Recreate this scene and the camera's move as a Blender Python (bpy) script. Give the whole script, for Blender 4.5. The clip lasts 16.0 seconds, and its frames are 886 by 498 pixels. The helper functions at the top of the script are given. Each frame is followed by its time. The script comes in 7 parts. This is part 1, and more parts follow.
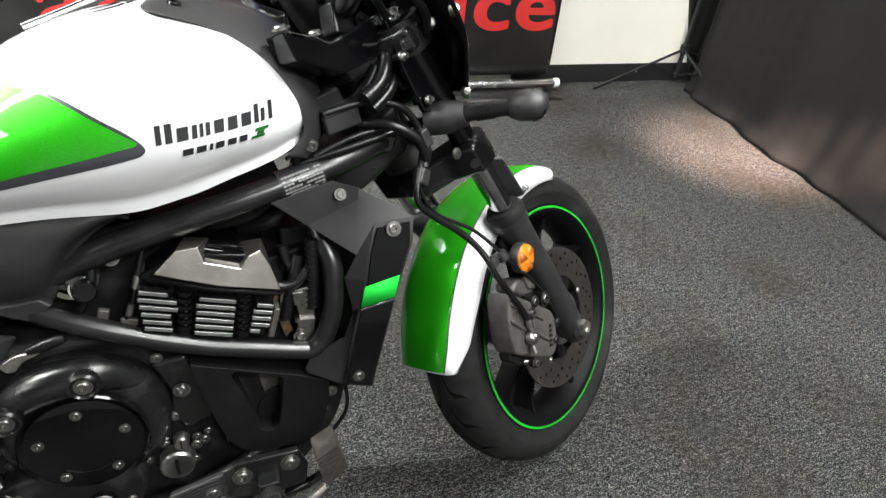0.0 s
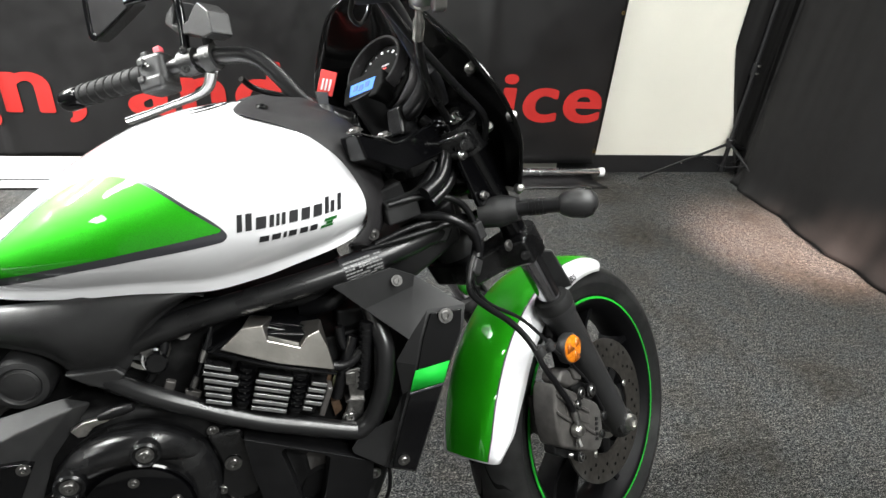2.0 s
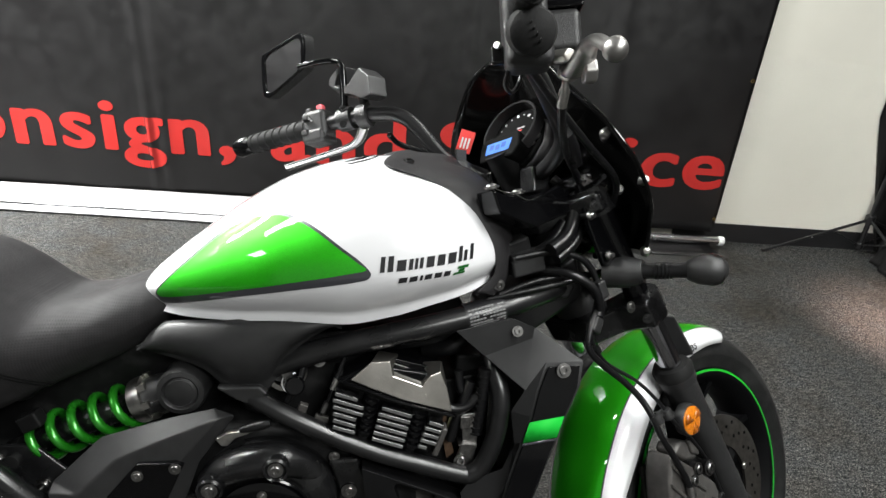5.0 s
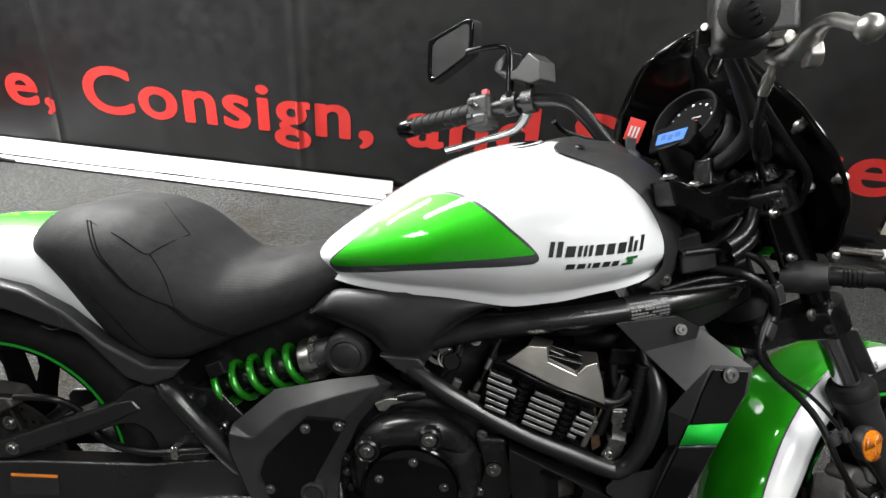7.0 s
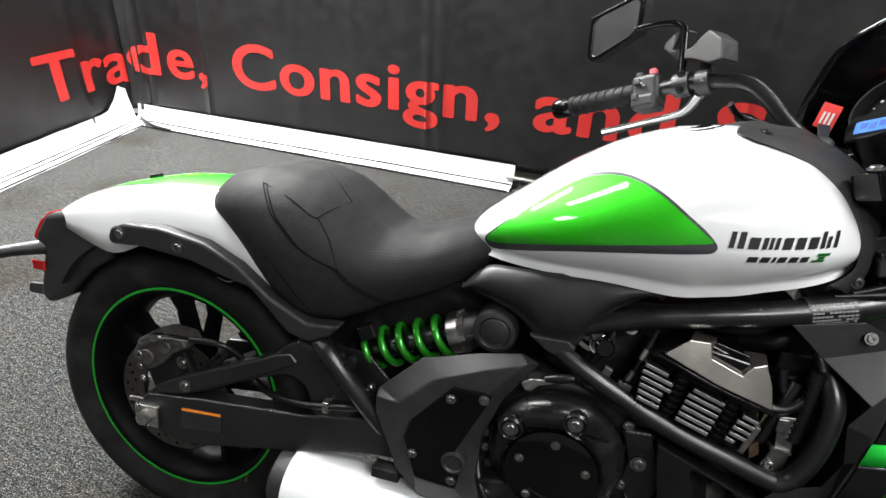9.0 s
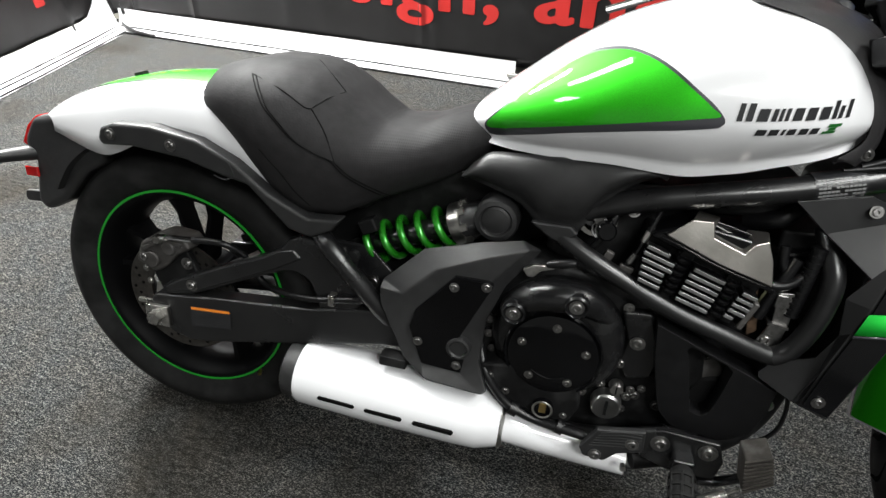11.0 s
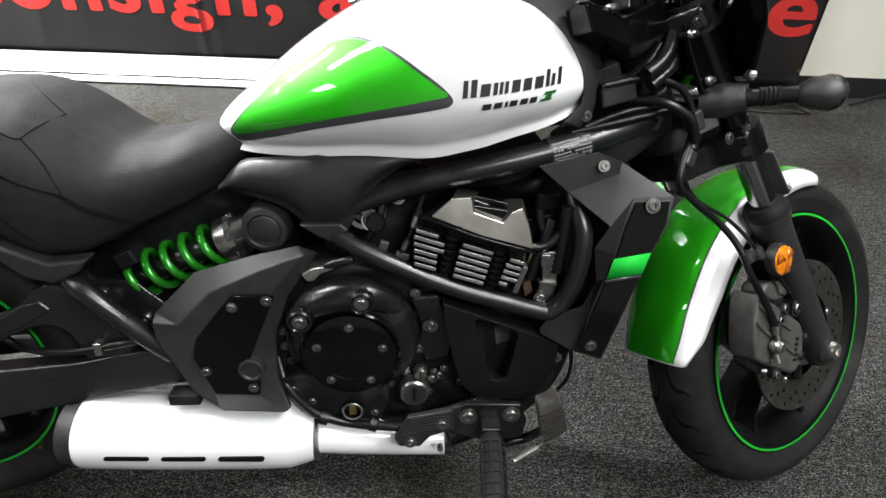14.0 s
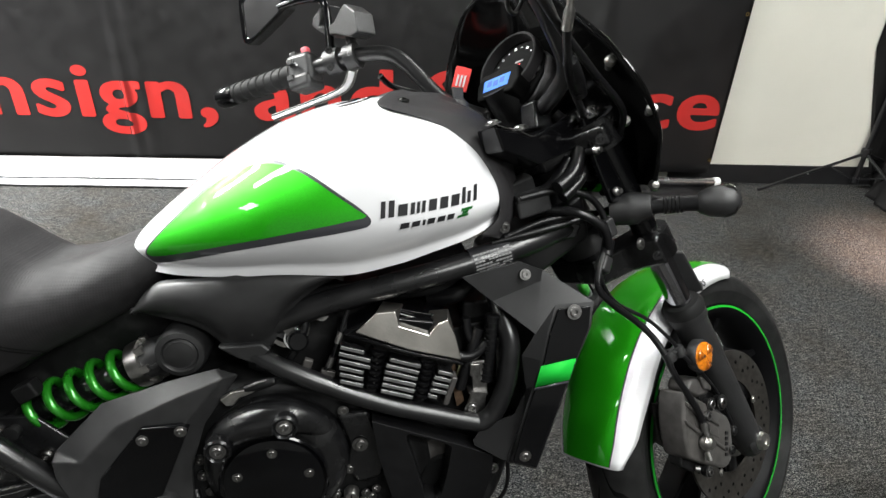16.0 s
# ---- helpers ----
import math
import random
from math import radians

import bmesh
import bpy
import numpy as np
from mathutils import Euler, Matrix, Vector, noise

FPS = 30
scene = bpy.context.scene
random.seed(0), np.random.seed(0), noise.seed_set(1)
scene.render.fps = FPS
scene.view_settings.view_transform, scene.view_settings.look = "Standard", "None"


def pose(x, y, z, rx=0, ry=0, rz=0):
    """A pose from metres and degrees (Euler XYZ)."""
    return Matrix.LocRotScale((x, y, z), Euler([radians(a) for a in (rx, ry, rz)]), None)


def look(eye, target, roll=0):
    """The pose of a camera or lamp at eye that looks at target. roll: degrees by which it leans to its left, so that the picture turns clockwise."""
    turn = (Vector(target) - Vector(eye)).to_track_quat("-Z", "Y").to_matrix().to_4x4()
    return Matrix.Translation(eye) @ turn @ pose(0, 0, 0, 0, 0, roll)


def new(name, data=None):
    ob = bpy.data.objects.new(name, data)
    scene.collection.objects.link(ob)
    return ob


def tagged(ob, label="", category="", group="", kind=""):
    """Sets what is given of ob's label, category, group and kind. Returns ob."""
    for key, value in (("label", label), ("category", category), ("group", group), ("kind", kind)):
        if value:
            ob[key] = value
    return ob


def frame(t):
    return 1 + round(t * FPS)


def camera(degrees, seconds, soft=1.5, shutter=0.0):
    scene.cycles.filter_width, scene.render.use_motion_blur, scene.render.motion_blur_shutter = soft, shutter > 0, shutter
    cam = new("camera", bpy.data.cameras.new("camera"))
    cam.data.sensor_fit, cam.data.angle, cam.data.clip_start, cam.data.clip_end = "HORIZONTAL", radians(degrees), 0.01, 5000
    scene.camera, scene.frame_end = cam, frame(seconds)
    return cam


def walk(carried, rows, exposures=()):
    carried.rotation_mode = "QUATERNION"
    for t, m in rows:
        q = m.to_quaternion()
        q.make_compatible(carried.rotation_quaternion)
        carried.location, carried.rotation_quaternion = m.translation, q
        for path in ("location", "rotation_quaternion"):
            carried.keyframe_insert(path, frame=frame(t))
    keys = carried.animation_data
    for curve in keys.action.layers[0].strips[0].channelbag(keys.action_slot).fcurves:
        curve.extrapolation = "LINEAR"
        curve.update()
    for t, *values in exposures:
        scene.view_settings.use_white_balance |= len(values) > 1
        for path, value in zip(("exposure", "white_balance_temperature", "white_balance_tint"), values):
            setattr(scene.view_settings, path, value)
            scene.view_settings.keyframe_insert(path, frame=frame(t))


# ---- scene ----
# camera: a hand-held swing along the right side of the motorcycle
cam = camera(74.57, 16.0)
PATH = [
    (0, (0.9700, -0.7433, 1.1653), (1.6455, 0.7046, -0.0378), 6.01),
    (0.5, (0.9613, -0.7553, 1.1754), (1.6194, 0.7481, 0.0323), 5.50),
    (1, (0.9484, -0.7658, 1.1858), (1.5873, 0.7898, 0.1033), 5.52),
    (1.5, (0.9473, -0.7619, 1.1935), (1.5450, 0.8414, 0.1580), 5.38),
    (2, (0.9440, -0.7575, 1.1970), (1.5205, 0.8806, 0.2050), 5.28),
    (2.5, (0.9405, -0.7606, 1.2060), (1.4900, 0.9126, 0.2582), 5.10),
    (3, (0.9366, -0.7665, 1.2129), (1.4618, 0.9432, 0.3180), 4.95),
    (3.2, (0.9395, -0.7803, 1.2059), (1.4340, 0.9612, 0.3560), 4.33),
    (5.3, (0.8833, -0.7867, 1.2089), (1.0723, 1.0103, 0.3514), 4.25),
    (5.5, (0.8760, -0.7849, 1.2069), (1.0157, 1.0141, 0.3442), 3.89),
    (6, (0.8536, -0.7859, 1.2003), (0.8930, 1.0083, 0.3175), 3.94),
    (6.5, (0.8340, -0.7922, 1.1963), (0.7926, 0.9961, 0.3017), 3.77),
    (7, (0.8113, -0.7961, 1.1952), (0.6961, 0.9860, 0.2947), 3.37),
    (7.5, (0.7887, -0.7973, 1.1911), (0.5683, 0.9716, 0.2842), 3.13),
    (8, (0.7684, -0.7974, 1.1858), (0.4537, 0.9540, 0.2728), 3.43),
    (8.5, (0.7442, -0.8053, 1.1831), (0.3643, 0.9306, 0.2653), 3.40),
    (9, (0.7247, -0.8124, 1.1761), (0.2792, 0.8864, 0.2192), 2.38),
    (9.2, (0.7223, -0.8121, 1.1707), (0.2662, 0.8692, 0.1881), 2.24),
    (11.3, (0.7357, -0.8193, 1.1372), (0.3520, 0.7013, -0.1040), 0.26),
    (11.5, (0.7406, -0.8151, 1.1337), (0.3927, 0.7046, -0.1191), 0.32),
    (12, (0.7583, -0.8097, 1.1323), (0.4985, 0.7231, -0.1259), 0.29),
    (12.5, (0.7841, -0.8020, 1.1331), (0.6248, 0.7465, -0.1226), 0.70),
    (13, (0.8052, -0.7994, 1.1329), (0.7409, 0.7610, -0.1165), 1.13),
    (13.5, (0.8283, -0.7936, 1.1321), (0.8504, 0.7757, -0.1076), 1.48),
    (14, (0.8480, -0.7857, 1.1340), (0.9404, 0.7995, -0.0820), 1.40),
    (14.5, (0.8662, -0.7717, 1.1437), (1.0282, 0.8446, -0.0231), 1.57),
    (15, (0.8755, -0.7640, 1.1553), (1.0864, 0.8988, 0.0641), 1.64),
    (15.5, (0.8797, -0.7606, 1.1647), (1.1318, 0.9381, 0.1397), 2.15),
    (16, (0.8830, -0.7613, 1.1719), (1.1620, 0.9617, 0.1954), 2.32),
]
walk(cam, [(t, look(eye, target, roll)) for t, eye, target, roll in PATH],
     [(0.0, 0.47), (1.5, 0.44), (2.2, 0.16), (3.0, 0.02), (5.5, -0.26), (7.0, -0.33), (9.0, -0.30), (11.5, -0.26), (12.3, -0.04), (13.0, 0.02), (15.0, -0.08), (16.0, -0.08)])

# ---- light ----
world = bpy.data.worlds.new("world")
scene.world = world
world.use_nodes = True
world.node_tree.nodes["Background"].inputs[0].default_value = (0.9, 0.95, 1.0, 1)
world.node_tree.nodes["Background"].inputs[1].default_value = 0.03


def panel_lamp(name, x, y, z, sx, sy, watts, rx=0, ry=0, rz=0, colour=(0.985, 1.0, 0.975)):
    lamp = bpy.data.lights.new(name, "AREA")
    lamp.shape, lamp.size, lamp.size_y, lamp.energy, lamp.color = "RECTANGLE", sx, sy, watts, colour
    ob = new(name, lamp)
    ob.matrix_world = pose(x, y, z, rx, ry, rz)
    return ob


CEIL = 2.75
panel_lamp("ceiling_lamp_a", -2.0, -1.1, CEIL - 0.02, 0.6, 0.6, 38)
panel_lamp("ceiling_lamp_b", -0.7, 0.28, CEIL - 0.02, 1.2, 0.3, 88)
# unseen lamp over the bright corner, strengthened to add sheen to the banner
panel_lamp("unseen_corner_lamp", -1.85, 1.62, CEIL - 0.02, 1.2, 0.3, 780)
# unseen lamps added to brighten the front end, cream wall and near side
panel_lamp("front_fill_lamp", 2.3, -0.6, CEIL - 0.02, 0.6, 1.2, 98)
panel_lamp("wall_fill_lamp", 2.3, 1.3, CEIL - 0.02, 1.2, 0.3, 30)
panel_lamp("near_side_fill_lamp", 2.0, -2.1, CEIL - 0.02, 1.2, 0.6, 90)
spot = bpy.data.lights.new("warm_spot", "SPOT")
spot.energy, spot.color, spot.spot_size, spot.spot_blend, spot.shadow_soft_size = 8000, (1.0, 0.70, 0.58), radians(8), 1.0, 0.06
new("warm_spot", spot).matrix_world = look((2.7, -1.8, 1.35), (3.30, 0.98, 0.0)) @ Matrix.Diagonal((2.8, 1.0, 1.0, 1.0))

# ---- materials ----


def material(name, colour, rough=0.5, metal=0.0, coat=0.0, grain=0.0, grain_scale=60.0, bump=0.0, bump_scale=200.0, wear=0.0, wear_scale=6.0, rough_var=0.08, spec=0.5, bump_depth=0.002):
    """Colour with grain and wear at two scales, uneven gloss and fine relief, in object space."""
    m = bpy.data.materials.new(name)
    m.use_nodes = True
    nt = m.node_tree
    b = nt.nodes["Principled BSDF"]
    b.inputs["Roughness"].default_value, b.inputs["Metallic"].default_value = rough, metal
    b.inputs["Coat Weight"].default_value, b.inputs["Coat Roughness"].default_value = coat, 0.04
    b.inputs["Specular IOR Level"].default_value = spec
    co = nt.nodes.new("ShaderNodeTexCoord")

    def noise_node(scale, detail=4.0):
        n = nt.nodes.new("ShaderNodeTexNoise")
        n.inputs["Scale"].default_value, n.inputs["Detail"].default_value = scale, detail
        nt.links.new(co.outputs["Object"], n.inputs["Vector"])
        return n

    def mix(a, c, fac, lo, hi):
        r = nt.nodes.new("ShaderNodeMapRange")
        r.inputs[1].default_value, r.inputs[2].default_value, r.inputs[3].default_value, r.inputs[4].default_value = lo, hi, 0.0, 1.0
        nt.links.new(fac, r.inputs[0])
        k = nt.nodes.new("ShaderNodeMix")
        k.data_type = "RGBA"
        nt.links.new(r.outputs[0], k.inputs[0])
        for s, v in ((6, a), (7, c)):
            if isinstance(v, tuple):
                k.inputs[s].default_value = (*v[:3], 1)
            else:
                nt.links.new(v, k.inputs[s])
        return k.outputs[2]

    src = tuple(colour)
    if grain:
        dark = tuple(c * (1 - grain) for c in colour)
        light = tuple(min(1, c * (1 + grain) + grain * 0.004) for c in colour)
        src = mix(dark, light, noise_node(grain_scale).outputs["Fac"], 0.3, 0.7)
    if wear:
        worn = tuple(c + (0.22 - c) * wear for c in colour)
        src = mix(src, worn, noise_node(wear_scale, 6).outputs["Fac"], 0.52, 0.75)
    if isinstance(src, tuple):
        b.inputs["Base Color"].default_value = (*src, 1)
    else:
        nt.links.new(src, b.inputs["Base Color"])
    if rough_var:
        r = nt.nodes.new("ShaderNodeMapRange")
        r.inputs[1].default_value, r.inputs[2].default_value = 0.3, 0.7
        r.inputs[3].default_value, r.inputs[4].default_value = max(0.02, rough - rough_var), min(1, rough + rough_var)
        nt.links.new(noise_node(14, 5).outputs["Fac"], r.inputs[0])
        nt.links.new(r.outputs[0], b.inputs["Roughness"])
    if bump:
        k = nt.nodes.new("ShaderNodeBump")
        k.inputs["Strength"].default_value, k.inputs["Distance"].default_value = bump, bump_depth
        nt.links.new(noise_node(bump_scale, 3).outputs["Fac"], k.inputs["Height"])
        nt.links.new(k.outputs[0], b.inputs["Normal"])
    return m


WHITE = material("white_paint", (0.80, 0.80, 0.82), 0.22, 0, 1.0, rough_var=0.03)
GREEN = material("green_candy_paint", (0.020, 0.44, 0.004), 0.52, 0.72, 1.0, grain=0.16, grain_scale=900, rough_var=0.03)
GREEN_FLAT = material("green_stripe_paint", (0.012, 0.42, 0.04), 0.55, 0, 0.0, spec=0.12, rough_var=0.05)
EMBLEM = material("dark_green_emblem", (0.006, 0.10, 0.012), 0.4)
GREYLINE = material("grey_pinstripe", (0.055, 0.055, 0.065), 0.35, 0.3, 0.6)
DARKLOGO = material("dark_decal", (0.018, 0.018, 0.02), 0.35)
PLASTIC = material("matte_black_plastic", (0.0145, 0.0145, 0.0150), 0.42, spec=0.48, grain=0.2, bump=0.25, bump_scale=900, wear=0.05, wear_scale=9)
FRAME = material("satin_black_frame", (0.0065, 0.0065, 0.007), 0.32, spec=0.55, grain=0.2, grain_scale=30, wear=0.03)
RIM = material("black_wheel_paint", (0.0022, 0.0022, 0.0026), 0.48, spec=0.10, wear=0.02)
SHROUD = material("black_shroud_plastic", (0.0032, 0.0032, 0.0036), 0.52, spec=0.22, grain=0.2, bump=0.2, bump_scale=900)
RADPLASTIC = material("satin_shroud_plastic", (0.0085, 0.0085, 0.0090), 0.38, spec=0.42, grain=0.15, bump=0.15, bump_scale=900)
GLOSS = material("gloss_black_paint", (0.0022, 0.0022, 0.0026), 0.12, 0, 0.15, spec=0.22, rough_var=0.04, wear=0.01)
ENGINE = material("black_engine_coat", (0.0050, 0.0050, 0.0054), 0.25, 0.05, spec=0.55, grain=0.3, bump=0.15, bump_scale=500, wear=0.08, wear_scale=14)
DARK = material("dark_machinery", (0.003, 0.003, 0.0033), 0.55, 0.1, spec=0.25, grain=0.4, wear=0.10, wear_scale=22)
COWL = material("dark_grey_cowl", (0.017, 0.016, 0.017), 0.46, spec=0.4, grain=0.1, bump=0.3, bump_scale=1200)
RUBBER = material("tyre_rubber", (0.011, 0.011, 0.011), 0.62, spec=0.14, grain=0.25, grain_scale=40, bump=0.2, bump_scale=500, wear=0.10, wear_scale=8)
PADRUBBER = material("worn_pad_rubber", (0.030, 0.027, 0.024), 0.7, spec=0.2, grain=0.3, grain_scale=60, wear=0.2, wear_scale=30)
GROOVE = material("tread_groove", (0.003, 0.003, 0.003), 0.9, spec=0.1)
CABLE = material("black_cable_rubber", (0.004, 0.004, 0.0045), 0.34, spec=0.35, bump=0.1, bump_scale=700)
CHROME = material("chrome", (0.75, 0.75, 0.76), 0.10, 1.0, rough_var=0.05)
DARKCHROME = material("hard_chrome_tube", (0.38, 0.38, 0.40), 0.14, 1.0, rough_var=0.05)
BOLT = material("dull_bolt_steel", (0.24, 0.235, 0.23), 0.36, 1.0, grain=0.3, grain_scale=150)
RINGGREEN = material("green_rim_tape", (0.008, 0.30, 0.02), 0.5)
AMBER_DARK = material("dark_amber_facets", (0.34, 0.085, 0.003), 0.2, 0, 0.5, grain=0.3, grain_scale=300)
STEEL = material("zinc_steel", (0.45, 0.44, 0.42), 0.32, 1.0, grain=0.2, grain_scale=120)
ALU = material("brushed_alloy", (0.60, 0.58, 0.54), 0.38, 1.0, grain=0.12, grain_scale=40, bump=0.08, bump_scale=300)
ALU_DARK = material("dusty_cast_alloy", (0.46, 0.44, 0.41), 0.33, 1.0, grain=0.2, grain_scale=25, bump=0.1, bump_scale=300, wear=0.15, wear_scale=12)
FINEDGE = material("machined_fin_edge", (0.27, 0.27, 0.27), 0.48, 0.9, grain=0.2)
CALIPER = material("grey_caliper", (0.062, 0.058, 0.055), 0.5, 0.35, grain=0.3, wear=0.25, wear_scale=25)
LEVER = material("bare_cast_lever", (0.36, 0.35, 0.34), 0.36, 0.95, grain=0.12, grain_scale=30, bump=0.08, bump_scale=400)
DISC = material("brake_disc_steel", (0.070, 0.064, 0.058), 0.46, 0.85, grain=0.3, grain_scale=90, wear=0.3, wear_scale=12)
SPRING = material("green_spring_enamel", (0.018, 0.24, 0.012), 0.30, 0.5, 0.9, grain=0.1)
ORANGE = material("amber_reflector", (0.60, 0.17, 0.005), 0.18, 0, 0.8, grain=0.3, grain_scale=300, bump=0.6, bump_scale=500)
AMBERLENS = material("smoked_lens", (0.05, 0.045, 0.04), 0.15, 0, 0.8)
REDLENS = material("red_tail_lens", (0.45, 0.012, 0.012), 0.12, 0, 1.0)
REDTAG = material("red_fabric_tag", (0.62, 0.03, 0.025), 0.7, grain=0.2)
PINK = material("red_switch", (0.7, 0.1, 0.12), 0.4)
PRINT = material("white_print", (0.6, 0.6, 0.6), 0.5)
GREYPRINT = material("grey_print", (0.20, 0.20, 0.20), 0.6)
ORANGE_PRINT = material("orange_print", (0.85, 0.25, 0.02), 0.5)
BRASS = material("brass", (0.55, 0.40, 0.16), 0.3, 1.0)
MIRROR = material("mirror_glass", (0.85, 0.85, 0.86), 0.02, 1.0, rough_var=0)
SMOKE = material("dark_screen", (0.003, 0.003, 0.003), 0.10, spec=0.35, rough_var=0.02)
WALLPAINT = material("cream_wall_paint", (0.74, 0.72, 0.64), 0.65, grain=0.03, grain_scale=3, bump=0.15, bump_scale=150, wear=0.02)
BASEBOARD = material("black_vinyl_base", (0.012, 0.012, 0.013), 0.45)
BANNER = material("black_banner_vinyl", (0.0050, 0.0046, 0.0049), 0.37, spec=0.70, grain=0.2, grain_scale=3, bump=0.35, bump_scale=2.6, bump_depth=0.018, rough_var=0.05)
LETTER = material("red_banner_print", (0.38, 0.017, 0.014), 0.47, spec=0.55, grain=0.08, grain_scale=8, bump=0.4, bump_scale=7)
HEM = material("white_banner_hem", (0.50, 0.50, 0.51), 0.20, 0, 0.4, grain=0.05, grain_scale=7, bump=0.7, bump_scale=9)
SHEET = material("black_backdrop_cloth", (0.0065, 0.0062, 0.0062), 0.7, spec=0.15, grain=0.2, grain_scale=300, bump=0.4, bump_scale=6)
DRAB = material("dull_grey_wall", (0.20, 0.20, 0.195), 0.8, grain=0.1, grain_scale=4)
CEILING = material("ceiling_tile", (0.32, 0.32, 0.31), 0.8, grain=0.06, grain_scale=40)


def leather(name):
    m = material(name, (0.0200, 0.0192, 0.0200), 0.68, spec=0.16, grain=0.15, wear=0.02)
    nt = m.node_tree
    v, co, k = nt.nodes.new("ShaderNodeTexVoronoi"), nt.nodes.new("ShaderNodeTexCoord"), nt.nodes.new("ShaderNodeBump")
    v.inputs["Scale"].default_value = 260
    k.inputs["Strength"].default_value, k.inputs["Distance"].default_value = 0.22, 0.001
    nt.links.new(co.outputs["Object"], v.inputs["Vector"])
    # rows of small pips on the front of the seat
    pips = []
    for axis in ("X", "Z"):
        w = nt.nodes.new("ShaderNodeTexWave")
        w.bands_direction = axis
        w.inputs["Scale"].default_value = 84
        nt.links.new(co.outputs["Object"], w.inputs["Vector"])
        pips.append(w.outputs["Fac"])
    both = nt.nodes.new("ShaderNodeMath")
    both.operation = "MULTIPLY"
    nt.links.new(pips[0], both.inputs[0]), nt.links.new(pips[1], both.inputs[1])
    xyz, where, pick = nt.nodes.new("ShaderNodeSeparateXYZ"), nt.nodes.new("ShaderNodeMapRange"), nt.nodes.new("ShaderNodeMix")
    nt.links.new(co.outputs["Object"], xyz.inputs[0])
    nt.links.new(xyz.outputs[0], where.inputs[0])
    where.inputs[1].default_value, where.inputs[2].default_value = 0.34, 0.42
    nt.links.new(where.outputs[0], pick.inputs[0])
    nt.links.new(v.outputs["Distance"], pick.inputs[2])
    nt.links.new(both.outputs[0], pick.inputs[3])
    nt.links.new(pick.outputs[0], k.inputs["Height"])
    nt.links.new(k.outputs[0], nt.nodes["Principled BSDF"].inputs["Normal"])
    return m


SEAT = leather("black_seat_vinyl")
STITCH = material("dark_thread", (0.004, 0.004, 0.004), 0.8, spec=0.1)


def carpet_material():
    m = bpy.data.materials.new("grey_loop_carpet")
    m.use_nodes = True
    nt = m.node_tree
    b = nt.nodes["Principled BSDF"]
    b.inputs["Roughness"].default_value = 0.95
    b.inputs["Specular IOR Level"].default_value = 0.05
    co = nt.nodes.new("ShaderNodeTexCoord")

    def n(scale, detail, stretch=(1, 1, 1)):
        mp, t = nt.nodes.new("ShaderNodeMapping"), nt.nodes.new("ShaderNodeTexNoise")
        mp.inputs["Scale"].default_value = stretch
        mp.inputs["Rotation"].default_value = (0, 0, 0.3)
        t.inputs["Scale"].default_value, t.inputs["Detail"].default_value = scale, detail
        nt.links.new(co.outputs["Object"], mp.inputs[0])
        nt.links.new(mp.outputs[0], t.inputs["Vector"])
        return t

    pile = n(230, 2, (1, 1.9, 1))
    ramp = nt.nodes.new("ShaderNodeValToRGB")
    e = ramp.color_ramp.elements
    e[0].position, e[0].color = 0.42, (0.0075, 0.0077, 0.0082, 1)
    e[1].position, e[1].color = 0.60, (0.135, 0.132, 0.122, 1)
    for p, c in ((0.48, (0.0205, 0.021, 0.0225, 1)), (0.53, (0.046, 0.0458, 0.044, 1))):
        x = e.new(p)
        x.color = c
    fleck = n(110, 3, (1, 1.9, 1))
    blend = nt.nodes.new("ShaderNodeMix")
    blend.inputs[0].default_value = 0.36
    nt.links.new(pile.outputs["Fac"], blend.inputs[2])
    nt.links.new(fleck.outputs["Fac"], blend.inputs[3])
    nt.links.new(blend.outputs[0], ramp.inputs[0])
    stain = n(1.7, 6)
    r = nt.nodes.new("ShaderNodeMapRange")
    r.inputs[1].default_value, r.inputs[2].default_value, r.inputs[3].default_value, r.inputs[4].default_value = 0.50, 0.66, 0.0, 0.72
    nt.links.new(stain.outputs["Fac"], r.inputs[0])
    k = nt.nodes.new("ShaderNodeMix")
    k.data_type = "RGBA"
    k.inputs[7].default_value = (0.024, 0.021, 0.017, 1)
    nt.links.new(r.outputs[0], k.inputs[0])
    nt.links.new(ramp.outputs[0], k.inputs[6])
    tint, hue = n(11, 3), nt.nodes.new("ShaderNodeMix")
    hue.data_type = "RGBA"
    hue.inputs[6].default_value, hue.inputs[7].default_value = (0.97, 1.0, 1.03, 1), (1.03, 1.0, 0.97, 1)
    span = nt.nodes.new("ShaderNodeMapRange")
    span.inputs[1].default_value, span.inputs[2].default_value = 0.35, 0.65
    nt.links.new(tint.outputs["Fac"], span.inputs[0])
    nt.links.new(span.outputs[0], hue.inputs[0])
    both = nt.nodes.new("ShaderNodeMix")
    both.data_type, both.blend_type = "RGBA", "MULTIPLY"
    both.inputs[0].default_value = 1.0
    weave, rows = n(34, 4, (1, 2.6, 1)), nt.nodes.new("ShaderNodeMapRange")
    rows.inputs[1].default_value, rows.inputs[2].default_value, rows.inputs[3].default_value, rows.inputs[4].default_value = 0.34, 0.66, 0.62, 1.42
    nt.links.new(weave.outputs["Fac"], rows.inputs[0])
    worn = nt.nodes.new("ShaderNodeMix")
    worn.data_type, worn.blend_type = "RGBA", "MULTIPLY"
    worn.inputs[0].default_value = 1.0
    nt.links.new(k.outputs[2], worn.inputs[6])
    nt.links.new(rows.outputs[0], worn.inputs[7])
    nt.links.new(worn.outputs[2], both.inputs[6])
    nt.links.new(hue.outputs[2], both.inputs[7])
    nt.links.new(both.outputs[2], b.inputs["Base Color"])
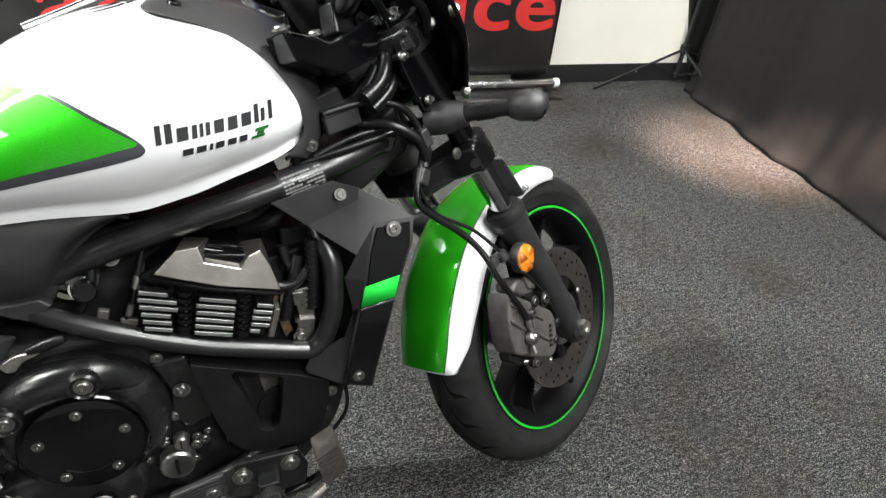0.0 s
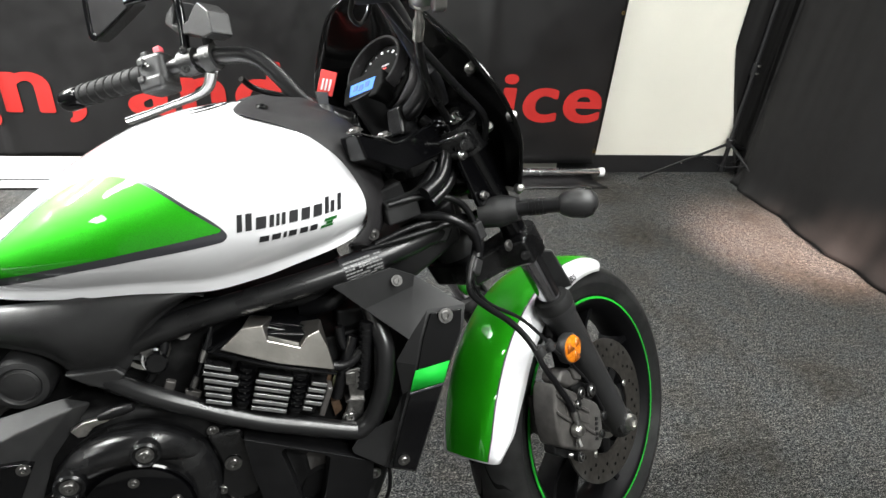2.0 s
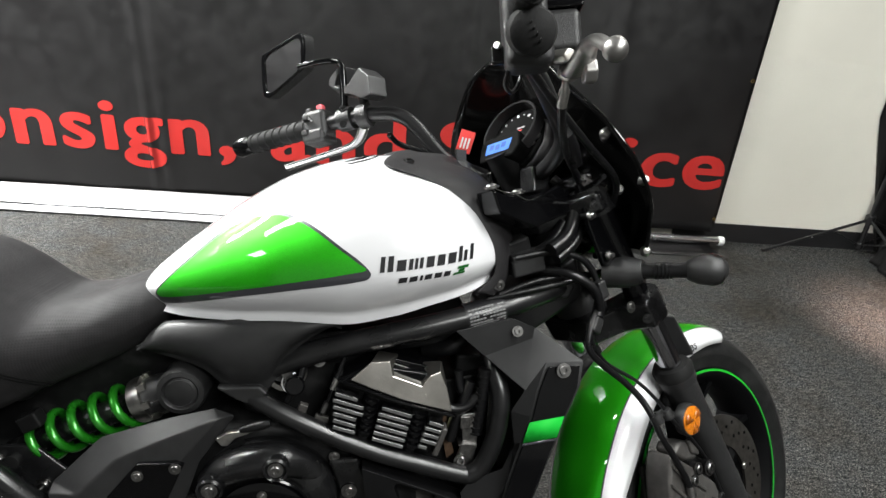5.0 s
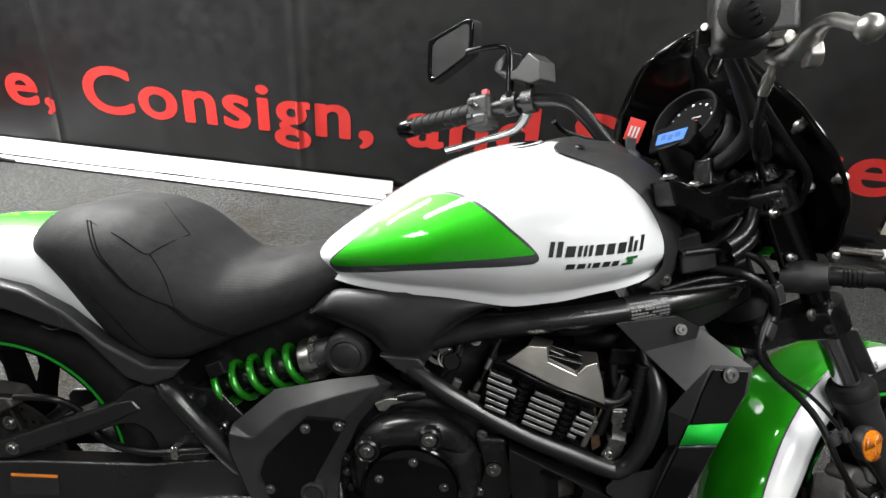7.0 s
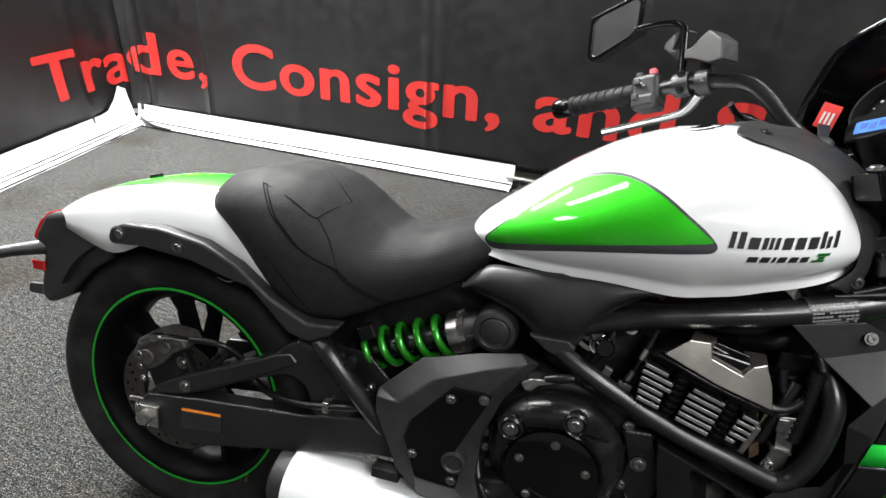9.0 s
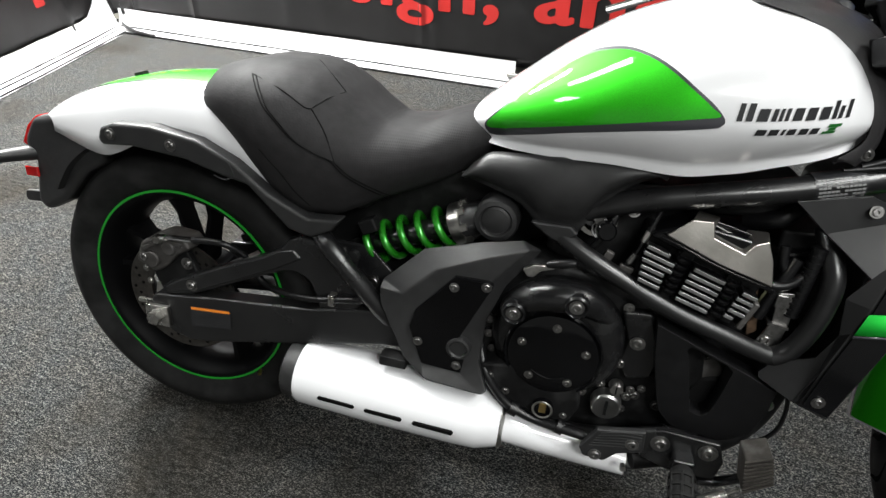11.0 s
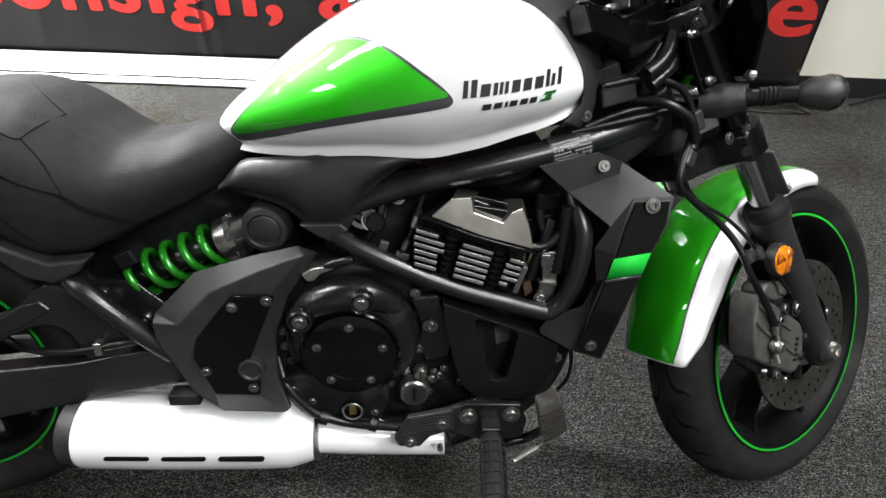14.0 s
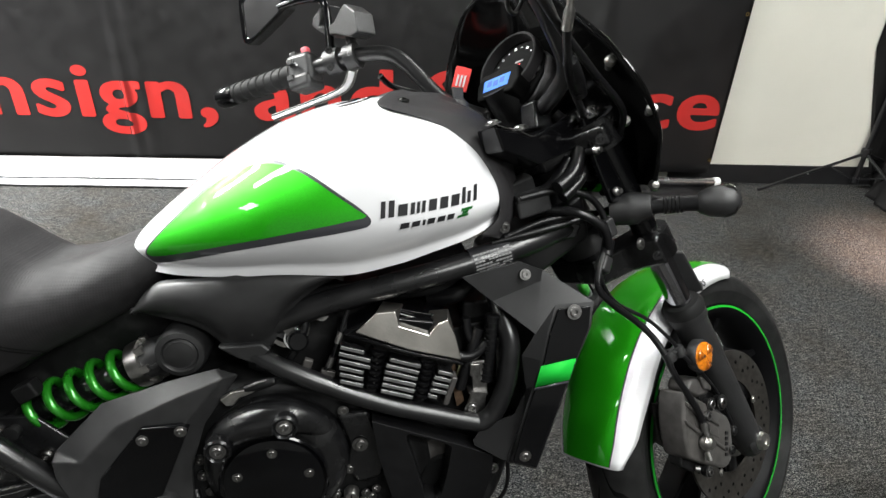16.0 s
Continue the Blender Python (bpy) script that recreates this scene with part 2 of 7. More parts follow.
    bp = nt.nodes.new("ShaderNodeBump")
    bp.inputs["Strength"].default_value, bp.inputs["Distance"].default_value = 0.9, 0.004
    nt.links.new(pile.outputs["Fac"], bp.inputs["Height"])
    nt.links.new(bp.outputs[0], b.inputs["Normal"])
    return m


CARPET = carpet_material()


def glow(name, colour, strength):
    m = bpy.data.materials.new(name)
    m.use_nodes = True
    b = m.node_tree.nodes["Principled BSDF"]
    b.inputs["Base Color"].default_value = (*[c * 0.3 for c in colour], 1)
    b.inputs["Emission Color"].default_value, b.inputs["Emission Strength"].default_value = (*colour, 1), strength
    b.inputs["Roughness"].default_value, b.inputs["Specular IOR Level"].default_value = 0.5, 0.15
    return m


LCD = glow("blue_lcd", (0.035, 0.20, 0.80), 0.95)
LCD_DARK = glow("blue_lcd_segment", (0.015, 0.10, 0.50), 0.8)
BLUELED = glow("blue_dial_light", (0.1, 0.15, 0.9), 0.8)


def clear_material():
    m = bpy.data.materials.new("clear_plastic")
    m.use_nodes = True
    b = m.node_tree.nodes["Principled BSDF"]
    b.inputs["Transmission Weight"].default_value, b.inputs["Roughness"].default_value, b.inputs["IOR"].default_value = 1.0, 0.05, 1.2
    return m


CLEAR = clear_material()

# ---- mesh tools ----


def part(name, bm, mat, parent=None, label="", angle=38, bevel=0.0, seg=2, solid=0.0, m=None, sub=0, face=None):
    """Links a bmesh as one mesh object under a thing or a part; an open sheet may be told which way it faces."""
    if m is not None:
        bm.transform(m)
    bmesh.ops.recalc_face_normals(bm, faces=bm.faces[:])
    if face is not None:
        bm.normal_update()
        bmesh.ops.reverse_faces(bm, faces=[f for f in bm.faces if f.normal.dot(Vector(face)) < 0])
    me = bpy.data.meshes.new(name)
    bm.to_mesh(me)
    bm.free()
    me.materials.append(mat)
    me.shade_smooth()
    me.set_sharp_from_angle(angle=radians(angle))
    ob = new(name, me)
    if parent is not None:
        ob.parent = parent
    if solid:
        s = ob.modifiers.new("solid", "SOLIDIFY")
        s.thickness, s.offset = solid, -1
    if sub:
        s = ob.modifiers.new("sub", "SUBSURF")
        s.levels = s.render_levels = sub
    if bevel:
        s = ob.modifiers.new("bevel", "BEVEL")
        s.width, s.segments, s.limit_method, s.angle_limit = bevel, seg, "ANGLE", radians(30)
        s.harden_normals = True
    if label:
        ob["label"] = label
    return ob


def smooth_path(pts, res=6, closed=False):
    """Catmull-Rom through the points."""
    p = [Vector(q) for q in pts]
    n = len(p)
    if n < 3 and not closed:
        return p
    out = []
    last = n if closed else n - 1
    for i in range(last):
        a, b, c, d = (p[(i + k) % n] if closed else p[min(max(i + k, 0), n - 1)] for k in (-1, 0, 1, 2))
        for j in range(res):
            t = j / res
            out.append(0.5 * ((2 * b) + (c - a) * t + (2 * a - 5 * b + 4 * c - d) * t * t + (3 * b - a - 3 * c + d) * t ** 3))
    if not closed:
        out.append(p[-1])
    return out


def tube(pts, r, n=12, res=6, bm=None, flat=1.0, straight=False):
    """A round (or flattened) bar along a smooth path; r may be one radius or one per given point."""
    bm = bm or bmesh.new()
    path = [Vector(q) for q in pts] if straight else smooth_path(pts, res)
    m = len(path)
    rr = [r] * m if not isinstance(r, (list, tuple)) else [float(np.interp(i / (m - 1) * (len(r) - 1), range(len(r)), r)) for i in range(m)]
    up = Vector((0, 0, 1))
    rings = []
    for i, q in enumerate(path):
        d = (path[min(i + 1, m - 1)] - path[max(i - 1, 0)]).normalized()
        if i == 0:
            u = d.cross(up if abs(d.z) < 0.95 else Vector((0, 1, 0))).normalized()
        else:
            u = (u - d * u.dot(d)).normalized()
        v = d.cross(u)
        rings.append([bm.verts.new(q + (u * math.cos(2 * math.pi * k / n) + v * flat * math.sin(2 * math.pi * k / n)) * rr[i]) for k in range(n)])
    skin(bm, rings, True)
    bm.faces.new(rings[0][::-1])
    bm.faces.new(rings[-1])
    return bm


def skin(bm, rings, closed):
    for a, b in zip(rings, rings[1:]):
        k = len(a)
        for i in range(k if closed else k - 1):
            j = (i + 1) % k
            bm.faces.new((a[i], a[j], b[j], b[i]))


def plate(prof, y0, y1, bm=None, smooth=0, hole=None):
    """An (x, z) outline pushed through from y0 to y1, with an optional opening."""
    bm = bm or bmesh.new()
    if smooth:
        prof = [(q.x, q.z) for q in smooth_path([(x, 0, z) for x, z in prof], smooth, True)]
    if hole is None:
        a, b = ([bm.verts.new((x, y, z)) for x, z in prof] for y in (y0, y1))
        bm.faces.new(a), bm.faces.new(b[::-1])
        skin(bm, [a, b], True)
        return bm
    k = 48
    rings = [[bm.verts.new((x, y, z)) for x, z in even(o, k)] for o, y in ((prof, y0), (prof, y1), (hole, y1), (hole, y0))]
    skin(bm, rings + rings[:1], True)
    return bm


def even(prof, k):
    """k even steps along a closed outline, started at its rightmost point."""
    s = max(range(len(prof)), key=lambda i: prof[i][0])
    p = [Vector((*q, 0)) for q in prof[s:] + prof[:s]]
    if sum(a.x * b.y - b.x * a.y for a, b in zip(p, p[1:] + p[:1])) < 0:
        p = [p[0]] + p[:0:-1]
    p.append(p[0])
    run = [0.0]
    for a, b in zip(p, p[1:]):
        run.append(run[-1] + (b - a).length)
    out = []
    for i in range(k):
        d = run[-1] * i / k
        out.append((float(np.interp(d, run, [q.x for q in p])), float(np.interp(d, run, [q.y for q in p]))))
    return out


def lathe(prof, c=(0, 0, 0), axis="y", n=48, bm=None, closed=False, m=None):
    """Turns (radius, height) pairs about an axis through c."""
    bm = bm or bmesh.new()
    rings = []
    for r, h in prof:
        ring = []
        for k in range(n):
            a = 2 * math.pi * k / n
            s, t = r * math.cos(a), r * math.sin(a)
            p = {"y": (s, h, t), "x": (h, s, t), "z": (s, t, h)}[axis]
            q = Vector(p)
            if m is not None:
                q = m @ q
            ring.append(bm.verts.new(q + Vector(c)))
        rings.append(ring)
    skin(bm, rings + (rings[:1] if closed else []), True)
    if not closed:
        bm.faces.new(rings[0][::-1])
        bm.faces.new(rings[-1])
    return bm


def turned(d):
    """The turn that takes -y to the direction d."""
    return Vector((0, -1, 0)).rotation_difference(Vector(d)).to_matrix()


def cyl(c, d, r, h, n=20, bm=None, r2=None, soft=0.0):
    """A disc or boss with its foot at c, of height h along d."""
    r2 = r if r2 is None else r2
    pr = [(r, 0), (r2, -h)] if not soft else [(r, 0), (r2, -h + soft), (r2 - soft, -h)]
    return lathe(pr, c, "y", n, bm, m=turned(d))


def block(c, s, bm=None, turn=None, taper=1.0):
    """A box of size s at c; its far end along x may taper."""
    bm = bm or bmesh.new()
    v = []
    for dx in (-0.5, 0.5):
        k = taper if dx > 0 else 1.0
        for dy, dz in ((-0.5, -0.5), (0.5, -0.5), (0.5, 0.5), (-0.5, 0.5)):
            q = Vector((dx * s[0], dy * s[1] * k, dz * s[2] * k))
            v.append(bm.verts.new((turn @ q if turn else q) + Vector(c)))
    for f in ((0, 1, 2, 3), (7, 6, 5, 4), (0, 4, 5, 1), (1, 5, 6, 2), (2, 6, 7, 3), (3, 7, 4, 0)):
        bm.faces.new([v[i] for i in f])
    return bm


def facets(verts, faces, bm=None):
    bm = bm or bmesh.new()
    v = [bm.verts.new(q) for q in verts]
    for f in faces:
        bm.faces.new([v[i] for i in f])
    return bm


def spin(ax, ay, az):
    return Euler((radians(ax), radians(ay), radians(az))).to_matrix()


def bolt(c, parent, r=0.007, d=(0, -1, 0), mat=None, name="bolt", m=None):
    """A round-headed socket bolt with a washer; the socket is sunk in."""
    bm = lathe([(r * 1.45, 0), (r * 1.45, -0.0015), (r, -0.0015), (r, -r * 0.45), (r * 0.85, -r * 0.62), (r * 0.48, -r * 0.62), (r * 0.44, -r * 0.15)], c, "y", 14, m=turned(d))
    return part(name, bm, mat or BOLT, parent, m=m)


def rot_y(deg):
    return Matrix.Rotation(radians(deg), 4, "Y")

# ---- the room ----
# back banner runs along WDIR from the corner; s is the distance from the corner
CORNER = Vector((-2.26, 2.352, 0))
WDIR = Vector((1.0, -0.10, 0)).normalized()
WNRM = Vector((-0.10, -1.0, 0)).normalized()
LDIR = Vector((0.11, -0.994, 0)).normalized()
LNRM = Vector((0.994, 0.11, 0)).normalized()
LCORNER = CORNER + Vector((-0.02, 0.0, 0))


def on_wall(s, z, out=0.0):
    return CORNER + WDIR * s + WNRM * out + Vector((0, 0, z))


def on_left(s, z, out=0.0):
    return LCORNER + LDIR * s + LNRM * out + Vector((0, 0, z))


def wall_face(s, z, out=0.0):
    """The banner bellies out towards its foot beside the corner."""
    return on_wall(s, z, out + belly(s, z, 1.4))


def belly(s, z, wide):
    return 0.02 * math.exp(-((s - 0.4) / wide) ** 2) * max(0.0, (0.65 - z) / 0.565) ** 4


def left_face(s, z, out=0.0):
    return on_left(s, z, out + belly(s, z, 1.6))


def slab(p, q, z0, z1, thick, nrm, name, mat, label, category):
    """A wall from p to q whose face looks along nrm."""
    bm = bmesh.new()
    v = [bm.verts.new(Vector((*a.xy, z)) - nrm * o) for z in (z0, z1) for a, o in ((p, 0), (q, 0), (q, thick), (p, thick))]
    for f in ((0, 1, 2, 3), (7, 6, 5, 4), (0, 4, 5, 1), (1, 5, 6, 2), (2, 6, 7, 3), (3, 7, 4, 0)):
        bm.faces.new([v[i] for i in f])
    return tagged(part(name, bm, mat), label, category, kind="structure")


bm = bmesh.new()
bmesh.ops.create_grid(bm, x_segments=4, y_segments=4, size=1)
tagged(part("floor", bm, CARPET, m=Matrix.LocRotScale((0.8, 0, 0), None, (4.6, 4.2, 1))), "grey flecked loop-pile office carpet with dark stains", "carpet", kind="structure")
bm = block((0.8, 0, CEIL + 0.05), (9.2, 8.4, 0.1))
tagged(part("ceiling", bm, CEILING), "plain off-white ceiling over the showroom", "ceiling", kind="structure")
WALL_OUT = -0.086
slab(on_wall(-1.4, 0, WALL_OUT), on_wall(7.6, 0, WALL_OUT), 0, CEIL, 0.12, WNRM, "wall_north", WALLPAINT, "cream painted wall behind the black banner", "wall")
slab(on_wall(4.8, 0, WALL_OUT + 0.008), on_wall(7.6, 0, WALL_OUT + 0.008), 0, 0.102, 0.006, WNRM, "baseboard", BASEBOARD, "black vinyl baseboard along the cream wall", "baseboard")
for nm, p, q, nr in (("wall_west", (-3.3, -3.6), (-3.3, 3.6), (1, 0)), ("wall_south", (-3.4, -3.6), (5.2, -3.6), (0, 1)), ("wall_east", (5.0, -3.6), (5.0, 2.2), (-1, 0))):
    slab(Vector((*p, 0)), Vector((*q, 0)), 0, CEIL, 0.12, Vector((*nr, 0)), nm, DRAB, "plain dull grey wall closing the showroom", "wall")


def waves(s, z, seed, depth, fold):
    o = depth * noise.noise(Vector((s * 1.3 + seed, z * 0.7, seed))) + 0.50 * depth * noise.noise(Vector((s * 5 + z * 2, z * 2.5, seed + 4)))
    for c, w, a in fold:
        o += a * math.exp(-((s - c) / w) ** 2)
    return max(o, -0.03)


BACK_FOLDS = ((0.645, 0.012, 0.018), (2.10, 0.012, 0.011), (2.17, 0.030, 0.006), (1.30, 0.05, 0.004), (3.62, 0.022, 0.006), (4.30, 0.040, 0.007), (0.03, 0.03, 0.035), (0.10, 0.018, 0.025), (0.19, 0.015, 0.012))
LEFT_FOLDS = ((0.05, 0.05, 0.03), (0.42, 0.03, 0.012))


def drape(f, s0, s1, z0, z1, ns, nz, seed, depth, fold=()):
    """A hanging sheet with soft waves and sharper vertical folds at the given s."""
    bm = bmesh.new()
    rows = []
    for j in range(nz + 1):
        row = []
        for i in range(ns + 1):
            s, z = s0 + (s1 - s0) * i / ns, z0 + (z1 - z0) * j / nz
            row.append(bm.verts.new(f(s, z, waves(s, z, seed, depth, fold))))
        rows.append(row)
    skin(bm, rows, False)
    return bm


BANNER_Z = 0.085


def back_print(s, z, out=0.0):
    return wall_face(s, z, waves(s, z, 3.0, 0.012, BACK_FOLDS) + 0.004 + out)


def left_print(s, z, out=0.0):
    return left_face(s, z, waves(s, z, 9.0, 0.014, LEFT_FOLDS) + 0.004 + out)


back_banner = tagged(new("banner"), "long black vinyl banner with red lettering hung along the wall", "banner")
part("sheet", drape(wall_face, -0.02, 4.972, BANNER_Z, 2.3, 260, 40, 3.0, 0.012, BACK_FOLDS), BANNER, back_banner, "black vinyl sheet with vertical creases", solid=0.002)


def bold_text(body, fat=0.027, step=0.0145, gap=1.08):
    """The built-in font set in bold: its outline grown by an even margin, as one flat mesh of letters."""
    cu = bpy.data.curves.new("lettering", "FONT")
    cu.body, cu.size, cu.resolution_u, cu.space_character = body, 1.0, 6, gap
    tmp = new("lettering", cu)
    me = bpy.data.meshes.new_from_object(tmp.evaluated_get(bpy.context.evaluated_depsgraph_get()))
    bpy.data.objects.remove(tmp)
    src = bmesh.new()
    src.from_mesh(me)
    bmesh.ops.remove_doubles(src, verts=src.verts[:], dist=1e-5)
    rim = np.array([[(*v.co.xy,) for v in e.verts] for e in src.edges if len(e.link_faces) == 1])
    src.free()
    a, d = rim[:, 0], rim[:, 1] - rim[:, 0]
    lo, hi = rim.min((0, 1)) - fat - step, rim.max((0, 1)) + fat + step
    gx, gy = (np.arange(lo[k], hi[k] + step, step) for k in (0, 1))
    field = np.empty((len(gx), len(gy)))
    squash = np.array([1.0, 1.55])
    for i, x in enumerate(gx):
        p = np.stack([np.full(len(gy), x), gy], 1)[:, None]
        t = (((p - a) * d).sum(2) / (d * d).sum(1).clip(1e-12)).clip(0, 1)
        far = np.sqrt((((p - a - t[..., None] * d) * squash) ** 2).sum(2)).min(1)
        with np.errstate(divide="ignore", invalid="ignore"):
            cross = ((a[:, 1] > p[..., 1]) != (a[:, 1] + d[:, 1] > p[..., 1])) & (p[..., 0] < a[:, 0] + d[:, 0] * (p[..., 1] - a[:, 1]) / d[:, 1])
        field[i] = fat + np.where(cross.sum(1) % 2 == 1, far, -far)
    bm, made = bmesh.new(), {}

    def corner(i, j):
        if (i, j) not in made:
            made[i, j] = bm.verts.new((gx[i], gy[j], 0))
        return made[i, j]

    def between(p, q):
        p, q = min(p, q), max(p, q)
        if (p, q) not in made:
            f = float(np.clip(field[p] / (field[p] - field[q]), 0.02, 0.98))
            made[p, q] = bm.verts.new((gx[p[0]] + (gx[q[0]] - gx[p[0]]) * f, gy[p[1]] + (gy[q[1]] - gy[p[1]]) * f, 0))
        return made[p, q]

    for i in range(len(gx) - 1):
        for j in range(len(gy) - 1):
            ring = ((i, j), (i + 1, j), (i + 1, j + 1), (i, j + 1))
            face = []
            for p, q in zip(ring, ring[1:] + ring[:1]):
                if field[p] > 0:
                    face.append(corner(*p))
                if (field[p] > 0) != (field[q] > 0):
                    face.append(between(p, q))
            if len(face) > 2 and bm.faces.get(face) is None:
                bm.faces.new(face)
    return bm


def words(body, f, s0, s1, z, height, parent, out, mat=LETTER, label="red printed letter", m=None):
    """Bold letters of cap height `height` on the line z, set along a wall between s0 and s1."""
    bm = bold_text(body)
    xs = [v.co.x for v in bm.verts]
    x0, x1 = min(xs), max(xs)
    flat = {v: v.co.x for v in bm.verts}
    bm.verts.index_update()
    tall = 0.729 + 0.035
    for v in bm.verts:
        s = s0 + (v.co.x - x0) / (x1 - x0) * (s1 - s0)
        v.co = f(s, z + (v.co.y + 0.0174) / tall * height, out)
    # one part for each letter: islands that stand over one another belong together
    left, spans = set(bm.verts), []
    while left:
        todo, island = [left.pop()], set()
        while todo:
            v = todo.pop()
            island.add(v)
            for e in v.link_edges:
                w = e.other_vert(v)
                if w in left:
                    left.remove(w)
                    todo.append(w)
        run = [flat[v] for v in island]
        spans.append([min(run), max(run), island])
    spans.sort(key=lambda q: q[0])
    letters = []
    for a, b, island in spans:
        if letters and min(b, letters[-1][1]) - a > 0.6 * min(b - a, letters[-1][1] - letters[-1][0]):
            letters[-1] = [letters[-1][0], max(b, letters[-1][1]), letters[-1][2] | island]
        else:
            letters.append([a, b, island])
    for _, _, island in letters:
        one, twin = bmesh.new(), {}
        for v in sorted(island, key=lambda q: q.index):
            twin[v] = one.verts.new(v.co)
        for face in bm.faces:
            if face.verts[0] in island and not one.faces.get([twin[v] for v in face.verts]):
                one.faces.new([twin[v] for v in face.verts])
        part("letter", one, mat, parent, label, m=m)
    bm.free()


CAP = 0.271
BASE = 0.314
words("Consign,", back_print, 0.849, 2.505, BASE, CAP, back_banner, 0.0)
words("and", back_print, 2.678, 3.340, BASE, CAP, back_banner, 0.0)
words("Service", back_print, 3.505, 4.946, BASE, CAP, back_banner, 0.0)
words("d", back_print, 0.046, 0.290, BASE, CAP, back_banner, 0.0)
words("e,", back_print, 0.350, 0.668, BASE, CAP, back_banner, 0.0)
for s, z in ((4.950, 0.860), (4.957, 0.160), (4.950, 1.56)):
    bm = lathe([(0.004, 0.0), (0.0045, -0.003), (0.009, -0.003), (0.0095, 0.0)], tuple(on_wall(s, z, 0.014)), "y", 18, closed=True, m=turned(tuple(WNRM)))
    part("grommet", bm, BRASS, back_banner, "brass grommet")

# white hem: it hangs to the floor and runs out over the carpet
bm = bmesh.new()
rows = []
for o, z in ((0.014, 0.116), (0.018, 0.080), (0.026, 0.050), (0.042, 0.032), (0.054, 0.024), (0.057, 0.006), (0.061, 0.006), (0.065, 0.020), (0.085, 0.015), (0.104, 0.011), (0.114, 0.007), (0.118, 0.003)):
    row = []
    for i in range(61):
        s = 0.06 + 2.555 * i / 60
        w = 0.006 * noise.noise(Vector((s * 2.2, o * 16, 1.0))) + 0.005 * noise.noise(Vector((s * 7, o * 40, 3.0)))
        b = belly(s, BANNER_Z, 1.4)
        row.append(bm.verts.new(on_wall(s, max(z + abs(w) * (0.5 if o < 0.11 else 0.2), 0.003), b + o * (1 - b / 0.262) + w * (1 if o > 0.03 else 0.3))))
    rows.append(row)
skin(bm, rows, False)
part("hem", bm, HEM, back_banner, "glossy white hem folded out over the carpet")
roll = bmesh.new()
tube([on_wall(0.06, 0.030, 0.03), on_wall(0.16, 0.034, 0.10), on_wall(0.26, 0.022, 0.128), on_wall(0.40, 0.010, 0.130)], 0.010, 10, 8, roll)
# black tubes draw the creases' shadow lines in colour, and the dark outer edge
for edge, high in ((0.059, 0.024), (0.119, 0.008), (0.100, 0.014)):
    bm = bmesh.new()
    line = []
    for i in range(41):
        s = 0.08 + 2.53 * i / 40
        b = belly(s, BANNER_Z, 1.4)
        line.append(on_wall(s, high + 0.002 * noise.noise(Vector((s * 4, edge, 1))), b + edge * (1 - b / 0.262) + 0.004 * noise.noise(Vector((s * 3, edge * 9, 6)))))
    part("hem_crease_line", tube(line, 0.0045 if edge != 0.100 else 0.0018, 6, 1, straight=True), BANNER, back_banner, "black line drawn for the shade in hem creases and its dark edge")
part("hem_roll", roll, BANNER, back_banner, "black rolled edge in the corner")
bm = tube([on_wall(2.58, 0.055, 0.045), on_wall(2.90, 0.050, 0.040)], 0.012, 12, 4)
part("end_rod", bm, STEEL, back_banner, "bare metal rod end")

left_banner = tagged(new("banner"), "black vinyl banner with red lettering on the side wall", "banner")
part("sheet", drape(left_face, -0.02, 5.6, BANNER_Z, 2.3, 220, 36, 9.0, 0.014, LEFT_FOLDS), BANNER, left_banner, "black vinyl sheet with soft creases", solid=0.002)
bm = bmesh.new()
rows = []
for o, z in ((0.014, 0.115), (0.020, 0.078), (0.032, 0.048), (0.052, 0.032), (0.064, 0.024), (0.067, 0.005), (0.072, 0.005), (0.076, 0.024), (0.094, 0.014), (0.098, 0.005), (0.102, 0.014), (0.125, 0.011), (0.142, 0.008), (0.148, 0.003)):
    row = []
    for i in range(81):
        s = 0.08 + 5.4 * i / 80
        w = 0.008 * noise.noise(Vector((s * 2.0, o * 16, 7.0))) + 0.007 * noise.noise(Vector((s * 8, o * 40, 4.0)))
        up = (0.0 + 0.19 * math.exp(-((s - 0.13) / 0.09) ** 2)) * max(0.0, 1 - o / 0.05)
        b = belly(s, BANNER_Z, 1.6)
        row.append(bm.verts.new(on_left(s, max(z + up + abs(w) * (0.6 if o < 0.13 else 0.2), 0.003), b + o * (1 - b / 0.27) + w * (1 if o > 0.03 else 0.3))))
    rows.append(row)
skin(bm, rows, False)
part("hem", bm, HEM, left_banner, "glossy white hem folded out over the carpet")
# shade in the side hem's creases, put in as black tubes; outermost is the edge
for edge, high in ((0.070, 0.026), (0.098, 0.016), (0.148, 0.009)):
    line = []
    for i in range(61):
        s = 0.12 + 5.3 * i / 60
        b = belly(s, BANNER_Z, 1.6)
        line.append(on_left(s, high + 0.002 * noise.noise(Vector((s * 4, edge, 1))), b + edge * (1 - b / 0.27) + 0.008 * noise.noise(Vector((s * 3, edge * 9, 2)))))
    part("hem_crease_line", tube(line, 0.0048, 6, 1, straight=True), BANNER, left_banner, "black line drawn for the shade in hem creases and its dark edge")
words("Tra", left_print, 0.722, -0.012, 0.258, 0.277, left_banner, 0.0)

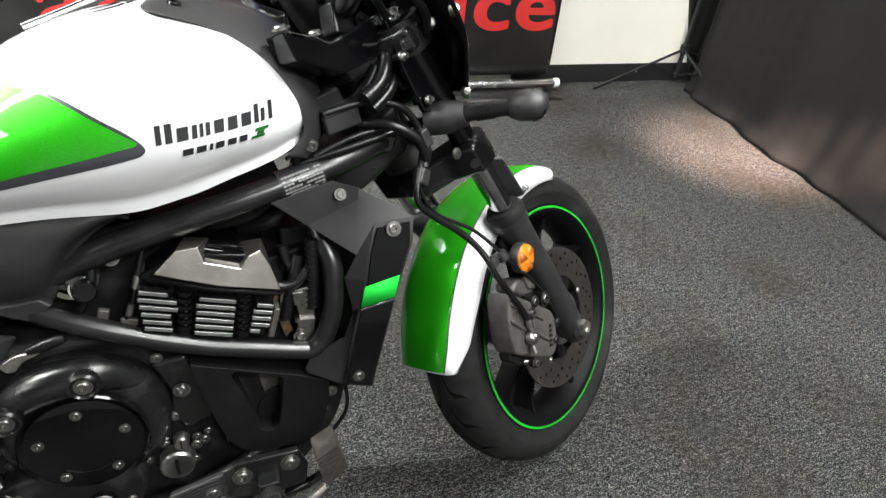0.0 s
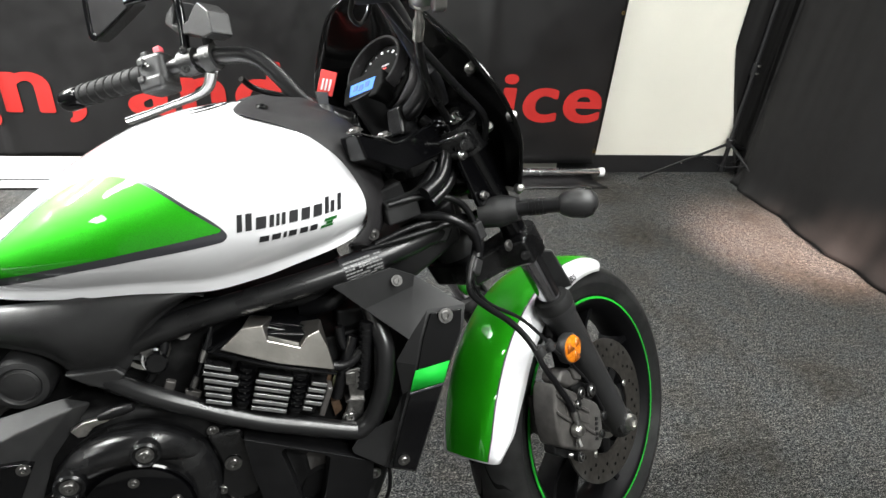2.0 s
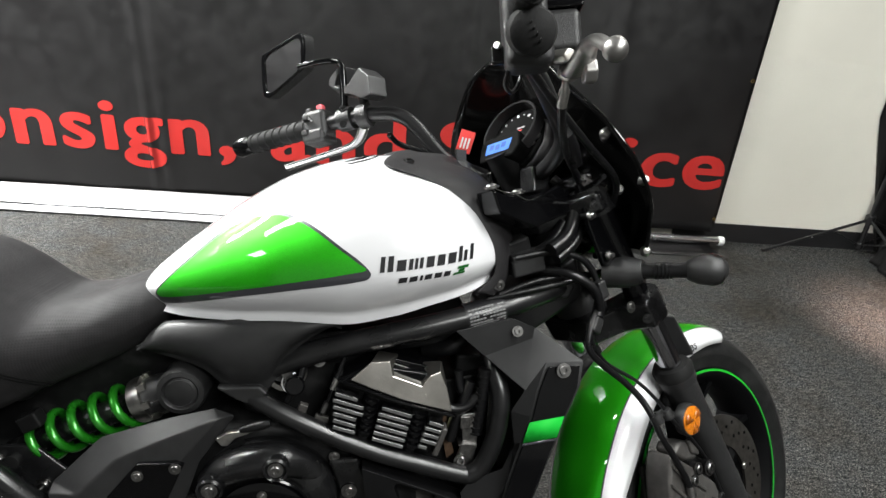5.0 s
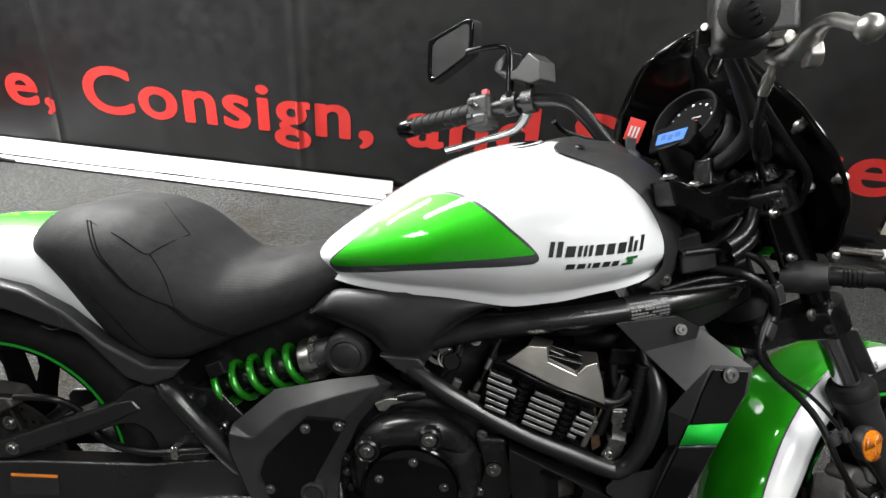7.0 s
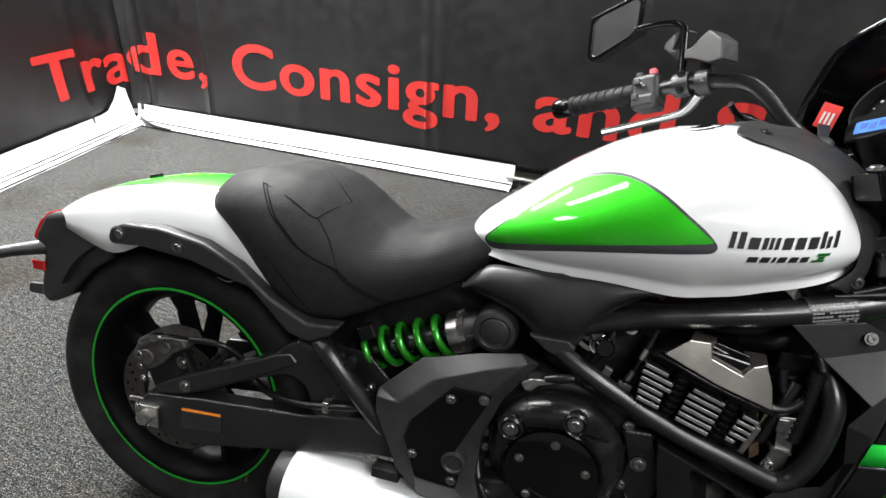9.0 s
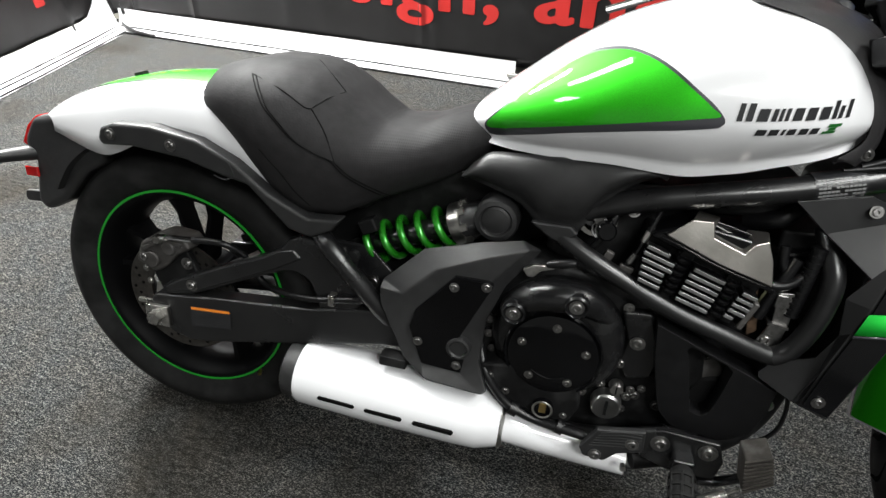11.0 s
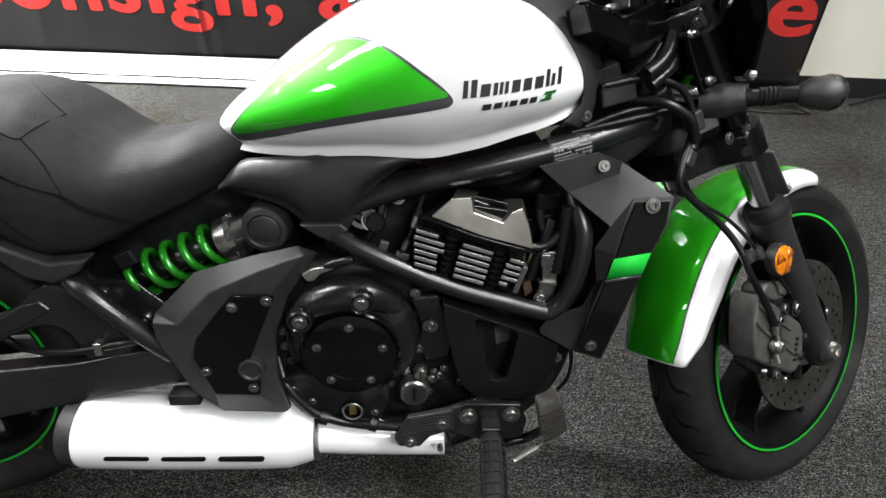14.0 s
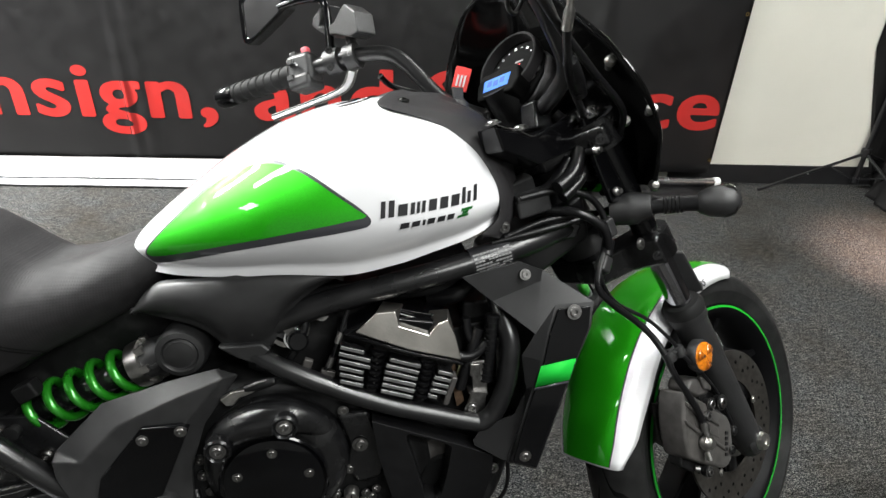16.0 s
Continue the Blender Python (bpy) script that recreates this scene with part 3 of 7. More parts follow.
# banner stand rail with its black flap on the carpet
rail = tagged(new("banner_stand"), "silver aluminium banner rail lying along the black banner", "banner stand")
bm = tube([on_wall(2.8, 0.048, 0.035), on_wall(5.000, 0.048, 0.035)], 0.021, 16, 1, straight=True)
part("rail", bm, material("satin_aluminium", (0.62, 0.62, 0.63), 0.25, 1.0, grain=0.05), rail)
bm = cyl(tuple(on_wall(5.000, 0.048, 0.035)), tuple(WDIR), 0.024, 0.028, 16, soft=0.004)
part("end_cap", bm, material("white_plastic_cap", (0.7, 0.7, 0.7), 0.4), rail, "white plastic end cap")
bm = bmesh.new()
rows = []
for o, z in ((0.040, 0.03), (0.065, 0.012), (0.11, 0.008), (0.157, 0.006)):
    rows.append([bm.verts.new(on_wall(2.65 + (2.30 + (o - 0.035) * 0.5) * i / 20, z + 0.004 * noise.noise(Vector((i * 0.6, o * 30, 2))), o)) for i in range(21)])
skin(bm, rows, False)
part("flap", bm, BANNER, rail, "black vinyl flap lying on the carpet", solid=0.002)

# light stand with three legs
stand = tagged(new("light_stand"), "thin black tripod light stand beside the cloth backdrop", "stand")
hub = Vector((3.53, 1.81, 0.0))
POLE = material("black_stand_metal", (0.014, 0.014, 0.015), 0.35, 0.4, grain=0.2)
lean = Vector((0.0, 0.0, 1.0))
part("pole", tube([hub + lean * 0.03, hub + lean * 1.0, hub + lean * 2.3], [0.013, 0.012, 0.010], 12, 1, straight=True), POLE, stand)
part("hub", cyl(tuple(hub + lean * 0.175), (0, 0, 1), 0.024, 0.045, 14, soft=0.004), POLE, stand, "plastic leg hub")
part("hub", cyl(tuple(hub + lean * 0.03), (0, 0, 1), 0.02, 0.03, 14, soft=0.004), POLE, stand, "lower brace collar")
part("clamp", cyl(tuple(hub + lean * 0.58), (0, 0, 1), 0.019, 0.07, 14, soft=0.006), POLE, stand, "height clamp")
for tip in ((2.965, 1.80, 0.008), (3.47, 1.27, 0.008), (4.05, 1.80, 0.008)):
    a, b = hub + lean * 0.195, Vector(tip)
    leg = part("leg", tube([a, b], 0.008, 10, 1, straight=True), POLE, stand)
    part("rivet", cyl(tuple(a.lerp(b, 0.55) + Vector((0, -0.009, 0))), (0, -1, 0), 0.004, 0.004, 10), STEEL, leg, "steel rivet")
    part("brace", tube([hub + lean * 0.045, a.lerp(b, 0.35)], 0.004, 8, 1, straight=True), POLE, stand)
for z in (0.595, 0.635):
    part("screw", cyl(tuple(hub + lean * z + Vector((-0.004, -0.02, 0))), (0, -1, 0), 0.006, 0.012, 10), STEEL, stand, "steel clamp screw")

# black cloth hung from the stand: it sweeps towards the front of the room
cloth = tagged(new("backdrop_cloth"), "black cloth backdrop hanging in folds to the carpet", "backdrop")
run = smooth_path([(3.40, 1.845, 0), (3.50, 1.84, 0), (3.62, 1.825, 0), (3.64, 1.76, 0), (3.55, 1.68, 0), (3.495, 1.58, 0), (3.475, 1.34, 0), (3.410, 1.06, 0), (3.370, 0.70, 0), (3.330, 0.30, 0), (3.27, -0.3, 0), (3.25, -1.0, 0), (3.27, -1.9, 0)], 14)
bm = bmesh.new()
rows = []
nz = 40
for j in range(nz + 1):
    z = 0.004 + 2.35 * (j / nz) ** 1.3
    row = []
    for i, q in enumerate(run):
        d = (run[min(i + 1, len(run) - 1)] - run[max(i - 1, 0)]).normalized()
        nr = Vector((d.y, -d.x, 0))
        w = 0.025 * noise.noise(Vector((i * 0.07, z * 0.5, 2))) + 0.004 * noise.noise(Vector((i * 0.35, z * 1.6, 5)))
        w += 0.05 * math.exp(-(z / 0.05) ** 2) * (0.5 + noise.noise(Vector((i * 0.13, 0, 9))))
        back = Vector((1, 0.15, 0)) * 0.03 * z
        if q.y > 1.80:
            back.x = max(0.0, 3.66 - 0.36 * z - q.x)
        row.append(bm.verts.new(q + nr * w + back + Vector((0, 0, z + (0.02 * max(0, noise.noise(Vector((i * 0.2, 3, 1)))) if j == 0 else 0)))))
    rows.append(row)
skin(bm, rows, False)
part("cloth", bm, SHEET, cloth, solid=0.002)

# ---- the motorcycle ----
# its own axes: origin at the rear axle, x forward, y to its left, z up; it leans on its side stand with the bars turned left
LEAN, AXLE_Z, STEER = 12.5, 0.306, 32.0
bike = tagged(new("motorcycle"), "white and green cruiser motorcycle with black engine leaning on its stand", "motorcycle")
bike.matrix_world = pose(0, 0, AXLE_Z, -LEAN, 0, 0)
RAKE = radians(31)
AXIS = Vector((-math.sin(RAKE), 0, math.cos(RAKE)))
FRONT = Vector((1.575, 0, 0))
HEAD = FRONT - Vector((math.cos(RAKE), 0, math.sin(RAKE))) * 0.058
ST = Matrix.Translation((-0.007, 0, 0.003)) @ Matrix.Translation(HEAD) @ Matrix.Rotation(radians(STEER), 4, AXIS) @ Matrix.Translation(-HEAD)
FW = ST @ Matrix.Translation(FRONT)


def up_fork(s, y=0.0, ahead=0.0):
    """A point s up the fork line from the front axle, before the bars are turned."""
    ahead -= 0.018
    return FRONT + AXIS * s + Vector((math.cos(RAKE), 0, math.sin(RAKE))) * ahead + Vector((0, y, 0))


def part_of(name, label="", parent=None, at=(0, 0, 0)):
    """An Empty that gathers the pieces of one assembly of the motorcycle."""
    ob = new(name)
    ob.parent = parent or bike
    ob.location = at
    if label:
        ob["label"] = label
    return ob


def wheel(name, m, r_tyre, half, r_ring, ring_y, disc_r, disc_y, label):
    w = part_of(name, label)
    k = half
    prof = [(r_ring - 0.004, -k * 0.74), (r_ring + 0.008, -k * 0.84), (r_ring + 0.030, -k * 0.98), (r_tyre - 0.045, -k), (r_tyre - 0.026, -k * 0.90), (r_tyre - 0.011, -k * 0.66), (r_tyre - 0.003, -k * 0.36), (r_tyre, 0)]
    prof = prof + [(r, -y) for r, y in prof[-2::-1]] + [(r_ring - 0.012, k * 0.5), (r_ring - 0.012, -k * 0.5)]
    tyre = part("tyre", lathe(prof, n=96, closed=True), RUBBER, w, "black rubber road tyre with worn tread", m=m, angle=60)
    # tread: slanting grooves laid into the crown
    count = 26
    for side in (-1, 1):
        strip, bm = [], bmesh.new()
        for j in range(9):
            f = j / 8
            y = side * k * (0.10 + 0.66 * f)
            a = 0.24 * f + 0.05 * math.sin(f * 5)
            rr = float(np.interp(abs(y) / k, [0, 0.36, 0.66, 0.90, 1.0], [r_tyre, r_tyre - 0.003, r_tyre - 0.011, r_tyre - 0.026, r_tyre - 0.045])) + 0.0012
            wd = 0.0050 * math.sin(math.pi * min(1, 0.15 + f * 0.85)) / r_tyre + 0.002
            strip.append((bm.verts.new((rr * math.cos(a - wd), y, rr * math.sin(a - wd))), bm.verts.new((rr * math.cos(a + wd), y, rr * math.sin(a + wd)))))
        for a, b in zip(strip, strip[1:]):
            bm.faces.new((a[0], a[1], b[1], b[0]))
        for i in range(count):
            part("tread_groove", bm.copy(), GROOVE, tyre, m=m @ rot_y(360 * (i + (0.5 if side > 0 else 0)) / count))
    y0 = abs(ring_y)
    rim = [(r_ring + 0.006, -y0), (r_ring - 0.004, -y0 - 0.001), (r_ring - 0.012, -y0 + 0.004), (r_ring - 0.020, -y0 + 0.016), (r_ring - 0.030, -y0 * 0.5), (r_ring - 0.034, 0), (r_ring - 0.030, y0 * 0.5), (r_ring - 0.020, y0 - 0.016), (r_ring - 0.004, y0), (r_ring + 0.006, y0), (r_ring - 0.008, y0 * 0.6), (r_ring - 0.012, 0), (r_ring - 0.008, -y0 * 0.6)]
    part("rim", lathe(rim, n=96, closed=True), RIM, w, "gloss black cast rim", m=m)
    part("rim_stripe", lathe([(r_ring - 0.0025, -y0 - 0.0022), (r_ring + 0.0022, -y0 - 0.0018), (r_ring + 0.0022, -y0 - 0.0006), (r_ring - 0.0025, -y0 - 0.0010)], n=96, closed=True), RINGGREEN, w, "bright green rim tape", m=m)
    part("hub", lathe([(0.0, -0.075), (0.028, -0.075), (0.034, -0.06), (0.05, -0.05), (0.05, 0.05), (0.034, 0.06), (0.028, 0.075), (0.0, 0.075)], n=32), GLOSS, w, m=m)
    for i in range(10):
        a = 36 * i + (9 if i % 2 else -9) * 0.55
        bm = facets([], [])
        sec = []
        for r, t, wd in ((0.040, 0.030, 0.016), (0.10, 0.024, 0.013), (r_ring - 0.06, 0.022, 0.012), (r_ring - 0.026, 0.034, 0.017)):
            sec.append([bm.verts.new((r, y, z)) for y, z in ((-t, -wd * 0.4), (-t * 0.5, -wd * 0.5), (t, -wd * 0.5), (t, wd * 0.5), (-t * 0.5, wd * 0.5), (-t, wd * 0.4))])
        skin(bm, sec, True)
        part("spoke", bm, RIM, w, m=m @ rot_y(a))
    d = part("brake_disc", lathe([(disc_r * 0.60, disc_y - 0.0025), (disc_r, disc_y - 0.0025), (disc_r, disc_y + 0.0025), (disc_r * 0.60, disc_y + 0.0025)], n=72, closed=True), DISC, w, "drilled steel brake disc", m=m)
    bm = bmesh.new()
    for i in range(48):
        a = 2 * math.pi * i / 48
        r = disc_r * (0.92, 0.84, 0.76)[i % 3]
        cyl((r * math.cos(a), disc_y - 0.0024, r * math.sin(a)), (0, -1, 0), 0.0037, 0.0006, 8, bm)
    tagged(part("drilled_holes", bm, GROOVE, d, m=m), kind="stuff")
    for i in range(5):
        a = 72 * i + 20
        part("disc_arm", block((disc_r * 0.46, disc_y + 0.004, 0), (disc_r * 0.42, 0.006, 0.026)), DARK, d, m=m @ rot_y(a))
        bolt((disc_r * 0.62 * math.cos(radians(a)), disc_y - 0.002, disc_r * 0.62 * math.sin(radians(a))), d, 0.005, m=m, mat=STEEL)
    part("speed_ring", lathe([(0.040, disc_y - 0.012), (0.056, disc_y - 0.012), (0.056, disc_y - 0.010), (0.040, disc_y - 0.010)], n=60, closed=True), STEEL, w, "thin slotted steel sensor ring", m=m)
    return w


REAR = Matrix.Translation((-0.020, 0, 0))
rear_wheel = wheel("rear_wheel", REAR, 0.312, 0.082, 0.2215, 0.066, 0.125, -0.084, "black five-spoke rear wheel with a green rim stripe")
part("valve_cap", cyl((0.155, -0.068, -0.165), (0.3, -1, -0.3), 0.004, 0.012, 10), BRASS, rear_wheel, "brass valve cap", m=REAR)
front_wheel = wheel("front_wheel", FW, 0.312, 0.062, 0.2345, 0.052, 0.148, -0.068, "black five-spoke front wheel with a green rim stripe")

# -- swing arm, rear brake --
sw = part_of("swing_arm", "satin black steel swing arm with a bolted upper brace", at=(-0.014, 0, 0))
for side in (-1, 1):
    y0, y1 = sorted((side * 0.150, side * 0.112))
    low = part("lower_arm", plate([(-0.030, 0.022), (-0.020, 0.035), (0.047, 0.043), (0.112, 0.052), (0.227, 0.062), (0.314, 0.071), (0.388, 0.086), (0.47, 0.098), (0.56, 0.085), (0.57, 0.03), (0.46, 0.026), (0.26, -0.018), (0.10, -0.052), (0.05, -0.058), (0.012, -0.048), (-0.028, -0.022)], y0, y1), FRAME, sw, bevel=0.006)
    part("upper_arm", plate([(-0.003, 0.053), (0.051, 0.083), (0.111, 0.110), (0.168, 0.137), (0.224, 0.161), (0.256, 0.179), (0.272, 0.199), (0.300, 0.212), (0.340, 0.205), (0.392, 0.150), (0.420, 0.110), (0.400, 0.080), (0.330, 0.070), (0.321, 0.101), (0.314, 0.122), (0.300, 0.133), (0.283, 0.138), (0.262, 0.135), (0.224, 0.120), (0.167, 0.094), (0.121, 0.071), (0.063, 0.046), (0.006, 0.036)], *sorted((side * 0.145, side * 0.120))), FRAME, sw, bevel=0.007, seg=3)
    yr = sorted((side * 0.149, side * 0.140))
    part("arm_ridge", plate([(-0.001, 0.054), (0.051, 0.082), (0.168, 0.135), (0.224, 0.159), (0.256, 0.177), (0.285, 0.185), (0.300, 0.169), (0.247, 0.139), (0.169, 0.102), (0.075, 0.058), (0.010, 0.046)], *yr), FRAME, sw, bevel=0.004, seg=3)
bolt((0.069, -0.149, 0.071), sw, 0.0085)
ax = part("axle_plate", plate([(-0.04, 0.012), (0.012, 0.014), (0.012, -0.032), (-0.04, -0.032)], -0.158, -0.148), STEEL, sw, "plated axle adjuster plate", bevel=0.002)
part("axle_nut", cyl((-0.012, -0.158, -0.008), (0, -1, 0), 0.014, 0.016, 6), STEEL, ax, "steel axle nut")
part("adjuster_bolt", tube([(-0.07, -0.135, 0.005), (-0.02, -0.135, 0.008)], 0.005, 8), STEEL, ax)
warn = part("warning_label", plate([(0.060, 0.024), (0.147, 0.031), (0.146, -0.010), (0.058, -0.021)], -0.1512, -0.1502), DARKLOGO, sw, "black warning sticker with an orange heading")
part("heading_bar", plate([(0.0615, 0.023), (0.146, 0.0298), (0.146, 0.0245), (0.0615, 0.0178)], -0.1518, -0.1513), ORANGE_PRINT, warn, "orange heading bar")
bm = bmesh.new()
for i in range(6):
    z = 0.010 - i * 0.0048
    plate([(0.064, z), (0.139 - 0.012 * (i % 3), z + 0.006), (0.139 - 0.012 * (i % 3), z + 0.0045), (0.064, z - 0.0015)], -0.1516, -0.1513, bm)
part("text_lines", bm, PLASTIC, warn, "small grey lines of print")
rc = part_of("rear_caliper", "dusty grey rear brake caliper with a steel hose fitting", at=(-0.014, 0, 0))
part("caliper_body", plate([(-0.078, 0.085), (-0.060, 0.128), (-0.012, 0.152), (0.040, 0.148), (0.052, 0.128), (0.02, 0.112), (-0.004, 0.085), (-0.034, 0.064)], -0.120, -0.066), CALIPER, rc, bevel=0.007)
part("caliper_rib", plate([(-0.060, 0.118), (-0.012, 0.142), (0.036, 0.139), (0.034, 0.132), (-0.010, 0.134), (-0.054, 0.111)], -0.125, -0.118), CALIPER, rc, bevel=0.002)
part("piston_boss", cyl((-0.036, -0.119, 0.096), (0, -1, 0), 0.017, 0.008, 22, soft=0.002), CALIPER, rc)
part("piston_boss", cyl((0.006, -0.119, 0.126), (0, -1, 0), 0.014, 0.008, 22, soft=0.002), CALIPER, rc)
part("pad_spring", plate([(-0.03, 0.135), (0.0, 0.15), (0.004, 0.142), (-0.026, 0.128)], -0.123, -0.119), BOLT, rc)
part("caliper_bracket", plate([(-0.06, 0.07), (0.03, 0.12), (0.055, 0.06), (0.03, 0.01), (-0.03, 0.0)], -0.105, -0.088), DARK, rc, bevel=0.004)
part("banjo_bolt", cyl((0.0, -0.125, 0.150), (0, -1, 0.2), 0.009, 0.022, 6), STEEL, rc, "steel banjo bolt")
part("hose_fitting", tube([(0.0, -0.135, 0.150), (0.03, -0.14, 0.161), (0.078, -0.14, 0.164)], 0.005, 8), CHROME, rc)
bolt((-0.05, -0.125, 0.10), rc, 0.007), bolt((0.03, -0.106, 0.09), rc, 0.009), bolt((-0.05, -0.125, 0.075), rc, 0.005)
part("brake_hose", tube([(0.075, -0.14, 0.164), (0.132, -0.132, 0.163), (0.163, -0.112, 0.135), (0.185, -0.110, 0.098), (0.215, -0.115, 0.080), (0.265, -0.138, 0.087), (0.319, -0.152, 0.095), (0.372, -0.154, 0.105), (0.430, -0.150, 0.114)], 0.0062, 10, 6), CABLE, rc, "black rubber brake hose")
part("hose_clip", block((0.361, -0.153, 0.104), (0.012, 0.018, 0.022)), STEEL, rc, bevel=0.002)

# -- rear frame, shock --
fr = part_of("frame", "satin black tubular steel frame")
for s in (-1, 1):
    part("rear_tube", tube([(0.306, s * 0.118, 0.222), (0.325, s * 0.134, 0.209), (0.350, s * 0.146, 0.192), (0.424, s * 0.143, 0.108), (0.50, s * 0.110, 0.0)], 0.0165, 14, 4), FRAME, fr)
    part("main_tube", tube([(0.70, s * 0.105, 0.30), (0.80, s * 0.115, 0.345), (0.88, s * 0.118, 0.368), (1.0, s * 0.113, 0.394), (1.12, s * 0.092, 0.420), (1.22, s * 0.055, 0.445)], 0.0185, 16, 8), FRAME, fr)
    part("lower_tube", tube([(0.70, s * 0.115, 0.292), (0.746, s * 0.130, 0.270), (0.79, s * 0.138, 0.249), (0.827, s * 0.140, 0.231), (0.865, s * 0.141, 0.213), (0.924, s * 0.142, 0.189), (0.984, s * 0.142, 0.170), (1.046, s * 0.141, 0.150), (1.082, s * 0.138, 0.143)], 0.0142, 16, 6), FRAME, fr)
    part("down_tube", tube([(1.060, s * 0.140, 0.146), (1.080, s * 0.140, 0.160), (1.096, s * 0.140, 0.197), (1.104, s * 0.140, 0.240), (1.106, s * 0.134, 0.282), (1.098, s * 0.116, 0.315), (1.090, s * 0.092, 0.345)], 0.0155, 16, 8), FRAME, fr)
part("steering_head", lathe([(0.034, -0.09), (0.036, -0.085), (0.036, 0.085), (0.034, 0.09)], tuple(HEAD + AXIS * 0.58), "z", 24, m=Vector((0, 0, 1)).rotation_difference(AXIS).to_matrix()), FRAME, fr)
part("head_gusset", plate([(1.08, 0.40), (1.20, 0.47), (1.24, 0.50), (1.26, 0.42), (1.18, 0.36), (1.12, 0.33), (1.08, 0.36)], -0.05, 0.05), FRAME, fr, bevel=0.01)
part("rear_gusset", plate([(0.315, 0.20), (0.40, 0.20), (0.47, 0.13), (0.45, 0.05), (0.385, 0.09)], -0.112, -0.104), FRAME, fr, bevel=0.003)
bolt((0.408, -0.113, 0.132), fr, 0.009), bolt((0.349, -0.113, 0.178), fr, 0.008), bolt((0.452, -0.113, 0.135), fr, 0.010)
lab = part("frame_label", tube([(1.045, -0.1045, 0.4035), (1.075, -0.0990, 0.410), (1.108, -0.0925, 0.417)], 0.0212, 16, 4), DARKLOGO, fr, "black frame label with rows of white print")
bm = bmesh.new()
for r in range(6):
    th = radians(-32 + r * 15)
    for i in range(11):
        if (i * 7 + r * 5) % 9 == 0:
            continue
        f = 0.08 + 0.84 * i / 10
        c = Vector((1.045, -0.1045, 0.4035)).lerp(Vector((1.108, -0.0925, 0.417)), f)
        u = Vector((0.18, -0.97, 0.0)).normalized()
        p = c + (u * math.cos(th) + Vector((-0.2, 0, 0.98)) * math.sin(th)) * 0.0216
        block(p, (0.0044, 0.0008, 0.0026), bm, spin(math.degrees(-th), -12, 10))
part("print_rows", bm, GREYPRINT, lab, "small white print")

sh = part_of("shock_absorber", "black shock absorber with a bright green coil spring")
A, Bq = Vector((0.385, -0.075, 0.185)), Vector((0.612, -0.082, 0.285))
D = (Bq - A).normalized()
part("damper_body", tube([A, A.lerp(Bq, 0.75)], 0.020, 18, 1, straight=True), ENGINE, sh)
part("damper_rod_end", cyl(tuple(A - D * 0.02), tuple(-D), 0.017, 0.02, 14), DARK, sh)
coil = []
U, Vv = D.cross(Vector((0, 0, 1))).normalized(), D.cross(D.cross(Vector((0, 0, 1))).normalized())
for i in range(150):
    t = i / 149
    turns = 5.2 * t
    lin = 0.03 + 0.62 * (max(0.0, turns - 0.75) / 4.45) + 0.035 * min(turns, 0.75)
    a = 2 * math.pi * turns + 1.0
    coil.append(A + D * (lin * (Bq - A).length) + (U * math.cos(a) + Vv * math.sin(a)) * 0.0325)
part("coil_spring", tube(coil, 0.0066, 12, straight=True), SPRING, sh, "glossy metallic green coil spring")
ring = A + D * 0.172
bm = lathe([(0.022, 0), (0.035, 0), (0.036, -0.006), (0.036, -0.020), (0.022, -0.020)], tuple(ring), "y", 28, closed=True, m=turned(tuple(D)))
adj = part("preload_ring", bm, STEEL, sh, "notched bare alloy preload ring")
for i in range(7):
    a = 2 * math.pi * i / 7
    p = ring + D * 0.025 + (U * math.cos(a) + Vv * math.sin(a)) * 0.032
    part("notch_tooth", block(p, (0.012, 0.010, 0.010), None, Matrix((D, U, Vv)).transposed()), STEEL, adj)
part("damper_neck", tube([A + D * 0.188, A + D * 0.20, Bq - D * 0.01], [0.029, 0.031, 0.026], 20, 1, straight=True), PLASTIC, sh)
part("neck_tab", block(A + D * 0.21 + Vector((0, -0.031, -0.002)), (0.014, 0.004, 0.006), None, spin(0, -24, 0)), PLASTIC, sh, bevel=0.001)
part("shock_mount_cap", lathe([(0.0, -0.122), (0.020, -0.122), (0.024, -0.119), (0.027, -0.122), (0.034, -0.120), (0.037, -0.112), (0.037, -0.07), (0.0, -0.07)], (0.617, 0, 0.287), "y", 40), PLASTIC, sh, "round black mount cap")
bm = bmesh.new()
for a0 in (20, 200):
    tube([(0.617 + 0.021 * math.cos(radians(a0 + k * 14)), -0.1225, 0.287 + 0.021 * math.sin(radians(a0 + k * 14))) for k in range(11)], 0.0007, 6, 2, bm)
part("cap_mark", bm, COWL, sh)
part("linkage_bolt", cyl((0.372, -0.105, 0.178), (0, -1, 0), 0.012, 0.02, 14), DARK, sh)
part("reservoir", block((0.395, -0.10, 0.235), (0.032, 0.024, 0.026), None, spin(0, -25, 0)), DARK, sh, bevel=0.004)

part("inner_mudguard", plate([(0.20, 0.20), (0.27, 0.27), (0.40, 0.30), (0.58, 0.385), (0.70, 0.38), (0.72, 0.25), (0.60, 0.20), (0.44, 0.12), (0.34, 0.10)], -0.045, 0.06), DARK, bike, "black inner mudguard and battery box", bevel=0.006)

# -- seat --


def table(x, xs, ys):
    return float(np.interp(x, xs, ys))


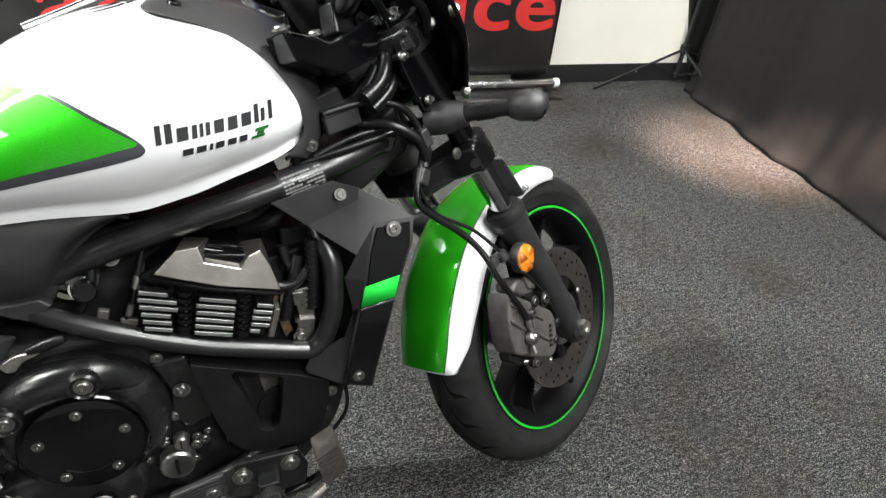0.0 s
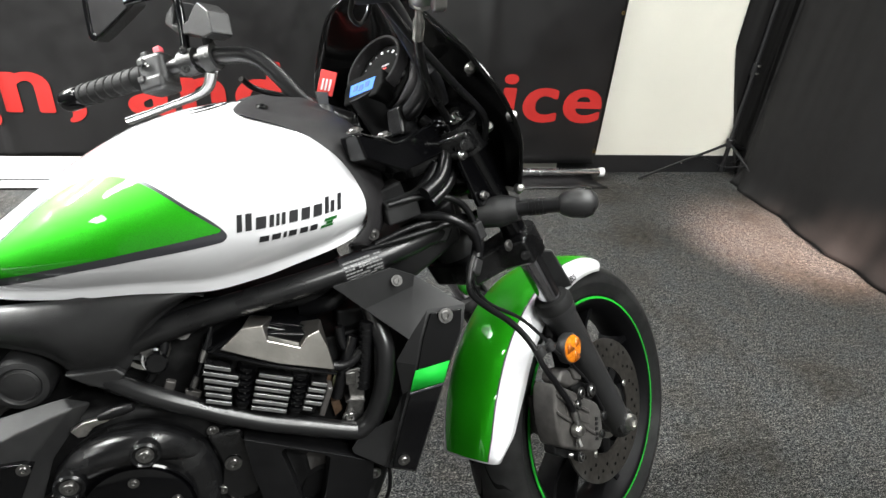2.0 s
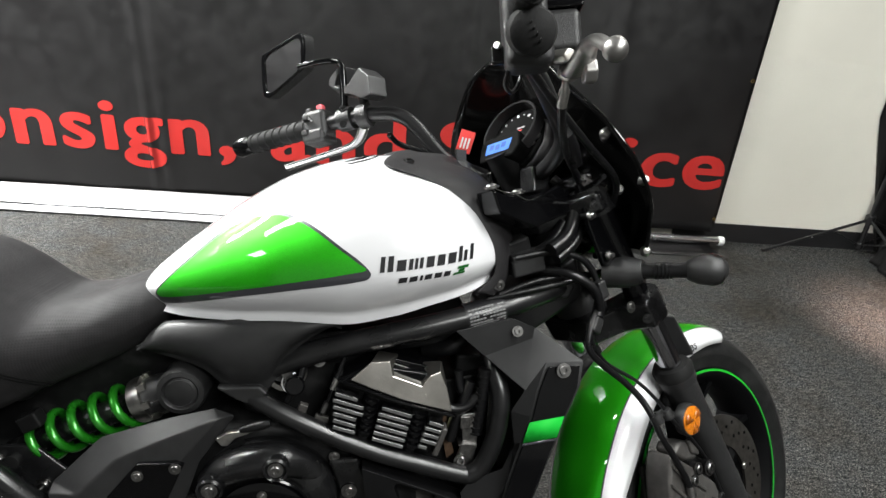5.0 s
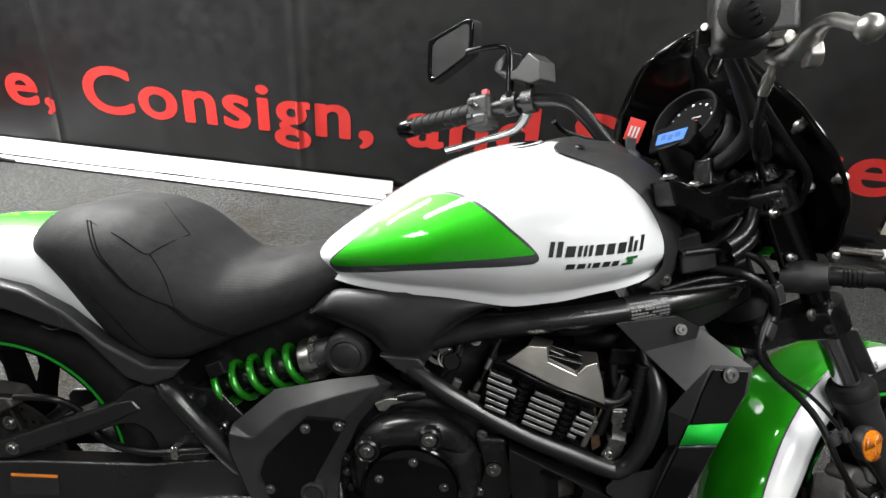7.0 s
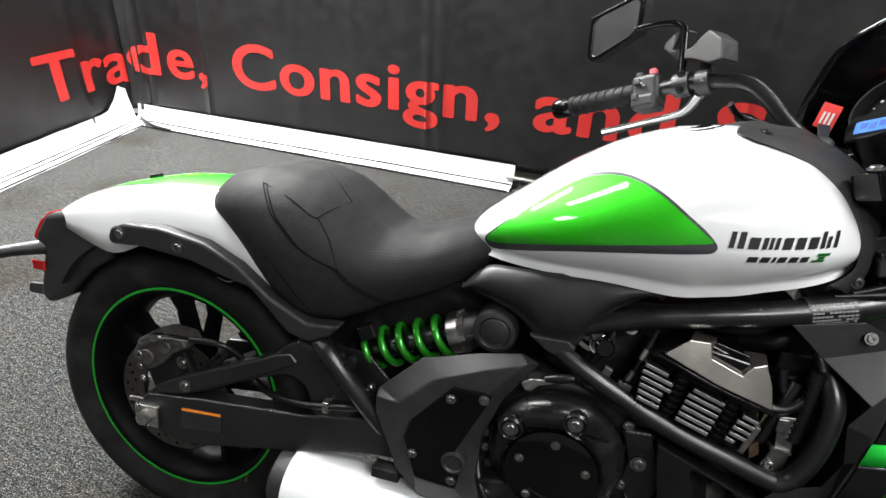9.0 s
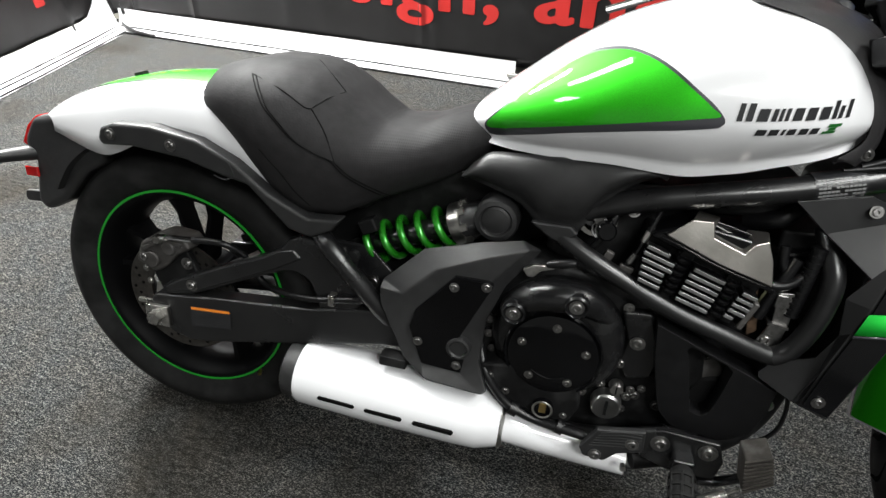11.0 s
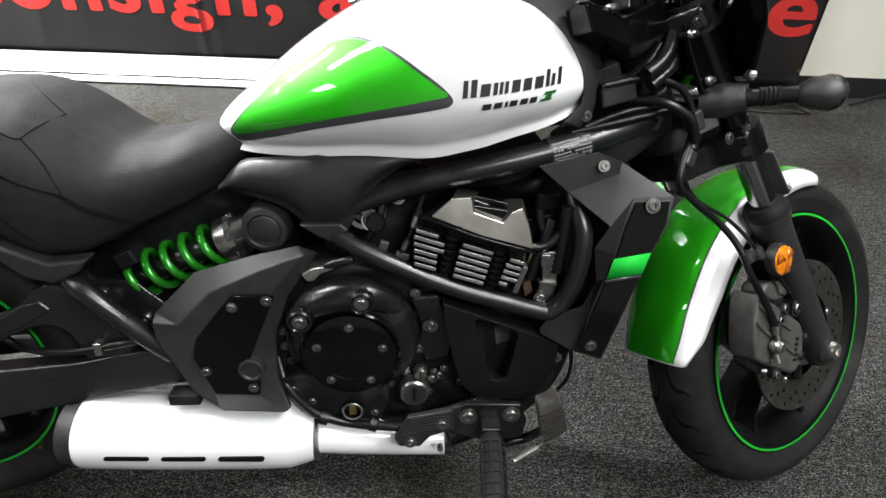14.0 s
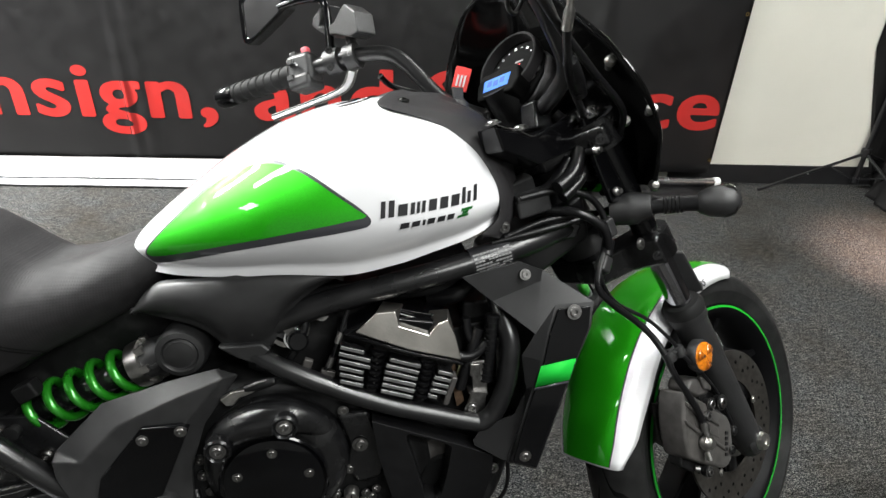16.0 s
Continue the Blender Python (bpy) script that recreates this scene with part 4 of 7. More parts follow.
def ease(x, xs, ys):
    """Smooth interpolation through a short table."""
    if x <= xs[0]:
        return ys[0]
    for i in range(len(xs) - 1):
        if x <= xs[i + 1]:
            k = [(ys[j + 1] - ys[j]) / (xs[j + 1] - xs[j]) for j in range(len(xs) - 1)]

            def slope(j):
                return k[0] if j == 0 else k[-1] if j == len(k) else (0 if k[j - 1] * k[j] <= 0 else 2 * k[j - 1] * k[j] / (k[j - 1] + k[j]))
            h = xs[i + 1] - xs[i]
            t = (x - xs[i]) / h
            return (2 * t ** 3 - 3 * t * t + 1) * ys[i] + (t ** 3 - 2 * t * t + t) * h * slope(i) + (3 * t * t - 2 * t ** 3) * ys[i + 1] + (t ** 3 - t * t) * h * slope(i + 1)
    return ys[-1]


SX = [0.058, 0.076, 0.108, 0.15, 0.195, 0.24, 0.29, 0.335, 0.375, 0.415, 0.47, 0.53, 0.57, 0.600]
S_TOP = [0.415, 0.446, 0.470, 0.484, 0.491, 0.491, 0.481, 0.457, 0.426, 0.405, 0.412, 0.433, 0.440, 0.438]
S_W = [0.055, 0.085, 0.118, 0.140, 0.155, 0.162, 0.162, 0.156, 0.148, 0.138, 0.118, 0.102, 0.088, 0.072]
S_BOT = [0.400, 0.394, 0.382, 0.352, 0.314, 0.278, 0.254, 0.254, 0.268, 0.288, 0.308, 0.336, 0.362, 0.385]
S_MID = [0.398, 0.410, 0.416, 0.414, 0.402, 0.387, 0.366, 0.350, 0.345, 0.347, 0.357, 0.378, 0.395, 0.405]


def seat_point(x, a, out=0.0):
    """a runs from 0 at the crown to 1 at the bottom edge of the right side."""
    zt, w, zb, zm = (ease(x, SX, q) for q in (S_TOP, S_W, S_BOT, S_MID))
    if a < 0.6:
        t = a / 0.6 * math.pi / 2
        y, z = math.sin(t) ** 0.92 * w, zm + (zt - zm) * max(0.0, math.cos(t)) ** 0.78
        z += 0.006 * math.sin(min(1, y / w) * math.pi) ** 2
    else:
        t = (a - 0.6) / 0.4
        y, z = w - 0.035 * t ** 1.6, zm + (zb - zm) * t
    return Vector((x, -(y + out), z + out * 0.4))


bm = bmesh.new()
rings = []
N = 18
for i in range(60):
    x = 0.058 + 0.542 * (i / 59)
    right = [seat_point(x, k / N) for k in range(N + 1)]
    left = [Vector((p.x, -p.y, p.z)) for p in right[:0:-1]]
    rings.append([bm.verts.new(p) for p in left + right])
skin(bm, rings, False)
bm.faces.new(rings[0])
bm.faces.new(rings[-1][::-1])
for a, b in zip(rings, rings[1:]):
    bm.faces.new((a[0], b[0], b[-1], a[-1]))
seat = part("seat", bm, SEAT, bike, "black stitched vinyl solo seat with a raised backrest", angle=75)
for off in (0.0, 0.007):
    pts = [seat_point(x + off, a, 0.0008) for x, a in ((0.195, 0.30), (0.215, 0.39), (0.234, 0.47), (0.257, 0.52), (0.284, 0.56), (0.315, 0.57), (0.346, 0.58), (0.370, 0.65), (0.401, 0.81), (0.424, 1.00))]
    part("stitching", tube(pts, 0.0010, 6, 8), STITCH, seat, "double row of dark stitching")
part("seam", tube([seat_point(x, a, 0.0004) for x, a in ((0.261, 0.00), (0.304, 0.10), (0.339, 0.16))], 0.0009, 6, 8), STITCH, seat)
part("seam", tube([seat_point(x, a, 0.0004) for x, a in ((0.339, 0.16), (0.323, 0.28), (0.308, 0.37))], 0.0009, 6, 8), STITCH, seat)
part("seam", tube([seat_point(x, a, 0.0004) for x, a in ((0.195, 0.30), (0.257, 0.35), (0.296, 0.38), (0.308, 0.37))], 0.0009, 6, 8), STITCH, seat)
part("seam", tube([seat_point(x, a, 0.0004) for x, a in ((0.308, 0.37), (0.327, 0.42), (0.339, 0.47), (0.354, 0.58))], 0.0009, 6, 8), STITCH, seat)
part("seam", tube([seat_point(x, a, 0.0004) for x, a in ((0.223, 0.72), (0.257, 0.80), (0.277, 0.87), (0.300, 0.95))], 0.0009, 6, 8), STITCH, seat)
part("seat_base", plate([(0.16, 0.33), (0.27, 0.25), (0.37, 0.25), (0.56, 0.37), (0.56, 0.40), (0.3, 0.36)], -0.075, 0.075), PLASTIC, seat, bevel=0.008)

# -- rear fender --
RX = [-0.310, -0.285, -0.235, -0.135, -0.03, 0.07, 0.16, 0.24]
R_TOP = [0.338, 0.356, 0.384, 0.419, 0.441, 0.447, 0.440, 0.420]
R_W = [0.050, 0.075, 0.092, 0.108, 0.118, 0.123, 0.124, 0.120]
R_BOT = [0.330, 0.322, 0.312, 0.292, 0.330, 0.345, 0.315, 0.260]


def fender_point(x, a, out=0.0):
    zt, w, zb = (ease(x, RX, q) for q in (R_TOP, R_W, R_BOT))
    t = a * math.pi / 2
    y, z = math.copysign(abs(math.sin(t)) ** 0.75, t) * w, zb + (zt - zb) * max(0.0, math.cos(t)) ** 0.55
    return Vector((x, -(y + out * math.sin(t)), z + out * math.cos(t)))


bm = bmesh.new()
rings = []
for i in range(40):
    x = -0.310 + 0.55 * i / 39
    right = [fender_point(x, k / 16) for k in range(17)]
    rings.append([bm.verts.new(p) for p in [Vector((p.x, -p.y, p.z)) for p in right[:0:-1]] + right])
skin(bm, rings, False)
rf = part("rear_fender", bm, WHITE, bike, "glossy white rear fender with a green centre band", angle=70, solid=0.004)


def fender_band(a0, a1, mat, name, out, x0=-0.30, x1=0.20):
    bm = bmesh.new()
    rings = []
    for i in range(36):
        x = x0 + (x1 - x0) * i / 35
        k = min(1.0, 0.25 + (x + 0.30) * 3.2)
        rings.append([bm.verts.new(fender_point(x, (a0 + (a1 - a0) * j / 8) * k, out)) for j in range(9)])
    skin(bm, rings, False)
    return part(name, bm, mat, rf, angle=80)


fender_band(-0.30, 0.30, GREEN, "green_band", 0.0010)
fender_band(0.30, 0.322, GREYLINE, "grey_line", 0.0012)
fender_band(-0.322, -0.30, GREYLINE, "grey_line", 0.0012)
part("fender_fitting", block((-0.115, 0.0, 0.428), (0.022, 0.016, 0.008), None, spin(0, -16, 0)), PLASTIC, rf, bevel=0.002)
for s in (-1, 1):
    st = part("fender_strut", plate([(-0.100, 0.338), (-0.092, 0.358), (-0.065, 0.368), (0.010, 0.372), (0.10, 0.359), (0.166, 0.330), (0.229, 0.283), (0.300, 0.250), (0.362, 0.256), (0.345, 0.234), (0.303, 0.214), (0.264, 0.224), (0.191, 0.293), (0.141, 0.303), (0.073, 0.322), (-0.03, 0.331), (-0.094, 0.326)], *sorted((s * 0.150, s * 0.116))), PLASTIC, rf, "matte black moulded fender strut", bevel=0.010, seg=3)
    if s < 0:
        part("strut_seam", tube([(0.158, -0.1503, 0.332), (0.168, -0.1503, 0.308), (0.150, -0.1503, 0.298), (0.130, -0.1503, 0.303)], 0.0009, 6, 6), DARKLOGO, st)
        bolt((-0.070, -0.150, 0.349), st, 0.0075), bolt((0.050, -0.150, 0.344), st, 0.0075)
part("inner_fender", tube([(-0.27, 0, 0.20), (-0.22, 0, 0.265), (-0.13, 0, 0.318), (0, 0, 0.338), (0.14, 0, 0.315), (0.25, 0, 0.24), (0.31, 0, 0.15)], 0.10, 16, 8, flat=0.06), PLASTIC, rf, "matte black inner guard")
tl = part_of("tail_unit", "matte black tail bracket with a red tail lamp")
part("tail_bracket", plate([(-0.26, 0.348), (-0.315, 0.336), (-0.350, 0.285), (-0.33, 0.25), (-0.35, 0.16), (-0.33, 0.135), (-0.27, 0.17), (-0.21, 0.235), (-0.16, 0.262), (-0.155, 0.295), (-0.20, 0.32)], -0.085, 0.085), PLASTIC, tl, bevel=0.018, seg=3)
part("tail_lamp", plate([(-0.318, 0.338), (-0.345, 0.315), (-0.368, 0.275), (-0.355, 0.268), (-0.33, 0.29)], -0.07, 0.07), REDLENS, tl, "glossy red tail lamp lens", bevel=0.006)
part("plate_hanger", plate([(-0.352, 0.17), (-0.40, 0.166), (-0.405, 0.15), (-0.40, 0.142), (-0.345, 0.145)], -0.06, -0.05), PLASTIC, tl, bevel=0.003)
part("signal_stalk", tube([(-0.325, -0.07, 0.262), (-0.36, -0.13, 0.262), (-0.37, -0.20, 0.262)], [0.016, 0.012, 0.011], 14, 4), PLASTIC, tl, "black rear indicator stalk")
part("signal_body", lathe([(0.001, 0), (0.018, 0.012), (0.024, 0.04), (0.016, 0.075), (0.001, 0.08)], (-0.373, -0.20, 0.262), "y", 18, m=turned((-0.12, -1, 0)) @ Matrix.Rotation(math.pi, 3, "X")), PLASTIC, tl)
part("side_reflector", block((-0.335, -0.088, 0.225), (0.03, 0.006, 0.02)), REDLENS, tl, bevel=0.002)

# -- tank --
TX = [0.546, 0.556, 0.58, 0.62, 0.70, 0.78, 0.86, 0.93, 0.99, 1.04, 1.075, 1.096, 1.104]
T_TOP = [0.438, 0.452, 0.474, 0.507, 0.567, 0.612, 0.637, 0.645, 0.642, 0.618, 0.580, 0.535, 0.505]
T_W = [0.040, 0.060, 0.086, 0.118, 0.158, 0.182, 0.192, 0.191, 0.178, 0.155, 0.128, 0.104, 0.080]
T_MID = [0.427, 0.432, 0.440, 0.450, 0.466, 0.480, 0.490, 0.496, 0.500, 0.502, 0.503, 0.500, 0.498]
T_BOT = [0.415, 0.410, 0.403, 0.402, 0.405, 0.410, 0.408, 0.420, 0.436, 0.448, 0.460, 0.476, 0.490]


def tank_half(x, z):
    zt, w, zm, zb = (ease(x, TX, q) for q in (T_TOP, T_W, T_MID, T_BOT))
    if z >= zm:
        t = min(1.0, (z - zm) / max(1e-5, zt - zm))
        return w * max(0.0, 1 - t ** 2.1) ** (1 / 1.9)
    t = max(0.0, min(1.0, (zm - z) / max(1e-5, zm - zb)))
    return w - 0.052 * (w / 0.17) * (t ** 1.7) + 0.016 * max(0.0, (t - 0.78) / 0.22)


def tank_skin(x, z, out):
    """The right side of the tank at (x, z), lifted by out along its normal."""
    e = 0.002
    y = tank_half(x, z)
    dx, dz = (tank_half(x + e, z) - tank_half(x - e, z)) / (2 * e), (tank_half(x, z + e) - tank_half(x, z - e)) / (2 * e)
    n = Vector((-dx, -1, -dz))
    n = Vector((n.x, n.y, n.z)).normalized()
    return Vector((x, -y, z)) + Vector((n.x * 1.0, n.y, n.z)) * out


bm = bmesh.new()
rings = []
for i in range(72):
    x = 0.546 + 0.558 * i / 71
    zt, zm, zb = (ease(x, TX, q) for q in (T_TOP, T_MID, T_BOT))
    zs = [zm + (zt - zm) * math.sin(math.pi / 2 * k / 18) for k in range(18, -1, -1)] + [zm + (zb - zm) * k / 14 for k in range(1, 15)]
    right = [Vector((x, -tank_half(x, z), z)) for z in zs]
    rings.append([bm.verts.new(p) for p in [Vector((p.x, -p.y, p.z)) for p in right[:0:-1]] + right])
skin(bm, rings, False)
bm.faces.new(rings[0])
bm.faces.new(rings[-1][::-1])
for a, b in zip(rings, rings[1:]):
    bm.faces.new((a[0], b[0], b[-1], a[-1]))
tank = part("fuel_tank", bm, WHITE, bike, "glossy pearl white teardrop fuel tank", angle=70)


def decal(outline, mat, name, out, label="", res=8, inner=0.0, grid=14):
    """A painted area of the tank: a mesh laid on its right side, from an (x, z) outline."""
    pts = [(q.x, q.z) for q in smooth_path([(x, 0, z) for x, z in outline], res, True)]
    cx, cz = sum(p[0] for p in pts) / len(pts), sum(p[1] for p in pts) / len(pts)
    bm = bmesh.new()
    rings = []
    for j in range(grid + 1):
        f = inner + (1 - inner) * j / grid
        rings.append([bm.verts.new(tank_skin(cx + (x - cx) * f, cz + (z - cz) * f, out)) for x, z in pts])
    skin(bm, rings[1:] if not inner else rings, True)
    if not inner:
        bm.faces.new(rings[1])
        for v in rings[0]:
            bm.verts.remove(v)
    return part(name, bm, mat, tank, label, angle=80)


PATCH = [(0.580, 0.437), (0.605, 0.464), (0.636, 0.493), (0.671, 0.524), (0.706, 0.5485), (0.735, 0.562), (0.768, 0.568), (0.798, 0.5635), (0.827, 0.551), (0.859, 0.530), (0.882, 0.514), (0.8965, 0.499), (0.8945, 0.490), (0.878, 0.4845), (0.790, 0.4685), (0.711, 0.451), (0.630, 0.428), (0.594, 0.418), (0.581, 0.424)]
GPATCH = [(0.5835, 0.4375), (0.607, 0.4625), (0.638, 0.4905), (0.672, 0.5205), (0.707, 0.545), (0.736, 0.558), (0.768, 0.564), (0.797, 0.5595), (0.825, 0.5475), (0.856, 0.5275), (0.879, 0.5115), (0.8905, 0.5015), (0.862, 0.4950), (0.784, 0.4790), (0.701, 0.4595), (0.636, 0.4420), (0.600, 0.4320), (0.5855, 0.4300)]
decal(PATCH, GREYLINE, "grey_border", 0.0006, "charcoal grey border stripe")
decal(GPATCH, GREEN, "green_panel", 0.0011, "metallic lime green side panel")
# the maker's marks, as plain bars


def bar(x0, x1, z0, z1, slant, bm, dz):
    n = 3
    q = [[bm.verts.new(tank_skin(x0 + (x1 - x0) * i / n + slant * k, (z0 if k == 0 else z1) + dz * (x0 + (x1 - x0) * i / n), 0.0012)) for i in range(n + 1)] for k in (0, 1)]
    skin(bm, q, False)


def mark(x, z):
    """Places along the slanting line of the marks: x in letters' widths, z in letters' heights."""
    return 0.9095 + x * 0.1375, 0.4985 + x * 0.0135 + z * 0.0215


def glyph_bar(x0, x1, z0, z1, name, mat, label, lift=0.0012):
    bm = bmesh.new()
    n = 4
    rows = [[bm.verts.new(tank_skin(*mark(x0 + (x1 - x0) * i / n + 0.010 * k, z), lift)) for i in range(n + 1)] for k, z in ((0, z0), (1, z1))]
    skin(bm, rows, False)
    part(name, bm, mat, tank, label)


for x0, x1, tall in ((0.0, 0.045, 1.0), (0.075, 0.130, 1.0), (0.165, 0.255, 0.70), (0.285, 0.325, 0.70), (0.345, 0.375, 0.70), (0.395, 0.430, 0.70), (0.465, 0.545, 0.70), (0.580, 0.660, 0.70), (0.695, 0.780, 0.70), (0.810, 0.850, 1.0), (0.868, 0.905, 0.70), (0.940, 0.978, 1.0)):
    glyph_bar(x0, x1, 0.0, tall, "maker_mark", DARKLOGO, "dark plain bar")
for x0, x1 in ((0.185, 0.270), (0.296, 0.375), (0.402, 0.430), (0.452, 0.525), (0.556, 0.630), (0.655, 0.725)):
    glyph_bar(x0, x1, -0.83, -0.47, "model_mark", DARKLOGO, "small dark plain bar")
for x0, x1, z0, z1 in ((0.760, 0.885, -0.86, -0.70), (0.815, 0.880, -0.68, -0.50), (0.800, 0.925, -0.48, -0.30)):
    glyph_bar(x0, x1, z0, z1, "emblem", EMBLEM, "dark green emblem bar")
part("filler_cap", lathe([(0.0, 0.010), (0.030, 0.010), (0.036, 0.006), (0.052, 0.004), (0.056, 0.0)], (0.862, 0, 0.626), "z", 36, m=spin(0, -14, 0)), GLOSS, tank, "black filler cap with a polished ring")
part("filler_ring", lathe([(0.044, 0.0065), (0.0465, 0.0075), (0.049, 0.0055), (0.0465, 0.0045)], (0.862, 0, 0.626), "z", 40, closed=True, m=spin(0, -14, 0)), CHROME, tank)

# cowl round the front of the tank
inn = [(1.056, -0.120, 0.447), (1.084, -0.112, 0.472), (1.085, -0.113, 0.502), (1.071, -0.110, 0.540), (1.037, -0.107, 0.580), (0.987, -0.102, 0.612), (0.930, -0.086, 0.629), (0.914, -0.060, 0.637), (0.938, 0, 0.650)]
mid = [(1.088, -0.112, 0.442), (1.104, -0.106, 0.465), (1.108, -0.100, 0.503), (1.096, -0.096, 0.552), (1.064, -0.086, 0.600), (1.016, -0.078, 0.626), (0.962, -0.058, 0.640), (0.958, -0.034, 0.648), (0.970, 0, 0.652)]
out_ = [(1.110, -0.05, 0.44), (1.122, -0.05, 0.465), (1.126, -0.05, 0.503), (1.116, -0.045, 0.556), (1.090, -0.038, 0.604), (1.062, -0.028, 0.626), (1.045, -0.020, 0.634), (1.040, -0.010, 0.640), (1.040, 0, 0.641)]
bm = bmesh.new()
cols = []
for a, b, c in zip(*(smooth_path(q, 4) for q in (inn, mid, out_))):
    a = a + Vector((0.0, -0.005, 0.003))
    cols.append([a + Vector((0.003, 0.012, -0.006)), a, a.lerp(b, 0.5) + Vector((0.002, -0.004, 0.003)), b, b.lerp(c, 0.5) + Vector((0.006, -0.003, 0.004)), c])
cols = cols + [[Vector((p.x, -p.y, p.z)) for p in col] for col in cols[-2::-1]]
skin(bm, [[bm.verts.new(p) for p in col] for col in cols], False)
cowl = part("tank_cowl", bm, COWL, bike, "dark grey plastic cowl round the front of the tank", angle=50, solid=0.003)
bolt((1.096, -0.113, 0.460), cowl, 0.006, d=(0.2, -1, 0)), bolt((0.952, -0.066, 0.641), cowl, 0.006, d=(0.1, -0.4, 1), mat=ENGINE)

# covers under the tank
UX = [0.553, 0.575, 0.60, 0.65, 0.70, 0.74, 0.78, 0.82, 0.845, 0.858]
U_TOP = [0.352, 0.378, 0.395, 0.402, 0.407, 0.411, 0.414, 0.416, 0.410, 0.403]
U_BOT = [0.344, 0.336, 0.330, 0.316, 0.280, 0.283, 0.346, 0.380, 0.392, 0.399]
for s in (-1, 1):
    bm = bmesh.new()
    rings = []
    for i in range(40):
        x = 0.553 + 0.305 * i / 39
        zt, zb = ease(x, UX, U_TOP), ease(x, UX, U_BOT)
        out = ease(x, [0.55, 0.62, 0.70, 0.78, 0.86], [0.100, 0.122, 0.142, 0.144, 0.134])
        ring = []
        for k in range(15):
            f = k / 14
            y = out - 0.014 + 0.018 * math.sin(math.pi * min(1, f * 1.25)) ** 0.7 - 0.012 * max(0, f - 0.55) - (0.012 if k == 14 else 0)
            ring.append(bm.verts.new((x, s * y, zt + (zb - zt) * f)))
        rings.append(ring)
    skin(bm, rings, False)
    part("under_tank_cover", bm, PLASTIC, bike, "matte black moulded side cover under the tank", angle=60, solid=0.008)
part("cover_plate", plate([(0.672, 0.302), (0.700, 0.282), (0.724, 0.272), (0.748, 0.292), (0.735, 0.304)], -0.136, -0.118), PLASTIC, bike, bevel=0.004)
part("cover_socket", lathe([(0.010, 0), (0.010, -0.003), (0.006, -0.003), (0.006, 0.0)], (0.722, -0.131, 0.288), "y", 16, closed=True), DARK, bike)

# -- engine --
eng = part_of("engine", "black twin-cylinder engine with machined fins and an alloy head cover")
part("crankcase", plate([(0.60, 0.16), (0.66, 0.235), (0.80, 0.225), (0.90, 0.185), (0.985, 0.12), (1.0, 0.02), (0.95, -0.10), (0.83, -0.135), (0.66, -0.11), (0.58, -0.02)], -0.118, 0.118), DARK, eng, bevel=0.018, seg=3)
part("sump", plate([(0.76, -0.10), (0.97, -0.09), (0.94, -0.145), (0.80, -0.155)], -0.075, 0.075), DARK, eng, bevel=0.012)
# clutch cover: a wide dished ring with a gloss plate in it
cc = Vector((0.742, 0, 0.100))
cover = part("clutch_cover", lathe([(0.0, -0.153), (0.070, -0.153), (0.088, -0.151), (0.100, -0.146), (0.108, -0.137), (0.112, -0.124), (0.112, -0.100), (0.0, -0.100)], tuple(cc), "y", 72), ENGINE, eng, "satin black round clutch cover")
gp = part("cover_plate", lathe([(0.0, -0.1655), (0.060, -0.165), (0.0735, -0.162), (0.076, -0.157), (0.0765, -0.148), (0.0, -0.148)], (0.740, 0, 0.085), "y", 72), GLOSS, cover, "gloss black round plate")
part("plate_rim", lathe([(0.0765, -0.160), (0.079, -0.162), (0.0815, -0.160), (0.079, -0.156)], (0.740, 0, 0.085), "y", 72, closed=True), GLOSS, cover)
for a in (89, 17, -55, -127, 160):
    bolt((0.740 + 0.055 * math.cos(radians(a)), -0.1645, 0.084 + 0.055 * math.sin(radians(a))), gp, 0.0052)
part("plate_groove", tube([(0.740 + 0.043 * math.cos(radians(a)), -0.1657, 0.084 + 0.043 * math.sin(radians(a))) for a in range(225, 315, 9)], 0.0008, 6, 3), ENGINE, gp)
for x, z in ((0.669, 0.160), (0.764, 0.191)):
    part("bolt_boss", lathe([(0.021, -0.150), (0.0195, -0.180), (0.0165, -0.183), (0.0135, -0.179), (0.0, -0.179)], (x, 0, z), "y", 24), ENGINE, cover)
    bolt((x, -0.179, z), cover, 0.0080)
# raised shoulder over the top of the clutch cover
part("cover_shoulder", tube([(0.654, -0.140, 0.136), (0.664, -0.148, 0.157), (0.690, -0.152, 0.178), (0.726, -0.153, 0.190), (0.768, -0.150, 0.190), (0.804, -0.140, 0.172), (0.824, -0.128, 0.146)], [0.010, 0.020, 0.025, 0.027, 0.026, 0.021, 0.010], 18, 8), ENGINE, cover)
for a in (205, 190, 176, 225, 250, 278, 300, 318, 20, 345, 2):
    x, z = cc.x + 0.117 * math.cos(radians(a)), cc.z + 0.117 * math.sin(radians(a))
    part("cover_lug", cyl((x, -0.108, z), (0, -1, 0), 0.0095, 0.016, 14, soft=0.003), ENGINE, cover)
    bolt((x, -0.124, z), cover, 0.0052)
part("lower_case", plate([(0.622, 0.040), (0.630, 0.010), (0.656, -0.016), (0.692, -0.032), (0.740, -0.050), (0.785, -0.046), (0.800, -0.010), (0.79, 0.04), (0.74, 0.06)], -0.162, -0.10), DARK, eng, bevel=0.006)
bolt((0.672, -0.161, -0.006), eng, 0.005), bolt((0.775, -0.161, -0.032), eng, 0.0045), bolt((0.642, -0.161, 0.020), eng, 0.005)
